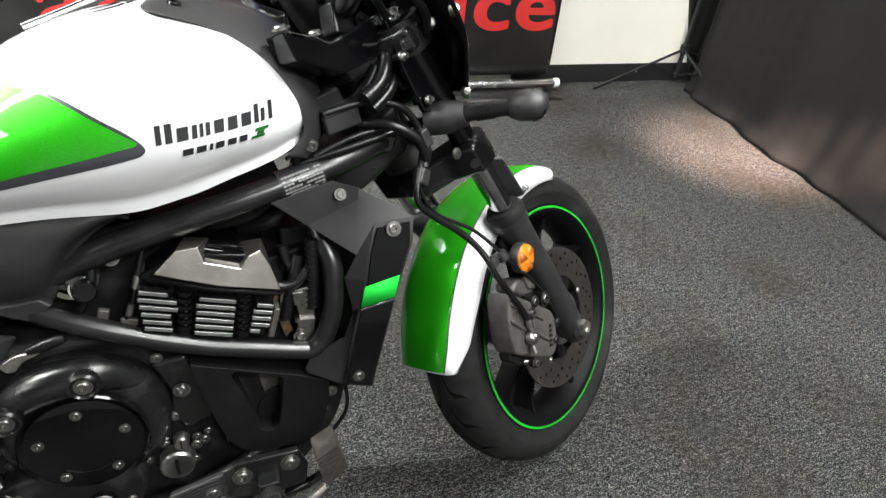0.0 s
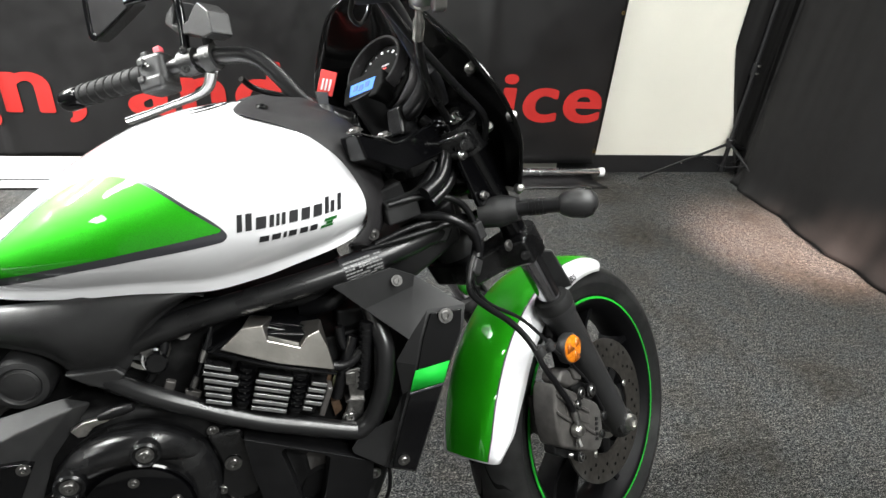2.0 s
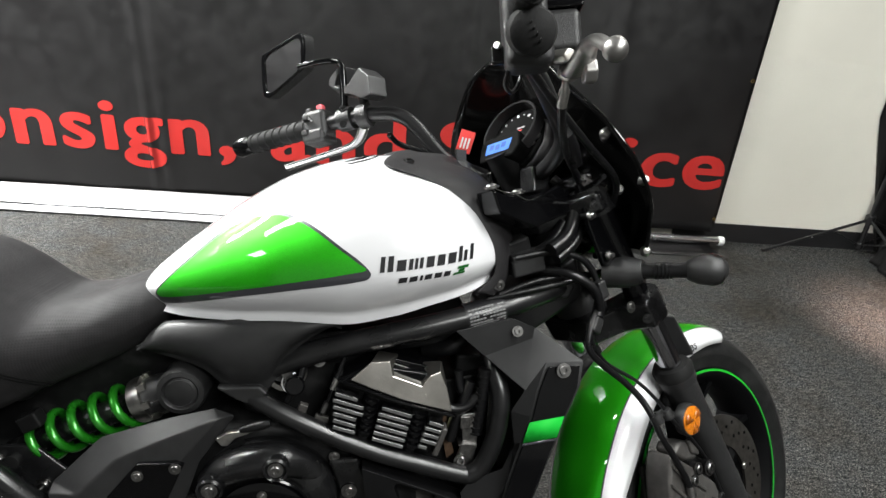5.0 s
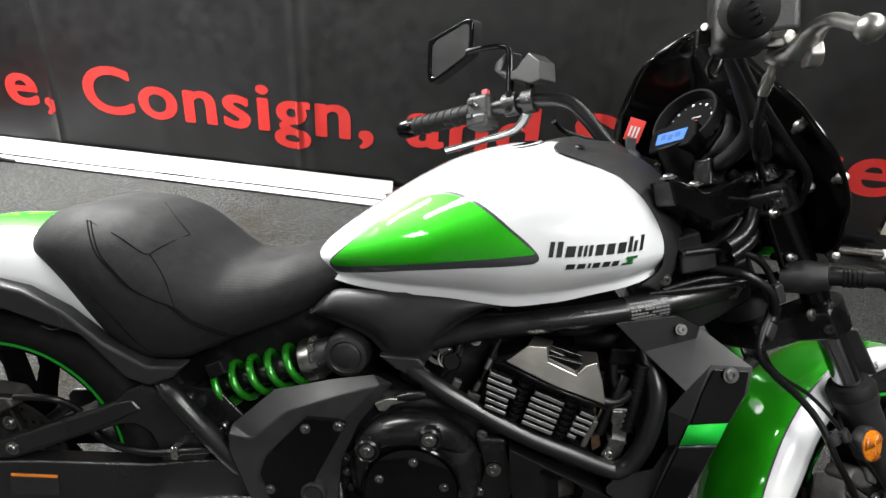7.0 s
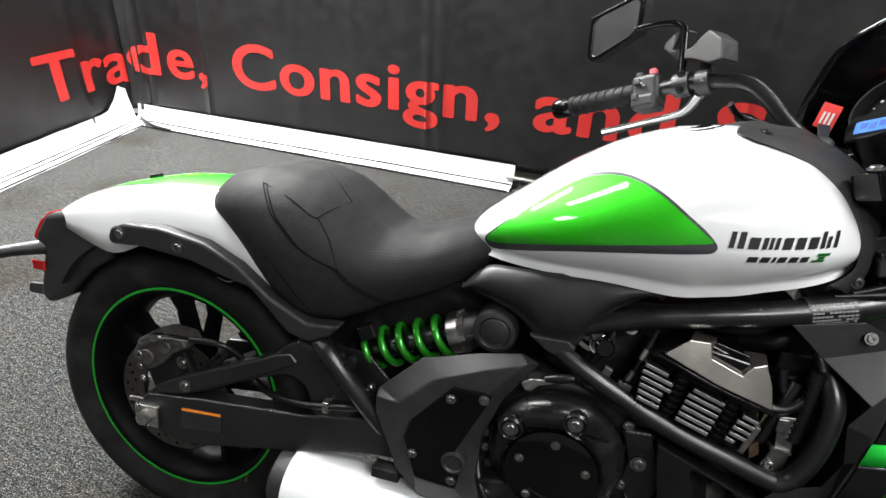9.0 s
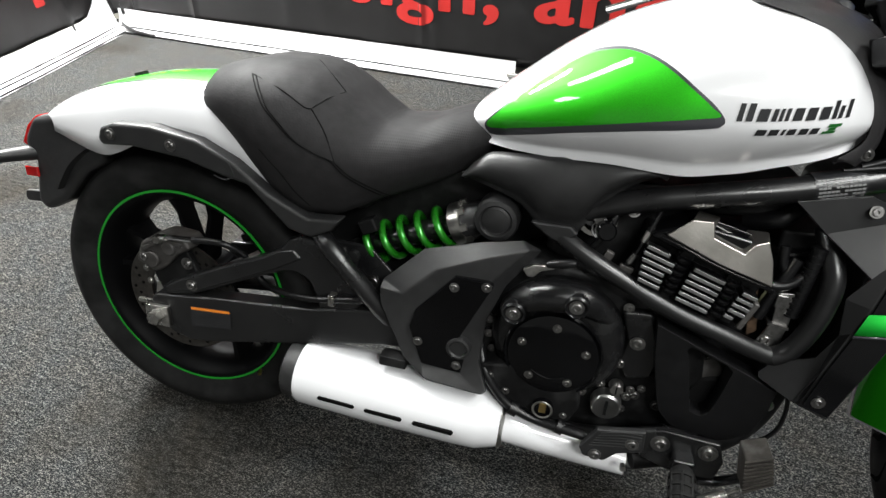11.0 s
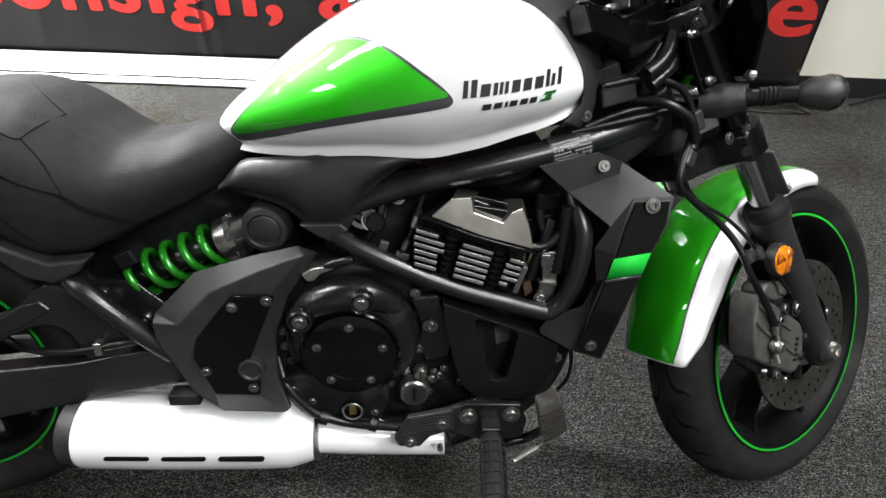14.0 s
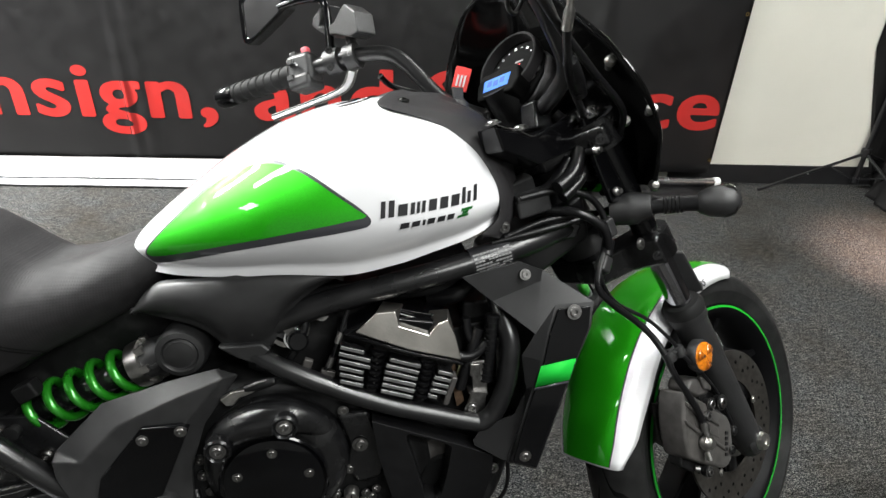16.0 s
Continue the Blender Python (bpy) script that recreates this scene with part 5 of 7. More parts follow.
part("oil_filler_cap", lathe([(0.0, -0.150), (0.022, -0.150), (0.025, -0.147), (0.026, -0.128), (0.0, -0.128)], (0.842, 0, -0.006), "y", 40), material("turned_alloy", (0.50, 0.50, 0.49), 0.32, 1.0, grain=0.25, grain_scale=18), eng, "bare alloy filler cap with a coin slot")
part("coin_slot", block((0.842, -0.1504, -0.006), (0.005, 0.001, 0.030)), DARK, eng)
part("timing_cap", lathe([(0.0, -0.146), (0.0095, -0.146), (0.0115, -0.143), (0.012, -0.128), (0.0, -0.128)], (0.853, 0, 0.030), "y", 28), STEEL, eng, "small alloy inspection cap")
part("timing_slot", block((0.853, -0.1464, 0.030), (0.0025, 0.001, 0.014)), DARK, eng)
part("sight_glass", lathe([(0.0, -0.140), (0.013, -0.140), (0.0135, -0.146), (0.0175, -0.146), (0.0185, -0.128), (0.0, -0.128)], (0.739, -0.026, -0.021), "y", 32), GLOSS, eng, "round oil sight glass with a steel ring")
part("sight_ring", lathe([(0.0140, -0.1465), (0.0165, -0.1475), (0.0180, -0.1465), (0.0165, -0.1455)], (0.739, -0.026, -0.021), "y", 32, closed=True), STEEL, eng)
part("sight_bar", block((0.739, -0.1675, -0.021), (0.012, 0.002, 0.020)), BRASS, eng, bevel=0.001)
part("cam_cover", plate([(0.835, 0.175), (0.885, 0.178), (0.915, 0.10), (0.905, 0.055), (0.865, 0.045), (0.845, 0.075), (0.852, 0.12)], -0.132, -0.10), ENGINE, eng, bevel=0.008)
bolt((0.870, -0.134, 0.121), eng, 0.0085), bolt((0.846, -0.126, 0.178), eng, 0.006), bolt((0.852, -0.130, 0.075), eng, 0.006), bolt((0.873, -0.13, 0.012), eng, 0.006), bolt((0.885, -0.13, 0.018), eng, 0.006)

# cylinders: raked fins in three columns with bright machined edges
E1, E2 = Vector((0.950, 0, -0.312)), Vector((-0.312, 0, -0.950))
O = Vector((0.838, -0.15, 0.318))


def fin_pt(a, b, y):
    q = O + E1 * a + E2 * b
    return (q.x, y, q.z)


part("cylinder_block", plate([(fin_pt(a, b, 0)[0], fin_pt(a, b, 0)[2]) for a, b in ((0.006, -0.006), (0.195, -0.006), (0.195, 0.085), (0.022, 0.085))], -0.128, 0.128), DARK, eng, bevel=0.006)
for a0, a1, b0, n, slip in ((0.012, 0.052, 0.0125, 6, 0.0034), (0.087, 0.140, 0.0140, 6, 0.0010), (0.164, 0.192, 0.0155, 5, 0.0002)):
    for i in range(n):
        b = b0 + i * 0.0106
        aa = a0 + slip * i + (0.003 if i == 0 else 0)
        wide = a1 + slip * i * 0.8 + (0.010 if (a0 < 0.02 and i in (1, 2)) else 0) - (0.012 if (a0 > 0.15 and i == 4) else 0)
        fin = part("fin", plate([fin_pt(a, c, 0)[::2] for a, c in ((aa, b), (wide, b), (wide, b + 0.0068), (aa, b + 0.0068))], -0.1505, -0.12), ENGINE, eng, bevel=0.0012)
        part("fin_edge", plate([fin_pt(a, c, 0)[::2] for a, c in ((aa + 0.001, b + 0.0006), (wide - 0.001, b + 0.0006), (wide - 0.001, b + 0.0060), (aa + 0.001, b + 0.0060))], -0.1516, -0.1500), FINEDGE, fin, "machined bright fin edge", bevel=0.0007)
for a0 in (0.074, 0.152):
    part("stud_channel", tube([fin_pt(a0 - 0.004, 0.004, -0.132), fin_pt(a0 + 0.006, 0.085, -0.132)], 0.010, 12, 1, straight=True), DARK, eng)
    for i in range(6):
        c = fin_pt(a0 - 0.002 + 0.0014 * i, 0.016 + i * 0.0106, -0.137)
        part("stud_fin", lathe([(0.0125, 0.0), (0.0135, -0.003), (0.0135, -0.005), (0.0125, -0.008), (0.006, -0.008)], c, "y", 18, m=turned((0.3, -0.2, 0.93))), GLOSS, eng)
part("rear_fin_edge", block(fin_pt(0.200, 0.052, -0.128), (0.010, 0.026, 0.05), None, spin(0, 18, 0)), CALIPER, eng, bevel=0.003)
part("cylinder_head", plate([(0.848, 0.312), (0.868, 0.324), (0.905, 0.340), (1.010, 0.322), (1.028, 0.262), (0.95, 0.276), (0.87, 0.302)], -0.140, 0.138), GLOSS, eng, bevel=0.005)
for a, b in ((0.074, -0.006), (0.148, -0.004)):
    part("head_plug", cyl(fin_pt(a, b + 0.012, -0.140), (0, -1, 0), 0.010, 0.004, 20), GLOSS, eng)
hv = [(0.870, -0.150, 0.320), (0.900, -0.147, 0.347), (0.929, -0.146, 0.348), (0.934, -0.151, 0.326), (0.978, -0.151, 0.309), (0.990, -0.149, 0.325), (1.007, -0.144, 0.330), (1.019, -0.149, 0.303), (1.027, -0.153, 0.266), (0.948, -0.157, 0.290), (0.901, -0.156, 0.309),
      (0.912, -0.112, 0.352), (0.944, -0.112, 0.346), (0.982, -0.112, 0.333), (1.012, -0.112, 0.334), (0.936, -0.126, 0.332), (0.978, -0.126, 0.315)]
part("head_cover", facets(hv, [(0, 1, 2, 3, 10), (10, 3, 4, 9), (4, 5, 7, 8, 9), (5, 6, 7), (1, 11, 12, 2), (5, 13, 14, 6), (3, 15, 16, 4), (2, 12, 15, 3), (5, 4, 16, 13), (6, 14, 8, 7)]), ALU_DARK, eng, "brushed alloy head cover with a stepped notch", angle=22, solid=0.005, bevel=0.002)
part("notch_plate", plate([(0.930, 0.345), (0.936, 0.331), (0.978, 0.315), (0.990, 0.330)], -0.126, -0.120), GLOSS, eng, "gloss black plate in the notch", bevel=0.001)
part("notch_rib", tube([(0.936, -0.131, 0.338), (0.984, -0.131, 0.321)], 0.0011, 8, 1, straight=True), BOLT, eng)
part("gasket_line", tube([(0.862, -0.151, 0.316), (0.901, -0.1575, 0.304), (0.948, -0.1585, 0.286), (1.028, -0.1545, 0.261)], 0.0026, 8, 6), GLOSS, eng, "black gasket edge")
part("intake_runner", tube([(0.80, -0.05, 0.33), (0.77, -0.085, 0.33), (0.755, -0.10, 0.30)], 0.026, 16, 5), DARK, eng)
part("intake_clamp", lathe([(0.024, -0.118), (0.031, -0.118), (0.031, -0.106), (0.024, -0.106)], (0.772, 0, 0.318), "y", 24, closed=True), STEEL, eng, "steel hose clamp")
part("injector_hose", tube([(0.80, -0.115, 0.345), (0.795, -0.125, 0.315), (0.78, -0.128, 0.285), (0.765, -0.12, 0.262)], 0.006, 10), CABLE, eng)
part("clip", block((0.797, -0.128, 0.262), (0.014, 0.01, 0.020), None, spin(0, 20, 0)), CALIPER, eng, bevel=0.002)
part("sensor_body", cyl((0.782, -0.112, 0.300), (0.2, -1, 0.25), 0.015, 0.034, 24, soft=0.003), GLOSS, eng, "black idle sensor")
part("sensor_band", lathe([(0.0140, -0.004), (0.0165, -0.004), (0.0165, 0.004), (0.0140, 0.004)], (0.781, -0.118, 0.302), "y", 28, closed=True, m=turned((0.2, -1, 0.25))), CHROME, eng, "bright steel band")
part("sensor_tab", plate([(0.766, 0.318), (0.776, 0.330), (0.784, 0.326), (0.776, 0.304)], -0.126, -0.122), BOLT, eng)
bolt((0.822, -0.118, 0.338), eng, 0.0070, d=(0, -1, 0.3), mat=BOLT)
part("choke_cable", tube([(0.862, -0.118, 0.350), (0.852, -0.126, 0.320), (0.842, -0.132, 0.292), (0.832, -0.134, 0.266), (0.822, -0.132, 0.252)], 0.0034, 10, 6), CABLE, eng, "thin control cable")
part("cable_sleeve", tube([(0.849, -0.128, 0.312), (0.843, -0.131, 0.296)], 0.0050, 10, 1, straight=True), STEEL, eng, "bright cable sleeve")
part("cable_stop", tube([(0.836, -0.134, 0.276), (0.829, -0.134, 0.260)], 0.0055, 10, 1, straight=True), BOLT, eng)
part("cable_fork", block((0.826, -0.132, 0.246), (0.022, 0.008, 0.016), None, spin(0, 16, 0)), CALIPER, eng, bevel=0.002)
part("dry_leaf", facets([(1.030, -0.120, 0.250), (1.040, -0.124, 0.236), (1.038, -0.126, 0.216), (1.030, -0.122, 0.200), (1.024, -0.119, 0.222)], [(0, 1, 2, 3, 4)]), material("dry_leaf_green", (0.11, 0.11, 0.06), 0.8, grain=0.3, grain_scale=90), eng, "dry leaf caught by the cylinder", solid=0.0008)
part("bracket_latch", block((1.052, -0.130, 0.236), (0.016, 0.006, 0.022)), BOLT, eng, bevel=0.002)
for x, z in ((0.876, 0.030), (0.893, 0.036), (0.868, -0.012), (0.858, -0.022), (0.848, -0.022)):
    bolt((x, -0.134, z), eng, 0.0050, mat=BOLT)
part("coil_bracket", plate([(1.037, 0.156), (1.070, 0.153), (1.074, 0.200), (1.072, 0.251), (1.046, 0.248), (1.050, 0.200)], -0.128, -0.122), BOLT, eng, "bare steel bracket", bevel=0.002)
bolt((1.049, -0.129, 0.167), eng, 0.008)
part("bracket_fold", block((1.058, -0.124, 0.196), (0.030, 0.020, 0.004), None, spin(0, 8, 0)), BOLT, eng)
part("ribbed_conduit", tube([(1.080, -0.122, 0.325), (1.077, -0.124, 0.264), (1.072, -0.124, 0.213)], 0.0095, 10), CABLE, eng, "ribbed black conduit")
for k in range(12):
    part("conduit_rib", lathe([(0.0090, -0.0016), (0.0112, -0.0016), (0.0112, 0.0016), (0.0090, 0.0016)], tuple(Vector((1.080, -0.122, 0.322)).lerp(Vector((1.072, -0.124, 0.215)), k / 11)), "z", 12, closed=True), CABLE, eng)
part("wire_loop", tube([(1.040, -0.11, 0.316), (1.044, -0.114, 0.287), (1.062, -0.116, 0.272), (1.084, -0.114, 0.285), (1.094, -0.105, 0.309)], 0.0075, 10), CABLE, eng, "black hose loop")
part("rust_plate", plate([(1.006, 0.262), (1.020, 0.255), (1.040, 0.170), (1.028, 0.160)], -0.110, -0.100), material("rusty_steel", (0.10, 0.06, 0.035), 0.7, 0.3, grain=0.4, grain_scale=60), eng, "rust-brown exhaust flange")
part("plug_lead", tube([(1.00, -0.115, 0.30), (1.02, -0.125, 0.262), (1.055, -0.125, 0.262), (1.085, -0.115, 0.30), (1.09, -0.10, 0.34)], 0.008, 10), CABLE, eng, "thick black ignition lead")
part("thermostat_hose", tube([(0.99, -0.06, 0.33), (1.03, -0.08, 0.345), (1.06, -0.07, 0.37)], 0.014, 12), CABLE, eng)
part("airbox", plate([(0.80, 0.36), (0.95, 0.385), (1.06, 0.40), (1.06, 0.345), (0.90, 0.33), (0.80, 0.33)], -0.075, 0.075), DARK, eng, bevel=0.01)
# three dark fillers, added so the gaps round the engine stay dark
part("backing_box", plate([(0.70, 0.24), (0.71, 0.35), (0.80, 0.372), (0.90, 0.375), (0.90, 0.25), (0.84, 0.16)], -0.085, 0.085), DARK, eng, "dark backing added to close the gap behind the cylinder", bevel=0.006)
part("engine_backing_plate", plate([(0.975, 0.285), (1.095, 0.31), (1.090, 0.08), (0.95, 0.08)], -0.100, 0.10), DARK, eng, bevel=0.004)
part("gap_filler_block", block((1.070, 0.0, 0.245), (0.060, 0.16, 0.17)), DARK, eng, "dark block added to fill the gap behind the engine", bevel=0.006)
part("radiator_core", plate([(1.115, 0.10), (1.155, 0.10), (1.185, 0.335), (1.150, 0.335)], -0.132, 0.132), DARK, eng, bevel=0.003)
part("wiring_sleeve", tube([(1.03, -0.12, 0.20), (1.045, -0.12, 0.255), (1.06, -0.115, 0.30)], 0.009, 10), CABLE, eng)
# clutch arm and cable at the top of the case
part("clutch_arm", plate([(0.672, 0.226), (0.690, 0.236), (0.720, 0.240), (0.722, 0.234), (0.700, 0.226), (0.690, 0.214), (0.680, 0.214)], -0.150, -0.140), STEEL, eng, bevel=0.002)
part("cable_boot", tube([(0.708, -0.146, 0.239), (0.725, -0.146, 0.243), (0.742, -0.146, 0.247), (0.752, -0.146, 0.249)], [0.005, 0.008, 0.007, 0.005], 12, 6), CABLE, eng, "ribbed rubber cable boot")

# pump cover with its square opening
pump = part("pump_cover", plate([(0.889, 0.173), (0.937, 0.154), (0.991, 0.132), (1.038, 0.113), (1.081, 0.093), (1.079, 0.055), (1.064, 0.003), (1.026, -0.020), (0.949, -0.012), (0.922, 0.015), (0.908, 0.067), (0.898, 0.111)], -0.154, -0.118, hole=[(0.940, 0.139), (0.944, 0.146), (1.001, 0.125), (1.013, 0.115), (1.005, 0.060), (0.997, 0.028), (0.986, 0.020), (0.969, 0.026), (0.961, 0.063), (0.946, 0.119)]), SHROUD, eng, "matte black plastic pump cover with an opening", bevel=0.007, seg=3)
part("pump_body", cyl((0.985, -0.095, 0.085), (0, -1, 0), 0.030, 0.02, 24, soft=0.006), CALIPER, eng)
bolt((0.975, -0.128, 0.122), eng, 0.007, mat=DARK)
part("starter_case", cyl((1.01, -0.06, 0.03), (0, -1, 0), 0.05, 0.06, 24, soft=0.008), DARK, eng)
for x, z in ((1.070, 0.015), (1.088, 0.045), (1.045, 0.045), (0.925, 0.0), (0.985, -0.03)):
    bolt((x, -0.122, z), eng, 0.007)
part("front_pipe", tube([(1.06, -0.08, 0.22), (1.10, -0.09, 0.12), (1.08, -0.10, 0.0), (1.0, -0.12, -0.075), (0.90, -0.148, -0.098)], 0.022, 14), DARK, eng, "sooty black exhaust header")
part("overflow_tube", tube([(1.098, -0.12, 0.115), (1.110, -0.135, 0.06), (1.108, -0.135, 0.01), (1.085, -0.13, -0.03)], 0.0035, 8), CABLE, eng)

# -- side cover with its gloss inset --
scv = [(0.437, -0.158, 0.150), (0.435, -0.140, 0.157), (0.506, -0.135, 0.226), (0.597, -0.132, 0.253), (0.666, -0.125, 0.265), (0.698, -0.125, 0.252), (0.649, -0.150, 0.189), (0.626, -0.155, 0.123), (0.622, -0.165, 0.045), (0.642, -0.186, 0.002), (0.634, -0.194, -0.001), (0.535, -0.194, 0.007), (0.490, -0.182, 0.036), (0.438, -0.158, 0.119),
       (0.480, -0.166, 0.150), (0.535, -0.166, 0.205), (0.618, -0.165, 0.242), (0.679, -0.148, 0.259), (0.505, -0.170, 0.128), (0.570, -0.170, 0.206), (0.630, -0.168, 0.205), (0.581, -0.170, 0.085), (0.596, -0.172, 0.046), (0.590, -0.174, 0.020), (0.521, -0.174, 0.024), (0.496, -0.172, 0.096)]
side = part("side_cover", facets(scv, [(1, 2, 15, 14), (0, 1, 14), (2, 3, 16, 15), (3, 4, 17, 16), (4, 5, 17), (13, 0, 14), (14, 15, 19, 18), (15, 16, 20, 19), (16, 17, 20), (17, 5, 6, 20), (20, 6, 7, 21), (7, 8, 22, 21), (8, 9, 10, 23, 22), (10, 11, 24, 23), (11, 12, 25, 24), (12, 13, 14), (12, 14, 18, 25), (18, 19, 20, 21, 22, 23, 24, 25)]), PLASTIC, bike, "matte black moulded side cover with a gloss inset", angle=27, solid=0.012, bevel=0.003, face=(0, -1, 0))
inset = part("gloss_inset", plate([(0.506, 0.129), (0.570, 0.205), (0.623, 0.205), (0.633, 0.199), (0.582, 0.085), (0.596, 0.046), (0.592, 0.021), (0.522, 0.025), (0.497, 0.096)], -0.1765, -0.160), GLOSS, side, "gloss black inset plate", bevel=0.002)
for x, z in ((0.570, 0.186), (0.622, 0.196), (0.514, 0.070), (0.584, 0.036)):
    bolt((x, -0.1762, z), inset, 0.0058)
part("cover_dimple", lathe([(0.0215, -0.165), (0.0205, -0.1790), (0.0165, -0.1805), (0.0135, -0.1775), (0.0, -0.1775)], (0.585, 0, 0.071), "y", 28), PLASTIC, side, "round moulded boss")

# -- radiator shroud --
shv = [(1.076, -0.132, 0.350), (1.155, -0.118, 0.374), (1.168, -0.155, 0.349), (1.137, -0.160, 0.305), (1.230, -0.150, 0.349), (1.030, -0.124, 0.388), (1.119, -0.120, 0.408), (1.157, -0.116, 0.392),
       (1.118, -0.157, 0.269), (1.127, -0.160, 0.212), (1.116, -0.168, 0.134), (1.097, -0.178, 0.098), (1.143, -0.186, 0.084), (1.180, -0.180, 0.203), (1.201, -0.175, 0.267), (1.222, -0.167, 0.316),
       (1.155, -0.165, 0.309), (1.146, -0.171, 0.266), (1.133, -0.175, 0.226), (1.115, -0.181, 0.165), (1.101, -0.186, 0.100), (1.047, -0.150, 0.122), (1.060, -0.151, 0.143), (1.110, -0.158, 0.168), (1.050, -0.150, 0.112)]
shroud = part("radiator_shroud", facets(shv, [(0, 1, 2, 3), (0, 5, 6, 1), (6, 7, 1), (1, 7, 4, 2), (2, 4, 15, 16), (3, 2, 16, 8), (8, 16, 17), (8, 17, 18, 9), (9, 18, 19, 10), (10, 19, 20, 11), (16, 15, 14, 17), (17, 14, 13, 18), (18, 13, 12, 19), (19, 12, 20), (9, 10, 23), (10, 11, 24, 21, 22, 23)]), RADPLASTIC, bike, "matte black angular radiator shroud", angle=14, solid=0.008, bevel=0.0022, face=(-0.2, -1, 0.35))
gv = [(1.171, -0.1625, 0.345), (1.221, -0.1600, 0.346), (1.216, -0.1715, 0.314), (1.196, -0.1790, 0.267), (1.176, -0.1840, 0.203), (1.141, -0.1905, 0.091), (1.104, -0.1900, 0.104), (1.119, -0.1850, 0.165), (1.137, -0.1790, 0.226), (1.149, -0.1750, 0.266), (1.158, -0.1690, 0.309)]
gpan = part("gloss_panel", facets(gv, [(0, 1, 2, 10), (10, 2, 3, 9), (9, 3, 8), (8, 3, 4, 7), (7, 4, 5, 6)]), GLOSS, shroud, "gloss black panel with a green stripe", angle=30, solid=0.003, bevel=0.0008, face=(0, -1, 0))
part("green_stripe", facets([(1.1430, -0.1785, 0.2605), (1.1965, -0.1808, 0.2715), (1.1870, -0.1835, 0.2375), (1.1345, -0.1815, 0.2275)], [(0, 1, 2, 3)]), GREEN_FLAT, gpan, "bright green stripe", solid=0.001, face=(0, -1, 0))
part("stripe_shadow", facets([(1.1342, -0.1817, 0.2262), (1.1866, -0.1838, 0.2362), (1.1856, -0.1840, 0.2325), (1.1332, -0.1819, 0.2225)], [(0, 1, 2, 3)]), GREYLINE, gpan, "thin grey line", solid=0.001, face=(0, -1, 0))
bolt((1.193, -0.167, 0.341), shroud, 0.0080, d=(0.1, -1, 0.25)), bolt((1.122, -0.1895, 0.114), shroud, 0.0065), bolt((1.128, -0.124, 0.388), shroud, 0.0060, d=(0, -0.95, 0.25))
part("shroud", plate([(1.116, 0.10), (1.15, 0.085), (1.21, 0.21), (1.22, 0.345), (1.15, 0.345)], 0.14, 0.165), PLASTIC, bike, "matte black angular radiator shroud", bevel=0.006)

# -- exhaust --
ex = part_of("exhaust", "white-coated exhaust with a short slotted silencer", at=(-0.006, 0.004, -0.018))


def oval_run(pts, n=28):
    """Rings (x, y, z, half height, half width) skinned into one body."""
    bm = bmesh.new()
    rings = []
    for x, y, z, h, w in pts:
        rings.append([bm.verts.new((x, y + w * math.cos(2 * math.pi * k / n), z + h * math.sin(2 * math.pi * k / n))) for k in range(n)])
    skin(bm, rings, True)
    bm.faces.new(rings[0][::-1])
    bm.faces.new(rings[-1])
    return bm


part("silencer", oval_run([(0.292, -0.150, -0.048, 0.050, 0.060), (0.296, -0.150, -0.048, 0.058, 0.068), (0.304, -0.150, -0.048, 0.061, 0.071), (0.45, -0.150, -0.054, 0.062, 0.072), (0.60, -0.148, -0.060, 0.062, 0.071), (0.640, -0.147, -0.062, 0.060, 0.069), (0.672, -0.146, -0.066, 0.049, 0.056), (0.680, -0.146, -0.068, 0.045, 0.051)]), WHITE, ex, "white enamelled oval silencer", angle=30)
part("end_cap", oval_run([(0.262, -0.150, -0.047, 0.044, 0.052), (0.268, -0.150, -0.047, 0.053, 0.062), (0.292, -0.150, -0.048, 0.056, 0.066), (0.297, -0.150, -0.048, 0.056, 0.066)]), PLASTIC, ex, "matte black end cap")
part("link_pipe", oval_run([(0.676, -0.146, -0.070, 0.040, 0.042), (0.684, -0.146, -0.072, 0.035, 0.036), (0.74, -0.145, -0.080, 0.034, 0.034), (0.82, -0.142, -0.090, 0.032, 0.032), (0.90, -0.140, -0.100, 0.028, 0.028)]), WHITE, ex, "white enamelled link pipe")
part("joint_band", oval_run([(0.674, -0.146, -0.068, 0.046, 0.052), (0.680, -0.146, -0.069, 0.048, 0.053), (0.684, -0.146, -0.070, 0.042, 0.046)]), STEEL, ex, "steel joint band")
for x0, x1 in ((0.352, 0.418), (0.442, 0.507), (0.532, 0.600)):
    zc = -0.048 - 0.042 * (x0 - 0.352)
    bm = bmesh.new()
    n = 6
    for k in range(1):
        ring = []
        for x, s in ((x0, 1), (x1, 1), (x1 + 0.003, 0), (x1, -1), (x0, -1), (x0 - 0.003, 0)):
            z = zc - 0.04 * (x - x0) + s * 0.0036
            ring.append((x, z))
        ya = -0.150 - 0.0722 * math.sqrt(max(0, 1 - ((zc + 0.053) / 0.062) ** 2))
        plate(ring, ya - 0.0016, ya + 0.004, bm)
    part("slot", bm, GROOVE, ex, "dark slot in the silencer")
part("lambda_bracket", block((0.475, -0.165, 0.030), (0.05, 0.03, 0.02)), DARK, ex, bevel=0.003)

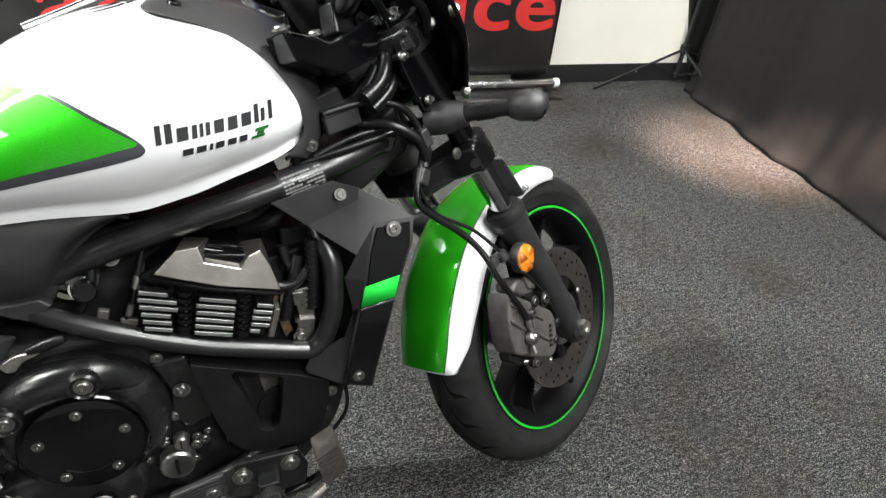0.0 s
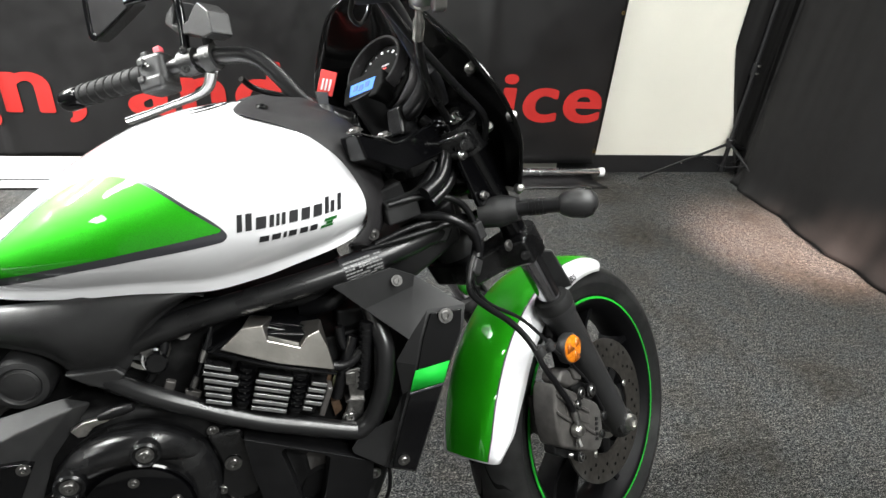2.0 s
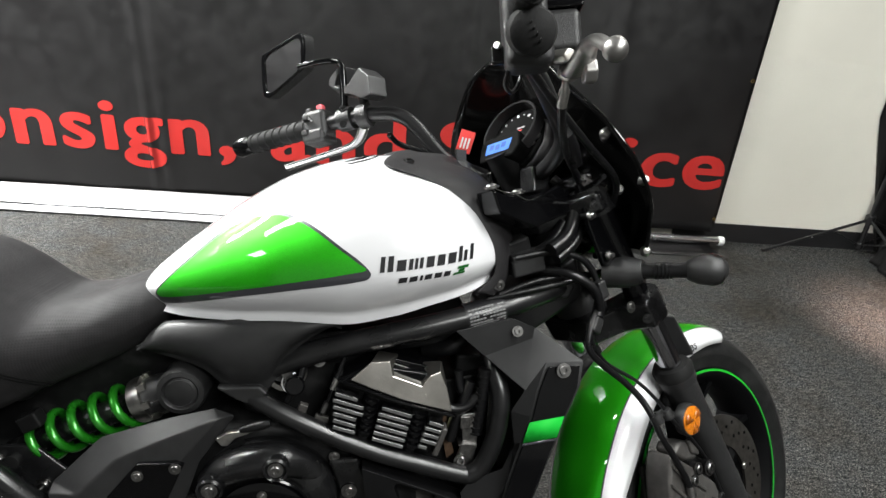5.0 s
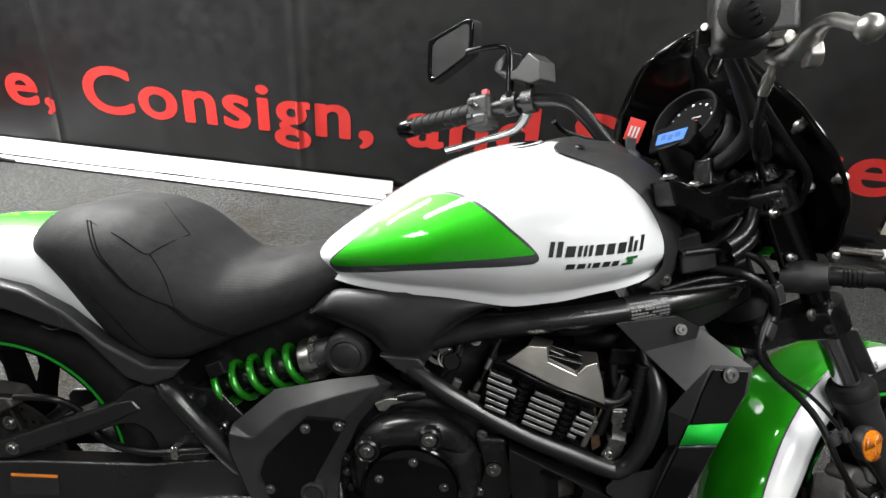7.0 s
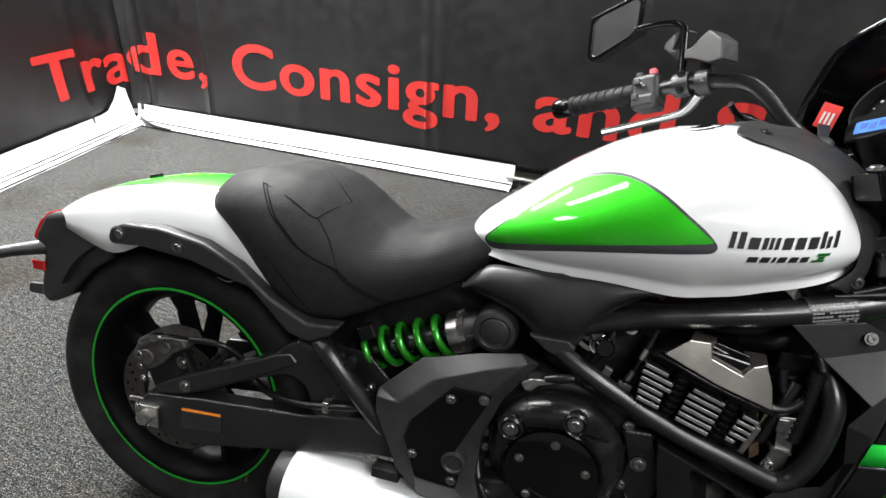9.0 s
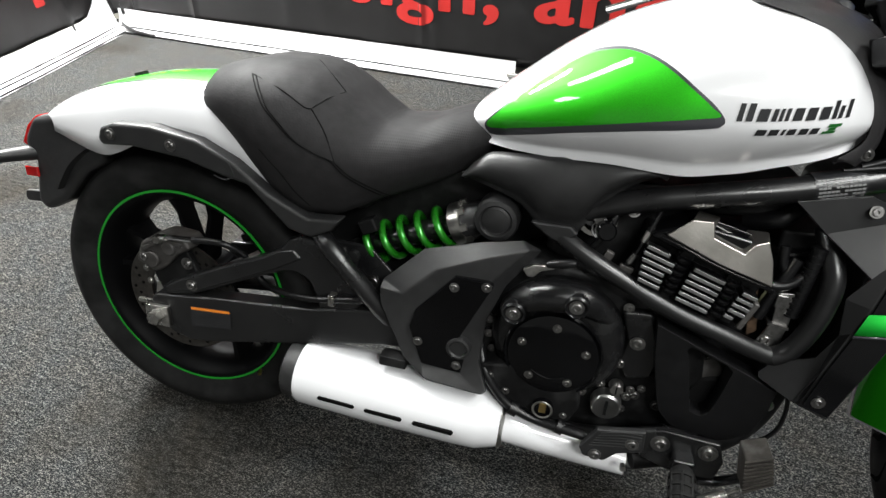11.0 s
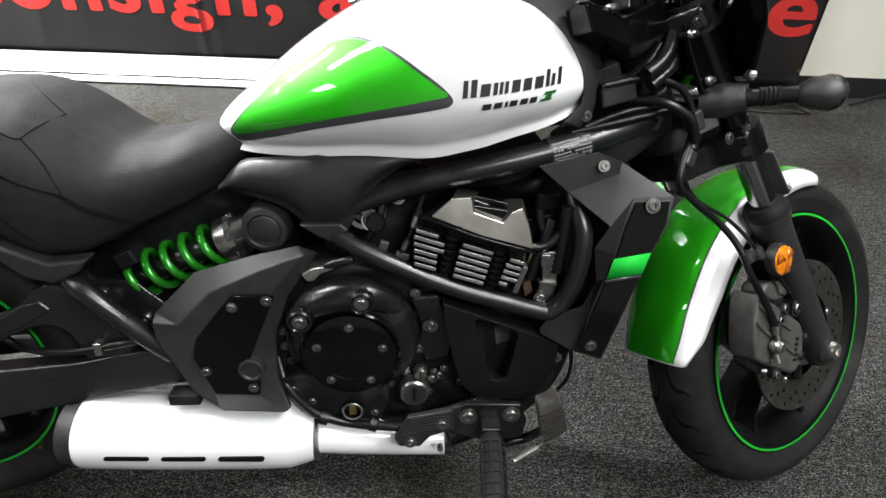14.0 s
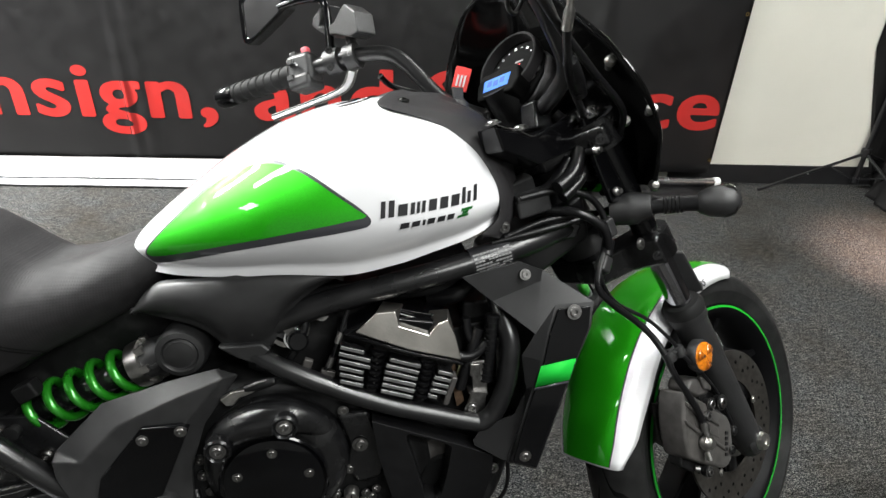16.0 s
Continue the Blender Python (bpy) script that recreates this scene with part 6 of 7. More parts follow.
# -- foot controls --
fc = part_of("foot_controls", "black foot peg bracket with a rubber peg and brake pedal")
part("hanger", plate([(0.900, -0.004), (0.930, 0.006), (1.018, 0.002), (1.030, -0.033), (1.024, -0.070), (0.960, -0.074), (0.905, -0.054)], -0.192, -0.180), ENGINE, fc, bevel=0.003)
guard = part("heel_guard", plate([(0.808, -0.058), (0.831, -0.014), (0.905, 0.001), (0.908, -0.040), (0.868, -0.055), (0.851, -0.076), (0.816, -0.074)], -0.200, -0.188), PLASTIC, fc, "ribbed black heel guard", bevel=0.003)
for i in range(6):
    z = -0.008 - i * 0.006
    part("rib", tube([(0.838 - 0.003 * i, -0.2004, z - 0.010), (0.870, -0.2004, z), (0.900, -0.2004, z + 0.003)], 0.0009, 6, 3), PLASTIC, guard)
bolt((0.835, -0.200, -0.065), fc, 0.0075), bolt((0.888, -0.200, -0.028), fc, 0.0075), bolt((0.931, -0.192, -0.020), fc, 0.0105), bolt((1.003, -0.192, -0.018), fc, 0.0105)
part("frame_rail", tube([(0.62, -0.12, -0.06), (0.78, -0.13, -0.085), (0.92, -0.14, -0.05), (1.05, -0.13, 0.02)], 0.014, 12), FRAME, fc)
part("peg_clevis", block((0.968, -0.202, -0.040), (0.034, 0.03, 0.028)), ENGINE, fc, bevel=0.005)
P0, P1 = Vector((0.968, -0.212, -0.043)), Vector((0.962, -0.325, -0.080))
peg = part("foot_peg", tube([P0, P0.lerp(P1, 0.06), P0.lerp(P1, 0.94), P1], [0.014, 0.018, 0.0185, 0.016], 20, 1, straight=True), RUBBER, fc, "black ribbed rubber foot peg")
for i in range(6):
    c = P0.lerp(P1, 0.14 + 0.145 * i)
    part("peg_ring", lathe([(0.0178, -0.0035), (0.0205, -0.0028), (0.0205, 0.0028), (0.0178, 0.0035)], tuple(c), "y", 20, closed=True, m=turned(tuple((P1 - P0).normalized()))), RUBBER, peg)
for k in range(7):
    a = 2 * math.pi * k / 7
    u, v = Vector((1, 0, 0)), (P1 - P0).normalized().cross(Vector((1, 0, 0)))
    o = (u * math.cos(a) + v * math.sin(a)) * 0.0188
    part("peg_rib", tube([P0.lerp(P1, 0.12) + o, P0.lerp(P1, 0.9) + o], 0.0026, 6, 1, straight=True), RUBBER, peg)
part("pedal_arm", tube([(0.99, -0.185, -0.085), (1.03, -0.190, -0.072), (1.055, -0.205, -0.040)], 0.010, 10, flat=0.6), ENGINE, fc)
ped = part("brake_pedal", plate([(1.036, 0.028), (1.070, 0.045), (1.084, -0.006), (1.048, -0.036)], -0.245, -0.200), PADRUBBER, fc, "worn grooved rubber brake pedal pad", bevel=0.004)
for i in range(9):
    f = (i + 0.5) / 9
    a, b = Vector((1.036, -0.2458, 0.028)).lerp(Vector((1.048, -0.2458, -0.036)), f), Vector((1.070, -0.2458, 0.045)).lerp(Vector((1.084, -0.2458, -0.006)), f)
    part("pad_rib", tube([a, b], 0.0018, 6, 1, straight=True), PADRUBBER, ped)
coil = [Vector((1.018, -0.172, -0.140)).lerp(Vector((1.058, -0.172, -0.110)), i / 140) + Vector((-0.6, 0, 0.8)) * 0.0062 * math.cos(i * 2 * math.pi / 10) + Vector((0, 1, 0)) * 0.0062 * math.sin(i * 2 * math.pi / 10) for i in range(141)]
part("return_spring", tube(coil, 0.0013, 6, straight=True), STEEL, fc, "steel coil return spring")
part("spring_hook", tube([(1.058, -0.172, -0.110), (1.066, -0.172, -0.100), (1.072, -0.174, -0.092), (1.066, -0.176, -0.086)], 0.002, 6), STEEL, fc)
part("switch_wire", tube([(0.615, -0.13, 0.06), (0.632, -0.158, 0.025), (0.668, -0.166, -0.020), (0.70, -0.166, -0.040), (0.74, -0.166, -0.052), (0.80, -0.175, -0.052), (0.84, -0.175, -0.058)], 0.008, 10), CABLE, fc, "black brake hose with clips")
for x, z in ((0.690, -0.036), (0.772, -0.053)):
    part("hose_clip", lathe([(0.008, -0.007), (0.0125, -0.007), (0.0125, 0.007), (0.008, 0.007)], (x, -0.167, z), "x", 16, closed=True, m=spin(0, 20, 0)), CABLE, fc)
part("stop_bolt", cyl((0.885, -0.185, -0.088), (0, -1, 0), 0.005, 0.01, 10), STEEL, fc)
part("side_stand", tube([(0.86, 0.13, -0.06), (0.83, 0.20, -0.17), (0.80, 0.245, -0.262)], 0.012, 12), FRAME, bike, "black side stand resting on the carpet")
part("cable_bundle", tube([(0.40, -0.13, -0.02), (0.50, -0.135, -0.01), (0.56, -0.13, 0.01)], 0.006, 8), CABLE, bike)
part("cable_bundle", tube([(0.30, -0.14, -0.03), (0.42, -0.145, -0.035), (0.52, -0.14, -0.015), (0.60, -0.13, 0.03)], 0.004, 8), CABLE, bike)

# -- front end: built straight ahead, then turned with the bars --
fk = part_of("front_fork", "black telescopic fork with bare hard-chromed tubes")
TURN_UP = Vector((0, 0, 1)).rotation_difference(AXIS).to_matrix()
for s in (-1, 1):
    y = 0.105 * s
    part("stanchion", tube([up_fork(0.28, y), up_fork(0.48, y)], 0.0205, 24, 1, straight=True), DARKCHROME, fk, "hard-chromed fork tube", m=ST)
    part("upper_tube", tube([up_fork(0.47, y), up_fork(0.708, y)], 0.021, 20, 1, straight=True), GLOSS, fk, "black upper fork cover", m=ST)
    leg = part("fork_leg", tube([up_fork(-0.03, y * 0.98), up_fork(0.02, y), up_fork(0.10, y), up_fork(0.285, y), up_fork(0.300, y), up_fork(0.322, y)], [0.022, 0.028, 0.029, 0.030, 0.034, 0.034], 24, 3), PLASTIC, fk, "satin black lower fork leg", m=ST)
    part("dust_seal", lathe([(0.021, 0), (0.035, 0), (0.036, 0.010), (0.030, 0.020), (0.021, 0.022)], tuple(up_fork(0.315, y)), "z", 28, closed=True, m=TURN_UP), RUBBER, leg, m=ST)
    part("fork_guard", plate([(-0.030, 0.0), (0.024, 0.0), (0.020, 0.085), (-0.005, 0.098), (-0.022, 0.085)], -0.004, 0.004), PLASTIC, leg, m=ST @ Matrix.Translation(up_fork(0.318, y * 0.93, 0.040)) @ Matrix.Rotation(-RAKE, 4, "Y") @ Matrix.Rotation(radians(60 * s), 4, "Z"), bevel=0.003)
    part("axle_lug", lathe([(0.0, -0.024), (0.020, -0.024), (0.026, -0.018), (0.028, 0.024), (0.0, 0.024)], tuple(FRONT + Vector((-0.010, y, -0.012))), "y", 28), PLASTIC, leg, m=ST)
    part("fork_cap", lathe([(0.0, 0.014), (0.014, 0.014), (0.016, 0.010), (0.022, 0.006), (0.024, 0.0), (0.0, 0.0)], tuple(up_fork(0.702, y)), "z", 24, m=TURN_UP), CHROME, fk, "polished fork cap", m=ST)
part("axle_bolt", lathe([(0.0, -0.137), (0.008, -0.137), (0.009, -0.141), (0.015, -0.139), (0.017, -0.130), (0.0, -0.128)], tuple(FRONT + Vector((-0.010, 0, -0.012))), "y", 24), STEEL, fk, "hollow steel axle bolt", m=ST)
for s0, s1, nm in ((0.434, 0.484, "lower_clamp"), (0.655, 0.690, "upper_clamp")):
    body = [(-0.14, -0.028), (-0.128, 0.030), (-0.085, 0.034), (-0.045, -0.02), (0.045, -0.02), (0.085, 0.034), (0.128, 0.030), (0.14, -0.028), (0.085, -0.045), (0.05, -0.085), (-0.05, -0.085), (-0.085, -0.045)]
    bm = bmesh.new()
    r0, r1 = ([bm.verts.new(up_fork(s, y, a)) for y, a in body] for s in (s0, s1))
    bm.faces.new(r0[::-1]), bm.faces.new(r1)
    skin(bm, [r0, r1], True)
    cl = part(nm, bm, ENGINE, fk, "satin black fork clamp", m=ST, bevel=0.007, seg=3)
    for s in (-1, 1):
        part("clamp_ring", lathe([(0.0205, -0.026), (0.033, -0.024), (0.034, 0.024), (0.0205, 0.026)], tuple(up_fork((s0 + s1) / 2, 0.105 * s)), "z", 28, closed=True, m=TURN_UP), ENGINE, cl, m=ST)
        bolt(tuple(up_fork((s0 + s1) / 2, 0.134 * s, -0.034)), cl, 0.0055, d=(-0.5, 0.7 * s, -0.2), m=ST, mat=ENGINE)
bolt((1.256, -0.132, 0.388), fk, 0.0065, m=ST, mat=BOLT)

# reflector on the right fork leg
ref = part_of("side_reflector", "round amber reflector in a black holder", None)
RC = Vector((1.384, -0.138, 0.187))
part("reflector_holder", lathe([(0.0, -0.004), (0.026, -0.004), (0.028, 0.002), (0.027, 0.012), (0.0, 0.012)], tuple(RC), "y", 32), PLASTIC, ref, m=ST)
part("reflector_lens", lathe([(0.0, -0.009), (0.018, -0.008), (0.024, -0.005), (0.0245, 0.0), (0.0, 0.0)], tuple(RC), "y", 32), ORANGE, ref, "amber prismatic lens", m=ST)
for k in range(3):
    wedge = [RC + Vector((0.0225 * q * math.cos(radians(120 * k + 45 + a)), -0.0088, 0.0225 * q * math.sin(radians(120 * k + 45 + a)))) for a, q in ((-24, 0.12), (-24, 1.0), (0, 1.0), (24, 1.0), (24, 0.12))]
    part("lens_facet", facets([tuple(q) for q in wedge], [(0, 1, 2, 3, 4)]), AMBER_DARK, ref, "darker amber facet", m=ST, solid=0.0012)
part("reflector_stay", tube([RC + Vector((0.0, 0.010, 0)), RC + Vector((0.045, 0.030, 0.0))], 0.008, 10, 1, straight=True), PLASTIC, ref, m=ST)

# front brake
fb = part_of("front_caliper", "dusty grey two-piston front brake caliper")
part("caliper_body", plate([(1.334, 0.138), (1.384, 0.108), (1.436, 0.076), (1.452, 0.064), (1.460, 0.046), (1.459, 0.012), (1.454, -0.008), (1.439, -0.020), (1.426, -0.020), (1.376, 0.002), (1.328, 0.026), (1.321, 0.060), (1.321, 0.101), (1.327, 0.125)], -0.137, -0.085), CALIPER, fb, m=ST, bevel=0.007, seg=3)
part("caliper_inner", plate([(1.350, 0.100), (1.41, 0.085), (1.435, 0.028), (1.41, -0.01), (1.355, 0.03)], -0.060, -0.040), CALIPER, fb, m=ST, bevel=0.005)
part("piston_cover", plate([(1.351, 0.132), (1.361, 0.147), (1.373, 0.150), (1.400, 0.144), (1.418, 0.128), (1.418, 0.111), (1.381, 0.114)], -0.127, -0.085), CALIPER, fb, m=ST, bevel=0.008, seg=3)
part("cover_step", plate([(1.384, 0.150), (1.400, 0.151), (1.417, 0.136), (1.415, 0.118), (1.394, 0.126)], -0.132, -0.122), CALIPER, fb, m=ST, bevel=0.004)
for rib in (((1.328, 0.120), (1.349, 0.102), (1.367, 0.094), (1.416, 0.062)), ((1.323, 0.091), (1.349, 0.070), (1.387, 0.047), (1.427, 0.016))):
    part("caliper_lip", plate([(x, z + 0.004) for x, z in rib] + [(x, z - 0.004) for x, z in rib[::-1]], -0.1412, -0.134), CALIPER, fb, m=ST, bevel=0.0025)
part("pad_slot", plate([(1.348, 0.095), (1.367, 0.087), (1.415, 0.056), (1.417, 0.036), (1.387, 0.053), (1.350, 0.076)], -0.1382, -0.134), CALIPER, fb, m=ST, bevel=0.002)
for k in range(5):
    part("maker_mark", plate([(1.4350 - 0.0014 * k, 0.044 - 0.009 * k), (1.4430 - 0.0014 * k, 0.042 - 0.009 * k), (1.4420 - 0.0014 * k, 0.0365 - 0.009 * k), (1.4340 - 0.0014 * k, 0.0385 - 0.009 * k)], -0.1385, -0.1365), DARK, fb, "dark plain bar", m=ST)
for x, z, r in ((1.431, 0.096, 0.0095), (1.385, 0.084, 0.0075), (1.462, 0.038, 0.0060), (1.450, 0.007, 0.0060), (1.376, -0.008, 0.0070), (1.398, 0.101, 0.0080)):
    bolt((x, -0.138, z), fb, r, m=ST)
    part("bolt_boss", cyl((x, -0.128, z), (0, -1, 0), r * 1.25, 0.014, 18, soft=0.002), DARK, fb, m=ST)
part("slide_pin", tube([(1.366, -0.118, -0.004), (1.380, -0.130, -0.009)], 0.0055, 12, 1, straight=True), BOLT, fb, m=ST)
part("torque_bracket", plate([(1.332, 0.030), (1.376, 0.006), (1.404, -0.008), (1.398, -0.024), (1.362, -0.010), (1.330, 0.010)], -0.118, -0.092), DARK, fb, m=ST, bevel=0.004)
part("bracket_arm", plate([(1.395, 0.112), (1.420, 0.116), (1.446, 0.102), (1.462, 0.060), (1.490, 0.020), (1.470, 0.010), (1.440, 0.060), (1.405, 0.085)], -0.120, -0.100), DARK, fb, m=ST, bevel=0.004)
part("banjo", lathe([(0.0, -0.020), (0.0065, -0.020), (0.0095, -0.016), (0.0095, 0.0), (0.0, 0.0)], (1.364, -0.138, 0.047), "y", 12), STEEL, fb, "steel banjo bolt", m=ST)
part("banjo_eye", lathe([(0.006, -0.012), (0.0125, -0.012), (0.0125, -0.004), (0.006, -0.004)], (1.364, -0.138, 0.047), "y", 20, closed=True), STEEL, fb, m=ST)
part("bleed_nipple", cyl((1.362, -0.146, 0.032), (0, -0.3, -1), 0.0040, 0.014, 8), STEEL, fb, m=ST)
part("hose_end", tube([(1.364, -0.148, 0.056), (1.364, -0.147, 0.064), (1.3635, -0.146, 0.066), (1.362, -0.145, 0.082)], [0.0050, 0.0050, 0.0074, 0.0074], 12, 1, straight=True), BOLT, fb, "crimped steel hose end", m=ST)
part("brake_hose", tube([(1.362, -0.145, 0.078), (1.350, -0.144, 0.103), (1.325, -0.142, 0.141), (1.302, -0.138, 0.177), (1.294, -0.132, 0.205), (1.282, -0.120, 0.236), (1.258, -0.108, 0.266), (1.222, -0.10, 0.295), (1.195, -0.095, 0.325), (1.202, -0.095, 0.36), (1.225, -0.095, 0.40), (1.222, -0.095, 0.435), (1.195, -0.092, 0.468), (1.145, -0.075, 0.482), (1.09, -0.05, 0.475)], 0.0054, 12, 7), CABLE, fb, "black rubber brake hose", m=ST)
part("sensor_wire", tube([(1.50, -0.115, 0.03), (1.44, -0.128, 0.105), (1.385, -0.134, 0.158), (1.345, -0.132, 0.192), (1.325, -0.124, 0.222), (1.29, -0.108, 0.262), (1.235, -0.09, 0.300), (1.212, -0.088, 0.345), (1.24, -0.088, 0.40), (1.236, -0.085, 0.44)], 0.0032, 10, 7), CABLE, fb, "thin black sensor wire", m=ST)
for x, y, z in ((1.300, -0.134, 0.203), (1.334, -0.129, 0.204)):
    part("hose_guide", lathe([(0.004, -0.009), (0.0100, -0.008), (0.0105, 0.0), (0.0100, 0.008), (0.004, 0.009)], (x, y, z), "y", 16, closed=True, m=turned((0.35, -0.2, -0.9))), PLASTIC, fb, m=ST)
part("guide_stay", tube([(1.298, -0.130, 0.204), (1.334, -0.126, 0.204), (1.372, -0.118, 0.196)], 0.0060, 10, 4, flat=0.6), PLASTIC, fb, m=ST)
part("hose_guide", block((1.224, -0.096, 0.418), (0.018, 0.026, 0.030), None, spin(0, -20, 0)), PLASTIC, fb, m=ST, bevel=0.004)
part("hose_guide", block((1.212, -0.094, 0.362), (0.020, 0.020, 0.028), None, spin(0, 30, 0)), PLASTIC, fb, m=ST, bevel=0.005)
part("hose_sleeve", tube([(1.218, -0.095, 0.375), (1.228, -0.095, 0.398)], 0.010, 12, 1, straight=True), CABLE, fb, m=ST)

# front fender
FA = [74, 80, 95, 112, 130, 150, 168, 177]
F_R = [0.318, 0.326, 0.331, 0.335, 0.340, 0.346, 0.350, 0.347]
F_S = [0.306, 0.290, 0.288, 0.287, 0.287, 0.286, 0.300, 0.330]
F_W = [0.045, 0.064, 0.074, 0.078, 0.080, 0.080, 0.076, 0.066]

F_CREST = np.polyfit([(q - 125) / 50 for q in FA], F_R, 3)


def ff(th, a, out=0.0):
    rs, w = (ease(th, FA, q) for q in (F_S, F_W))
    rc = float(np.polyval(F_CREST, (th - 125) / 50))
    t = a * math.pi / 2
    y = math.copysign(abs(math.sin(t)) ** 0.78, t) * w
    r = rs + (rc - rs) * max(0, math.cos(t)) ** 0.58 + out * math.cos(t)
    return Vector((FRONT.x + r * math.cos(radians(th)), y + out * math.sin(t), r * math.sin(radians(th))))


bm = bmesh.new()
rings = [[bm.verts.new(ff(74 + 103 * i / 48, (k - 14) / 14)) for k in range(29)] for i in range(49)]
skin(bm, rings, False)
ffd = part("front_fender", bm, WHITE, bike, "glossy white front fender with a wide green centre band", angle=70, solid=0.0035, m=ST)


def ff_band(a0, a1, mat, name, out, label=""):
    bm = bmesh.new()
    skin(bm, [[bm.verts.new(ff(75.5 + 101 * i / 48, a0 + (a1 - a0) * k / 12, out)) for k in range(13)] for i in range(49)], False)
    return part(name, bm, mat, ffd, label, angle=80, m=ST)


ff_band(-0.47, 0.47, GREEN, "green_band", 0.0009, "metallic green centre band")
ff_band(-0.50, -0.47, GREYLINE, "grey_line", 0.0011, "thin grey pinstripe")
ff_band(0.47, 0.50, GREYLINE, "grey_line", 0.0011, "thin grey pinstripe")
words("ABS", ff, 108.5, 101.5, -0.985, 0.13, ffd, 0.0012, DARKLOGO, "small dark letter", ST)
for s in (-1, 1):
    part("fender_stay", plate([(1.40, 0.285), (1.455, 0.275), (1.47, 0.20), (1.43, 0.16), (1.395, 0.20)], *sorted((s * 0.074, s * 0.092))), PLASTIC, ffd, m=ST, bevel=0.005)

# indicators
for s in (-1, 1):
    sg = part_of("indicator", "black stalk indicator with a smoked lens")
    base = Vector((1.262, 0.122 * s, 0.444))
    part("indicator_mount", tube([base + Vector((-0.02, -0.03 * s, 0.0)), base, base + Vector((0.012, 0.026 * s, 0))], [0.024, 0.026, 0.018], 16, 4), PLASTIC, sg, m=ST)
    p0, p1 = base + Vector((0.010, 0.024 * s, 0)), Vector((1.313, 0.198 * s, 0.442))
    part("indicator_stalk", tube([p0, p0.lerp(p1, 0.5), p1], [0.013, 0.0115, 0.013], 14, 4), CABLE, sg, m=ST)
    for k in range(5):
        c = p0.lerp(p1, 0.30 + 0.085 * k)
        part("stalk_ring", lathe([(0.0115, -0.002), (0.0140, -0.002), (0.0140, 0.002), (0.0115, 0.002)], tuple(c), "y", 16, closed=True, m=turned(tuple((p1 - p0).normalized()))), CABLE, sg, m=ST)
    d = (p1 - p0).normalized()
    part("indicator_body", lathe([(0.008, 0.0), (0.016, -0.006), (0.0225, -0.020), (0.0245, -0.036), (0.021, -0.052), (0.012, -0.062), (0.001, -0.065)], tuple(p1 - d * 0.004), "y", 28, m=turned(tuple(d))), PLASTIC, sg, m=ST, label="rounded matte black housing")
    part("indicator_lens", lathe([(0.0246, -0.031), (0.0260, -0.038), (0.0235, -0.050), (0.0210, -0.053), (0.0230, -0.038)], tuple(p1 - d * 0.004 + Vector((0.006, 0, 0))), "y", 28, closed=True, m=turned(tuple(d))), CLEAR, sg, "clear rim of the lens", m=ST)

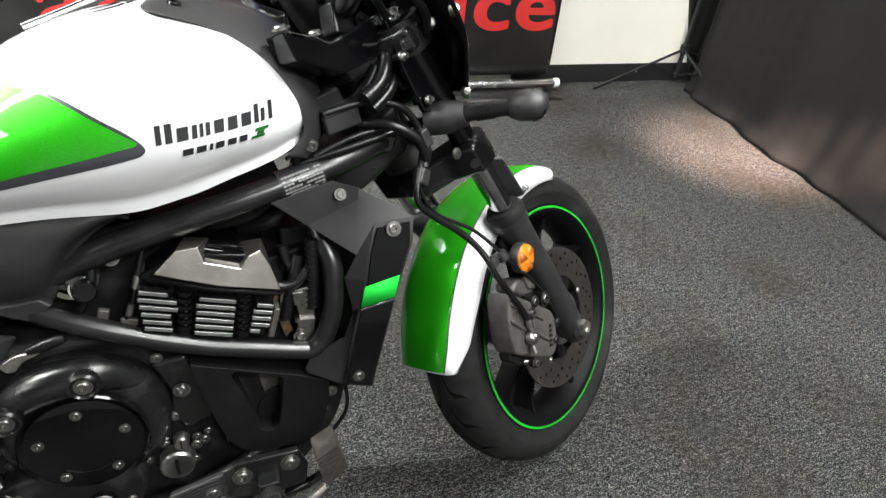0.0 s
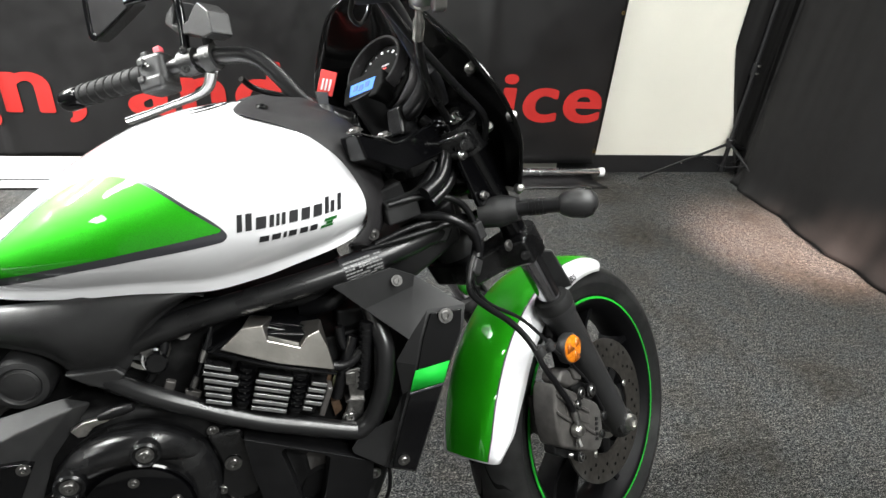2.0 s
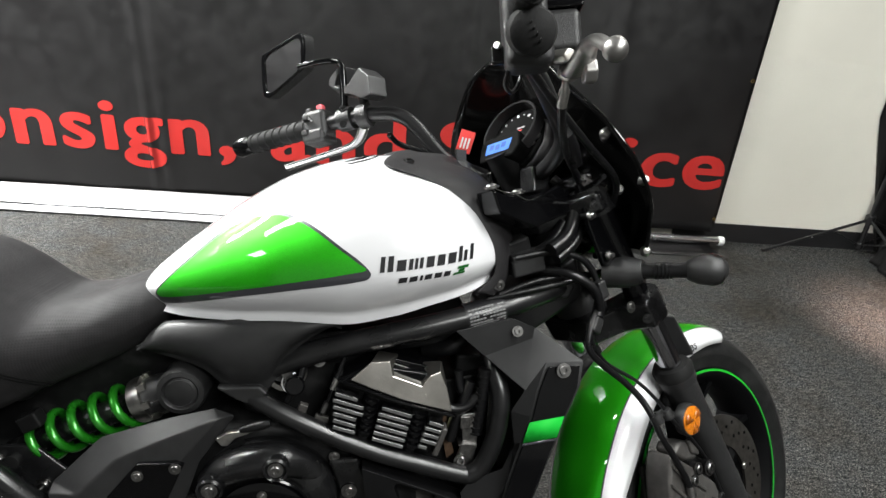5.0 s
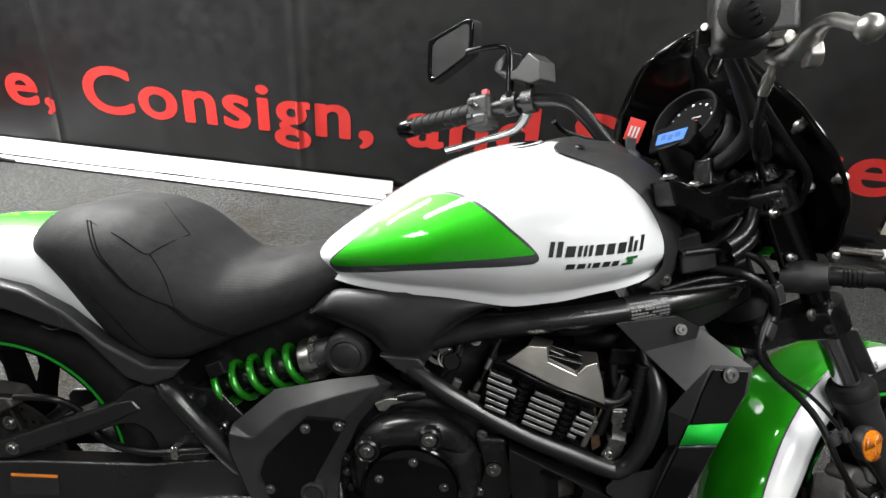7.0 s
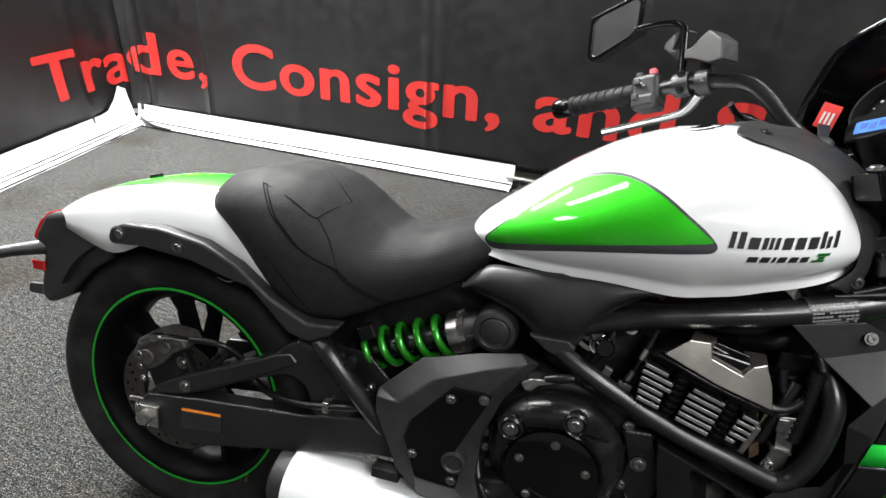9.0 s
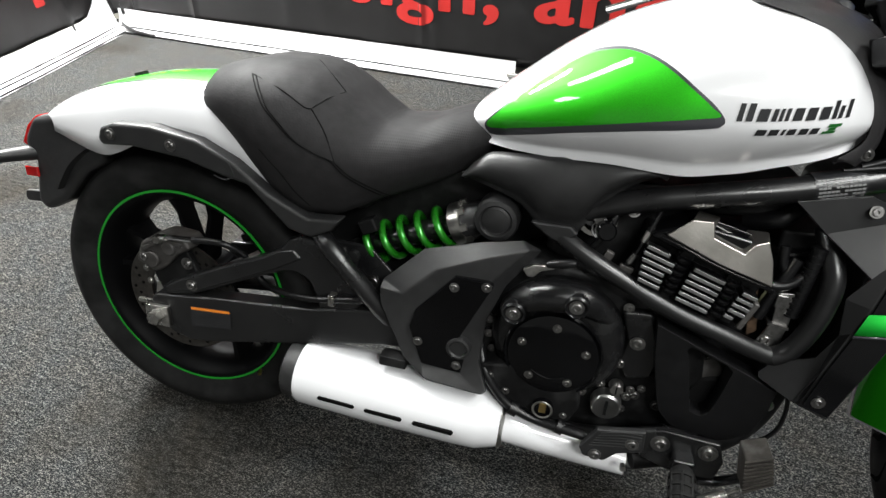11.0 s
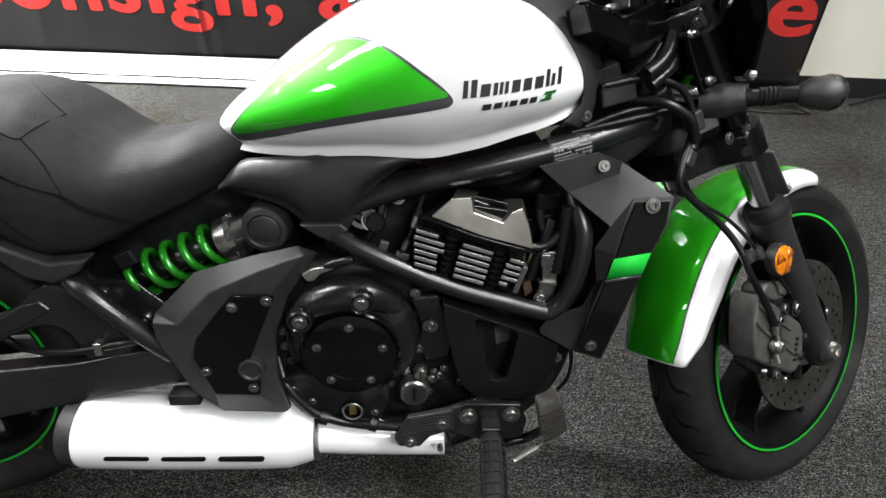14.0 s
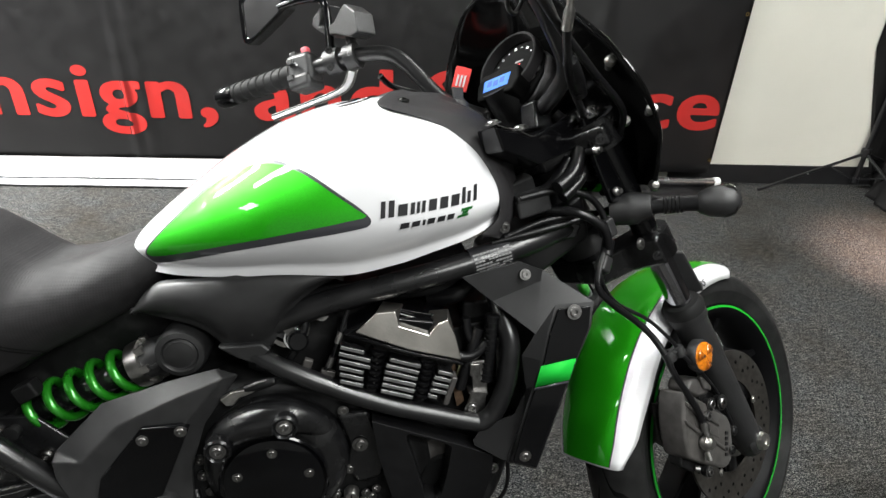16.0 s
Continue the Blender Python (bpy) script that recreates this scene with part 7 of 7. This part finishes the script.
# handlebar
hb = part_of("handlebar", "wide satin black handlebar with rubber grips", at=(0.004, 0, 0.006))
LEFT = [(1.140, 0.0, 0.600), (1.120, 0.050, 0.615), (1.055, 0.075, 0.645), (1.005, 0.120, 0.722), (0.965, 0.165, 0.738), (0.92, 0.215, 0.734), (0.865, 0.305, 0.726), (0.800, 0.405, 0.716)]
RIGHT = [(1.140, 0.0, 0.600), (1.140, -0.060, 0.605), (1.120, -0.130, 0.640), (1.055, -0.168, 0.688), (1.004, -0.194, 0.716), (0.952, -0.236, 0.736), (0.885, -0.312, 0.732), (0.815, -0.405, 0.722)]
for side, s in ((LEFT, 1), (RIGHT, -1)):
    part("bar", tube(side, 0.0125, 14, 8), FRAME, hb, m=ST)
    g0, g1 = Vector(side[5]).lerp(Vector(side[6]), 0.62), Vector(side[7])
    gd = (g1 - g0).normalized()
    grip = part("grip", tube([g0, g0 + gd * 0.004, g1 - gd * 0.032, g1 - gd * 0.03], [0.019, 0.0175, 0.0175, 0.0165], 20, 1, straight=True), RUBBER, hb, "black moulded rubber grip", m=ST)
    for k in range(7):
        c = g0.lerp(g1, 0.10 + 0.105 * k)
        part("grip_rib", lathe([(0.0172, -0.003), (0.0190, -0.0015), (0.0190, 0.0015), (0.0172, 0.003)], tuple(c), "y", 18, closed=True, m=turned(tuple((gd + Vector((0.35, 0, 0.2))).normalized()))), RUBBER, grip, m=ST)
    part("bar_end", lathe([(0.0, 0.002), (0.0160, 0.002), (0.0185, -0.004), (0.0190, -0.030), (0.0165, -0.036), (0.0, -0.036)], tuple(g1 - gd * 0.030), "y", 24, m=turned(tuple(gd))), GLOSS, grip, "gloss black bar end", m=ST)
    h0 = Vector(side[5]).lerp(Vector(side[6]), 0.40)
    tm = Matrix((gd, Vector((0, 0, 1)).cross(gd).normalized() * -1, gd.cross(Vector((0, 0, 1)).cross(gd).normalized() * -1))).transposed()
    sw_ = part("switch_box", block(h0, (0.050, 0.042, 0.052) if s > 0 else (0.054, 0.050, 0.066), None, tm), PLASTIC, hb, "black plastic switch housing", m=ST, bevel=0.010, seg=3)
    part("switch_shell", block(h0 + Vector((0, 0, -0.022)), (0.046, 0.050, 0.026), None, tm), PLASTIC, sw_, m=ST, bevel=0.008)
    if s > 0:
        for k, (dx, dz, mt) in enumerate(((-0.012, 0.029, PLASTIC), (0.008, 0.031, PINK), (-0.010, 0.012, PLASTIC), (-0.012, -0.014, COWL))):
            part("switch", block(h0 + gd * -dx * 1.2 + Vector((-0.018 if dz < 0.02 else -0.004, -0.012 if dz < 0.02 else 0, dz)), (0.012, 0.012, 0.010), None, tm), mt, sw_, ("red flasher switch" if mt is PINK else "black switch"), m=ST, bevel=0.002)
        for k in range(3):
            part("switch_mark", block(h0 + gd * (0.002 - 0.004 * k) + Vector((-0.0235, -0.0085, 0.012 - 0.004 * k)), (0.004, 0.001, 0.002), None, tm), PRINT, sw_, m=ST)
        perch = Vector(side[5]).lerp(Vector(side[4]), 0.25)
        part("clutch_perch", lathe([(0.0125, -0.013), (0.020, -0.013), (0.021, 0.0), (0.020, 0.013), (0.0125, 0.013)], tuple(perch), "y", 24, closed=True, m=turned(tuple(gd))), PLASTIC, hb, m=ST)
        for dz in (0.014, -0.014):
            bolt(tuple(perch + Vector((-0.014, -0.012, dz))), hb, 0.0045, d=(-0.7, -0.7, 0), m=ST, mat=ENGINE)
        part("clutch_lever", tube([perch + Vector((0.030, -0.005, -0.012)), (0.965, 0.245, 0.702), (0.925, 0.305, 0.688), (0.872, 0.355, 0.672)], [0.010, 0.010, 0.009, 0.010], 12, 6, flat=0.6), CHROME, hb, "polished alloy clutch lever", m=ST)
        c2 = Vector(side[4]).lerp(Vector(side[5]), 0.25)
        part("mount_clamp", lathe([(0.0125, -0.010), (0.021, -0.010), (0.021, 0.010), (0.0125, 0.010)], tuple(c2), "y", 20, closed=True, m=turned(tuple(gd))), PLASTIC, hb, m=ST)
        ph = part("phone_mount", plate([(-0.071, 0.020), (-0.066, 0.032), (-0.028, 0.045), (-0.033, 0.034), (-0.046, 0.012), (-0.026, 0.002), (0.0, 0.004), (0.020, 0.016), (0.035, 0.022), (0.062, 0.000), (0.066, -0.034), (0.040, -0.034), (0.0, -0.017), (-0.030, -0.010)], -0.018, 0.018), PLASTIC, hb, "black clip-on phone mount", m=ST @ Matrix.Translation((0.945, 0.185, 0.790)) @ Matrix.Rotation(radians(-84), 4, "Z"), bevel=0.003)
        part("phone_mount_stem", tube([c2 + Vector((0, 0, 0.018)), c2 + Vector((-0.004, 0, 0.05))], 0.009, 12, 1, straight=True), PLASTIC, hb, m=ST)
        bolt(tuple(c2 + Vector((-0.013, -0.013, 0.0))), hb, 0.0045, d=(-0.7, -0.7, 0), m=ST)
        # mirror
        mi = part_of("mirror", "black framed rectangular mirror on a bent stem")
        part("mirror_stem", tube([perch + Vector((0, 0, 0.018)), perch + Vector((0.0, 0.0, 0.085)), perch + Vector((-0.002, 0.006, 0.108)), perch + Vector((-0.014, 0.020, 0.116)), perch + Vector((-0.040, 0.036, 0.113)), (0.872, 0.262, 0.845)], [0.0075, 0.0065, 0.006, 0.0055, 0.0055], 12, 8), GLOSS, mi, m=ST)
        mc = Vector((0.870, 0.320, 0.865))
        shape = [(-0.0675, -0.043), (-0.072, -0.032), (-0.0635, 0.028), (-0.049, 0.0375), (0.038, 0.0485), (0.054, 0.0465), (0.0595, 0.036), (0.051, -0.008), (0.038, -0.0185), (-0.052, -0.045)]
        tilt = ST @ Matrix.Translation(mc) @ Matrix.Rotation(radians(-70), 4, "Z") @ Matrix.Rotation(radians(7), 4, "X")
        part("mirror_shell", plate(shape, 0.0, 0.024, smooth=3), PLASTIC, mi, m=tilt, bevel=0.005, seg=3)
        part("mirror_rim", plate(shape, -0.004, 0.004, smooth=3, hole=[(x * 0.86, z * 0.86) for x, z in shape]), GLOSS, mi, "raised black rim", m=tilt, bevel=0.002)
        part("mirror_glass", plate([(x * 0.88, z * 0.88) for x, z in shape], -0.0012, 0.001, smooth=3), MIRROR, mi, "silvered mirror glass", m=tilt)
    else:
        part("throttle_case", block((0.928, -0.268, 0.702), (0.052, 0.054, 0.062), None, tm), PLASTIC, sw_, m=ST, bevel=0.012, seg=4)
        part("throttle_drum", lathe([(0.0, -0.034), (0.014, -0.033), (0.0235, -0.027), (0.0262, -0.018), (0.0268, 0.0), (0.0255, 0.020), (0.0, 0.020)], (0.912, -0.290, 0.704), "y", 36, m=turned((-0.55, -0.68, -0.38))), RUBBER, sw_, "rounded black drum of the throttle", m=ST)
        for k in range(4):
            part("drum_rib", block(Vector((0.894, -0.3155, 0.690)) + Vector((0.003, -0.001, -0.006)) * (k - 1.5), (0.016, 0.0016, 0.0022), None, tm), RUBBER, sw_, m=ST, bevel=0.0006)
        part("start_switch", block((0.905, -0.243, 0.692), (0.010, 0.016, 0.020), None, tm), ENGINE, sw_, m=ST, bevel=0.003)
        part("housing_screw", cyl((0.900, -0.250, 0.700), (-0.9, -0.4, 0), 0.004, 0.004, 10), STEEL, sw_, m=ST)
        part("master_cylinder", block((0.980, -0.268, 0.718), (0.060, 0.044, 0.052), None, tm, taper=0.9), PLASTIC, hb, "black brake reservoir", m=ST, bevel=0.008, seg=3)
        part("reservoir_cap", block((0.982, -0.266, 0.748), (0.066, 0.048, 0.010), None, tm), GLOSS, hb, m=ST, bevel=0.003)
        # brake lever: a cast blade that sweeps out from its pivot to a ball
        part("lever_pivot", tube([(0.952, -0.286, 0.684), (0.946, -0.312, 0.676)], 0.0085, 6, 1, straight=True), ALU, hb, "bright machined lever pivot", m=ST, bevel=0.0025)
        lv = [Vector(q) for q in ((0.966, -0.290, 0.668), (0.958, -0.308, 0.664), (0.948, -0.328, 0.668), (0.936, -0.346, 0.672), (0.914, -0.374, 0.664), (0.892, -0.402, 0.646), (0.873, -0.427, 0.629))]
        part("brake_lever", tube(lv, [0.0100, 0.0135, 0.0130, 0.0105, 0.0085, 0.0078, 0.0085], 16, 7, flat=0.7), LEVER, hb, "bare cast alloy brake lever", m=ST)
        part("lever_nub", plate([(-0.013, -0.012), (0.010, -0.012), (0.015, 0.002), (0.006, 0.012), (-0.013, 0.010)], -0.007, 0.007), LEVER, hb, m=ST @ Matrix.Translation((0.960, -0.325, 0.656)) @ tm.to_4x4(), bevel=0.003)
        bm = bmesh.new()
        bmesh.ops.create_uvsphere(bm, u_segments=24, v_segments=16, radius=0.0108)
        part("lever_ball", bm, LEVER, hb, m=ST @ Matrix.Translation(lv[-1]))
        part("banjo_bolt", lathe([(0.0, -0.012), (0.008, -0.012), (0.010, -0.008), (0.010, 0.006), (0.0, 0.006)], (1.004, -0.252, 0.686), "y", 12, m=turned((0.2, -0.8, -0.5))), STEEL, hb, m=ST)
        part("adjuster", tube([(1.008, -0.248, 0.682), (1.011, -0.242, 0.672), (1.013, -0.239, 0.668), (1.022, -0.224, 0.654)], [0.0045, 0.0045, 0.0068, 0.0068], 12, 1, straight=True), STEEL, hb, "steel hose fitting", m=ST)
        part("throttle_cable", tube([(0.940, -0.252, 0.684), (0.965, -0.238, 0.682), (1.03, -0.212, 0.655), (1.11, -0.188, 0.618), (1.192, -0.164, 0.580), (1.225, -0.13, 0.55)], 0.0052, 12), CABLE, hb, m=ST)
        part("brake_line", tube([(1.020, -0.227, 0.657), (1.038, -0.208, 0.640), (1.075, -0.175, 0.622), (1.12, -0.140, 0.610), (1.17, -0.110, 0.588), (1.20, -0.10, 0.54)], 0.0055, 12), CABLE, hb, "black rubber brake line", m=ST)
        part("cable_loop", tube([(0.915, -0.255, 0.682), (0.918, -0.238, 0.664), (0.938, -0.226, 0.660), (0.955, -0.222, 0.676), (0.958, -0.226, 0.695)], 0.0026, 10), CABLE, hb, m=ST)
        part("hose_bulge", tube([(1.090, -0.165, 0.640), (1.115, -0.150, 0.622), (1.135, -0.138, 0.604)], [0.010, 0.013, 0.011], 14, 5), CABLE, hb, m=ST)
part("riser", block((1.128, 0.045, 0.600), (0.038, 0.034, 0.044)), ENGINE, hb, m=ST, bevel=0.005)
part("riser", block((1.140, -0.045, 0.594), (0.038, 0.034, 0.044)), ENGINE, hb, m=ST, bevel=0.005)
part("bar_cable", tube([(0.985, 0.15, 0.70), (1.02, 0.16, 0.685), (1.09, 0.12, 0.66), (1.13, 0.05, 0.62)], 0.005, 8), CABLE, hb, m=ST)

# ignition key and tag
key = part_of("ignition_key", "key in the ignition with a red fabric tag")
part("lock", lathe([(0.0, 0.012), (0.010, 0.012), (0.015, 0.006), (0.016, -0.02), (0.0, -0.02)], (1.056, 0.030, 0.628), "z", 24), PLASTIC, key, m=ST)
part("key_head", plate([(-0.009, 0.0), (0.009, 0.0), (0.011, 0.020), (-0.011, 0.020)], -0.002, 0.002), PLASTIC, key, m=ST @ Matrix.Translation((1.056, 0.030, 0.640)), bevel=0.001)
tag = part("fabric_tag", plate([(-0.014, -0.018), (0.012, -0.020), (0.014, 0.018), (-0.012, 0.020)], -0.0015, 0.0015), REDTAG, key, "red woven tag with white print", m=ST @ Matrix.Translation((1.082, 0.050, 0.680)) @ Matrix.Rotation(radians(-50), 4, "Z") @ Matrix.Rotation(radians(18), 4, "Y"), bevel=0.0008)
for k in range(3):
    part("tag_print", plate([(-0.008 + 0.006 * k, -0.012), (-0.005 + 0.006 * k, -0.012), (-0.004 + 0.006 * k, 0.006), (-0.007 + 0.006 * k, 0.006)], -0.0022, -0.0017), PRINT, tag, "white plain bar", m=ST @ Matrix.Translation((1.082, 0.050, 0.680)) @ Matrix.Rotation(radians(-50), 4, "Z") @ Matrix.Rotation(radians(18), 4, "Y"))
part("key_blade", tube([(1.056, 0.027, 0.634), (1.063, 0.019, 0.614), (1.070, 0.012, 0.594)], 0.0022, 6), STEEL, key, m=ST)

# instrument cluster
ins = part_of("instrument", "black round dial with a blue lit display")
IC = Vector((1.152, 0.004, 0.670))
face = Vector((-0.879, -0.102, 0.466)).normalized()
right_d = (-face).cross(Vector((0.455, 0.110, 0.883))).normalized()
face_up = right_d.cross(-face).normalized()
IM = ST @ Matrix.Translation(IC) @ Matrix((right_d, -face, face_up)).transposed().to_4x4()
part("cluster_body", plate([(-0.044, -0.056), (0.040, -0.058), (0.056, -0.044), (0.074, -0.010), (0.070, 0.022), (0.050, 0.046), (-0.044, 0.046), (-0.058, 0.010), (-0.056, -0.040)], 0.0, 0.050), COWL, ins, m=IM, bevel=0.009, seg=3)
part("cluster_collar", plate([(-0.040, -0.054), (0.037, -0.055), (0.050, -0.042), (0.064, -0.010), (0.058, 0.030), (0.040, 0.050), (-0.040, 0.050), (-0.054, 0.010), (-0.050, -0.038)], -0.006, 0.004), GROOVE, ins, m=IM, bevel=0.004, seg=3)
DC = (0.004, 0, 0.016)
part("dial_case", lathe([(0.0, 0.0), (0.054, 0.0), (0.0575, -0.010), (0.0565, -0.026), (0.0545, -0.028), (0.0525, -0.026), (0.0505, -0.008), (0.0, -0.008)], DC, "y", 56), COWL, ins, "round dial with a raised rim", m=IM)
part("dial_face", lathe([(0.0, -0.0088), (0.0500, -0.0088), (0.0500, -0.006), (0.0, -0.006)], DC, "y", 48), GROOVE, ins, "dark dial face", m=IM)
for k in range(9):
    a = radians(176 - 20 * k)
    part("dial_mark", block((DC[0] + 0.039 * math.cos(a), -0.0092, DC[2] + 0.039 * math.sin(a)), (0.0026, 0.0006, 0.0016) if k % 2 else (0.0042, 0.0006, 0.0050), None, spin(0, 90 - math.degrees(a), 0)), GREYPRINT if k < 3 else PRINT, ins, m=IM)
part("dial_print", block((0.014, -0.0092, 0.026), (0.016, 0.0006, 0.0030)), GREYPRINT, ins, "grey plain bar", m=IM)
part("dial_print", block((0.012, -0.0092, 0.020), (0.010, 0.0006, 0.0022)), REDTAG, ins, "red plain bar", m=IM)
part("dial_panel", plate([(-0.037, -0.051), (0.036, -0.051), (0.046, -0.034), (0.040, -0.006), (0.032, -0.0015), (-0.032, -0.0015), (-0.040, -0.008), (-0.043, -0.024)], -0.0345, 0.0), GROOVE, ins, m=IM, bevel=0.004, seg=3)
part("lcd_display", plate([(-0.0255, -0.0385), (0.0255, -0.0385), (0.0275, -0.0165), (-0.0275, -0.0165)], -0.0352, -0.028), LCD, ins, "lit blue display", m=IM)
for k in range(3):
    part("lcd_print", block((-0.014 + 0.013 * k, -0.0355, -0.026 - 0.002 * (k % 2)), (0.009, 0.0004, 0.010)), LCD_DARK, ins, "darker segment of the display", m=IM)
part("warning_light", cyl((-0.036, -0.0095, 0.010), (0, -1, 0), 0.0022, 0.0012, 10), BLUELED, ins, m=IM)
for x, z in ((0.052, 0.010), (0.047, -0.014), (0.055, -0.002), (-0.047, -0.012)):
    bolt((x, -0.006, z), ins, 0.0040, m=IM)
part("cluster_foot", tube([(1.12, 0, 0.66), (1.16, 0, 0.60), (1.18, 0, 0.55)], 0.034, 14), DARK, ins, m=ST)

# lamp bracket, headlamp and fly screen
ls = part_of("fly_screen", "glossy black fly screen over the headlamp")


SV = [0, 0.14, 0.28, 0.43, 0.57, 0.71, 0.86, 1.0]
SC_X = [1.282, 1.259, 1.232, 1.196, 1.159, 1.130, 1.124, 1.150]
SC_W = [0.147, 0.176, 0.200, 0.208, 0.193, 0.146, 0.080, 0.012]
SC_Z = [0.467, 0.511, 0.555, 0.603, 0.661, 0.728, 0.800, 0.836]


def screen(u, v, back=0.0):
    """The bowed sheet between its two edges, at u across and v up."""
    x, w, z = (ease(v, SV, q) for q in (SC_X, SC_W, SC_Z))
    bow = ease(v, [0, 0.35, 0.7, 1.0], [0.070, 0.130, 0.080, 0.010])
    return Vector((x + bow * (1 - u * u) - back, w * u, z + 0.014 * (1 - u * u) * (1 - v)))


bm = bmesh.new()
skin(bm, [[bm.verts.new(screen(-1 + 2 * i / 28, j / 36)) for i in range(29)] for j in range(37)], False)
part("screen", bm, SMOKE, ls, "glossy black curved screen", solid=0.004, m=ST, angle=80)
part("screen_edge", tube([screen(-1, v / 20) for v in range(0, 21)] + [screen(1, v / 20) for v in range(20, -1, -1)], 0.0022, 8, 2), SMOKE, ls, "rounded screen edge", m=ST)
for q in ((1.180, -0.166, 0.653), (1.222, -0.197, 0.580), (1.222, -0.150, 0.573), (1.278, -0.150, 0.476)):
    part("screen_stud", lathe([(0.0, -0.010), (0.005, -0.009), (0.0075, -0.005), (0.0085, 0.0), (0.0, 0.0)], q, "y", 16, m=turned((-0.6, -0.8, 0.0))), STEEL, ls, "bright dome screw", m=ST)
    part("stud_post", tube([Vector(q), Vector(q) + Vector((0.030, 0.026, 0.002))], 0.0065, 12, 1, straight=True), COWL, ls, m=ST)
for q in ((1.187, -0.120, 0.535), (1.225, -0.120, 0.472)):
    part("bracket_stud", lathe([(0.0, -0.010), (0.004, -0.010), (0.0045, -0.006), (0.007, -0.004), (0.0075, 0.0), (0.0, 0.0)], q, "y", 14), BOLT, ls, m=ST)
    part("stud_post", tube([Vector(q), Vector(q) + Vector((0.004, 0.03, 0.002))], 0.006, 10, 1, straight=True), DARK, ls, m=ST)
part("side_bracket", plate([(1.17, 0.585), (1.20, 0.600), (1.250, 0.585), (1.285, 0.50), (1.270, 0.455), (1.22, 0.455), (1.19, 0.52)], -0.116, -0.106), GLOSS, ls, "gloss black side bracket", m=ST, bevel=0.003)
part("side_bracket", plate([(1.17, 0.585), (1.20, 0.600), (1.250, 0.585), (1.285, 0.50), (1.270, 0.455), (1.22, 0.455), (1.19, 0.52)], 0.106, 0.116), GLOSS, ls, "gloss black side bracket", m=ST, bevel=0.003)
part("headlamp_shell", lathe([(0.0, 0.0), (0.05, 0.004), (0.078, 0.03), (0.088, 0.07), (0.090, 0.10), (0.0, 0.10)], (1.225, 0, 0.560), "x", 36), GLOSS, ls, "gloss black headlamp shell", m=ST)
part("wiring", tube([(1.17, -0.06, 0.60), (1.19, -0.085, 0.56), (1.165, -0.095, 0.51), (1.13, -0.09, 0.485)], 0.011, 12), CABLE, ls, m=ST)
part("wiring", tube([(1.20, -0.04, 0.60), (1.215, -0.075, 0.55), (1.19, -0.085, 0.50), (1.15, -0.08, 0.47)], 0.009, 12), CABLE, ls, m=ST)
# cover over the top clamp, with its bright lip
part("clamp_cover", plate([(1.018, 0.575), (1.040, 0.569), (1.062, 0.566), (1.084, 0.559), (1.105, 0.565), (1.160, 0.588), (1.215, 0.612), (1.228, 0.604), (1.20, 0.55), (1.10, 0.52), (1.03, 0.54)], -0.092, -0.050), GLOSS, ls, "gloss black clamp cover", m=ST, bevel=0.004)
part("cover_lip", tube([(1.018, -0.092, 0.577), (1.040, -0.093, 0.571), (1.062, -0.093, 0.568), (1.084, -0.093, 0.561), (1.105, -0.093, 0.567), (1.160, -0.093, 0.590), (1.215, -0.092, 0.614)], 0.0012, 6, 4), CHROME, ls, "thin bright lip", m=ST)
for x, z in ((1.022, 0.578), (1.072, 0.572)):
    bolt((x, -0.085, z), ls, 0.008, d=(-0.3, -0.2, 1), m=ST)

# fixed parts under the head
ub = part_of("front_harness", "black junction boxes and cables beside the steering head")
part("junction_box", block((1.143, -0.088, 0.488), (0.056, 0.028, 0.030), None, spin(0, -14, 8)), PLASTIC, ub, "black ribbed junction box", bevel=0.005)
part("junction_lid", block((1.140, -0.090, 0.503), (0.052, 0.026, 0.012), None, spin(0, -14, 8)), PLASTIC, ub, bevel=0.003)
part("connector_boot", tube([(1.160, -0.088, 0.505), (1.176, -0.088, 0.518), (1.192, -0.082, 0.538), (1.203, -0.076, 0.556)], [0.011, 0.010, 0.0085, 0.007], 12, 5), CABLE, ub, "black rubber wiring boot")
part("relay", block((1.128, -0.070, 0.512), (0.042, 0.034, 0.030), None, spin(0, -20, 8)), DARK, ub, bevel=0.005)
part("control_cable", tube([(1.10, -0.10, 0.440), (1.16, -0.095, 0.462), (1.23, -0.085, 0.470), (1.29, -0.05, 0.462)], 0.005, 10), CABLE, ub)
part("control_cable", tube([(1.08, -0.10, 0.432), (1.15, -0.10, 0.448), (1.22, -0.09, 0.462), (1.28, -0.06, 0.470)], 0.005, 10), CABLE, ub)
part("control_cable", tube([(1.17, -0.085, 0.478), (1.21, -0.11, 0.478), (1.25, -0.115, 0.455), (1.265, -0.11, 0.42)], 0.007, 10), CABLE, ub)
part("head_cover", lathe([(0.0, -0.03), (0.038, -0.03), (0.044, -0.02), (0.044, 0.02), (0.038, 0.03), (0.0, 0.03)], tuple(HEAD + AXIS * 0.50), "z", 28, m=TURN_UP), PLASTIC, ub)
part("neck_cover", plate([(1.15, 0.45), (1.20, 0.47), (1.235, 0.45), (1.225, 0.425), (1.16, 0.425)], -0.075, -0.04), ENGINE, ub, bevel=0.006)
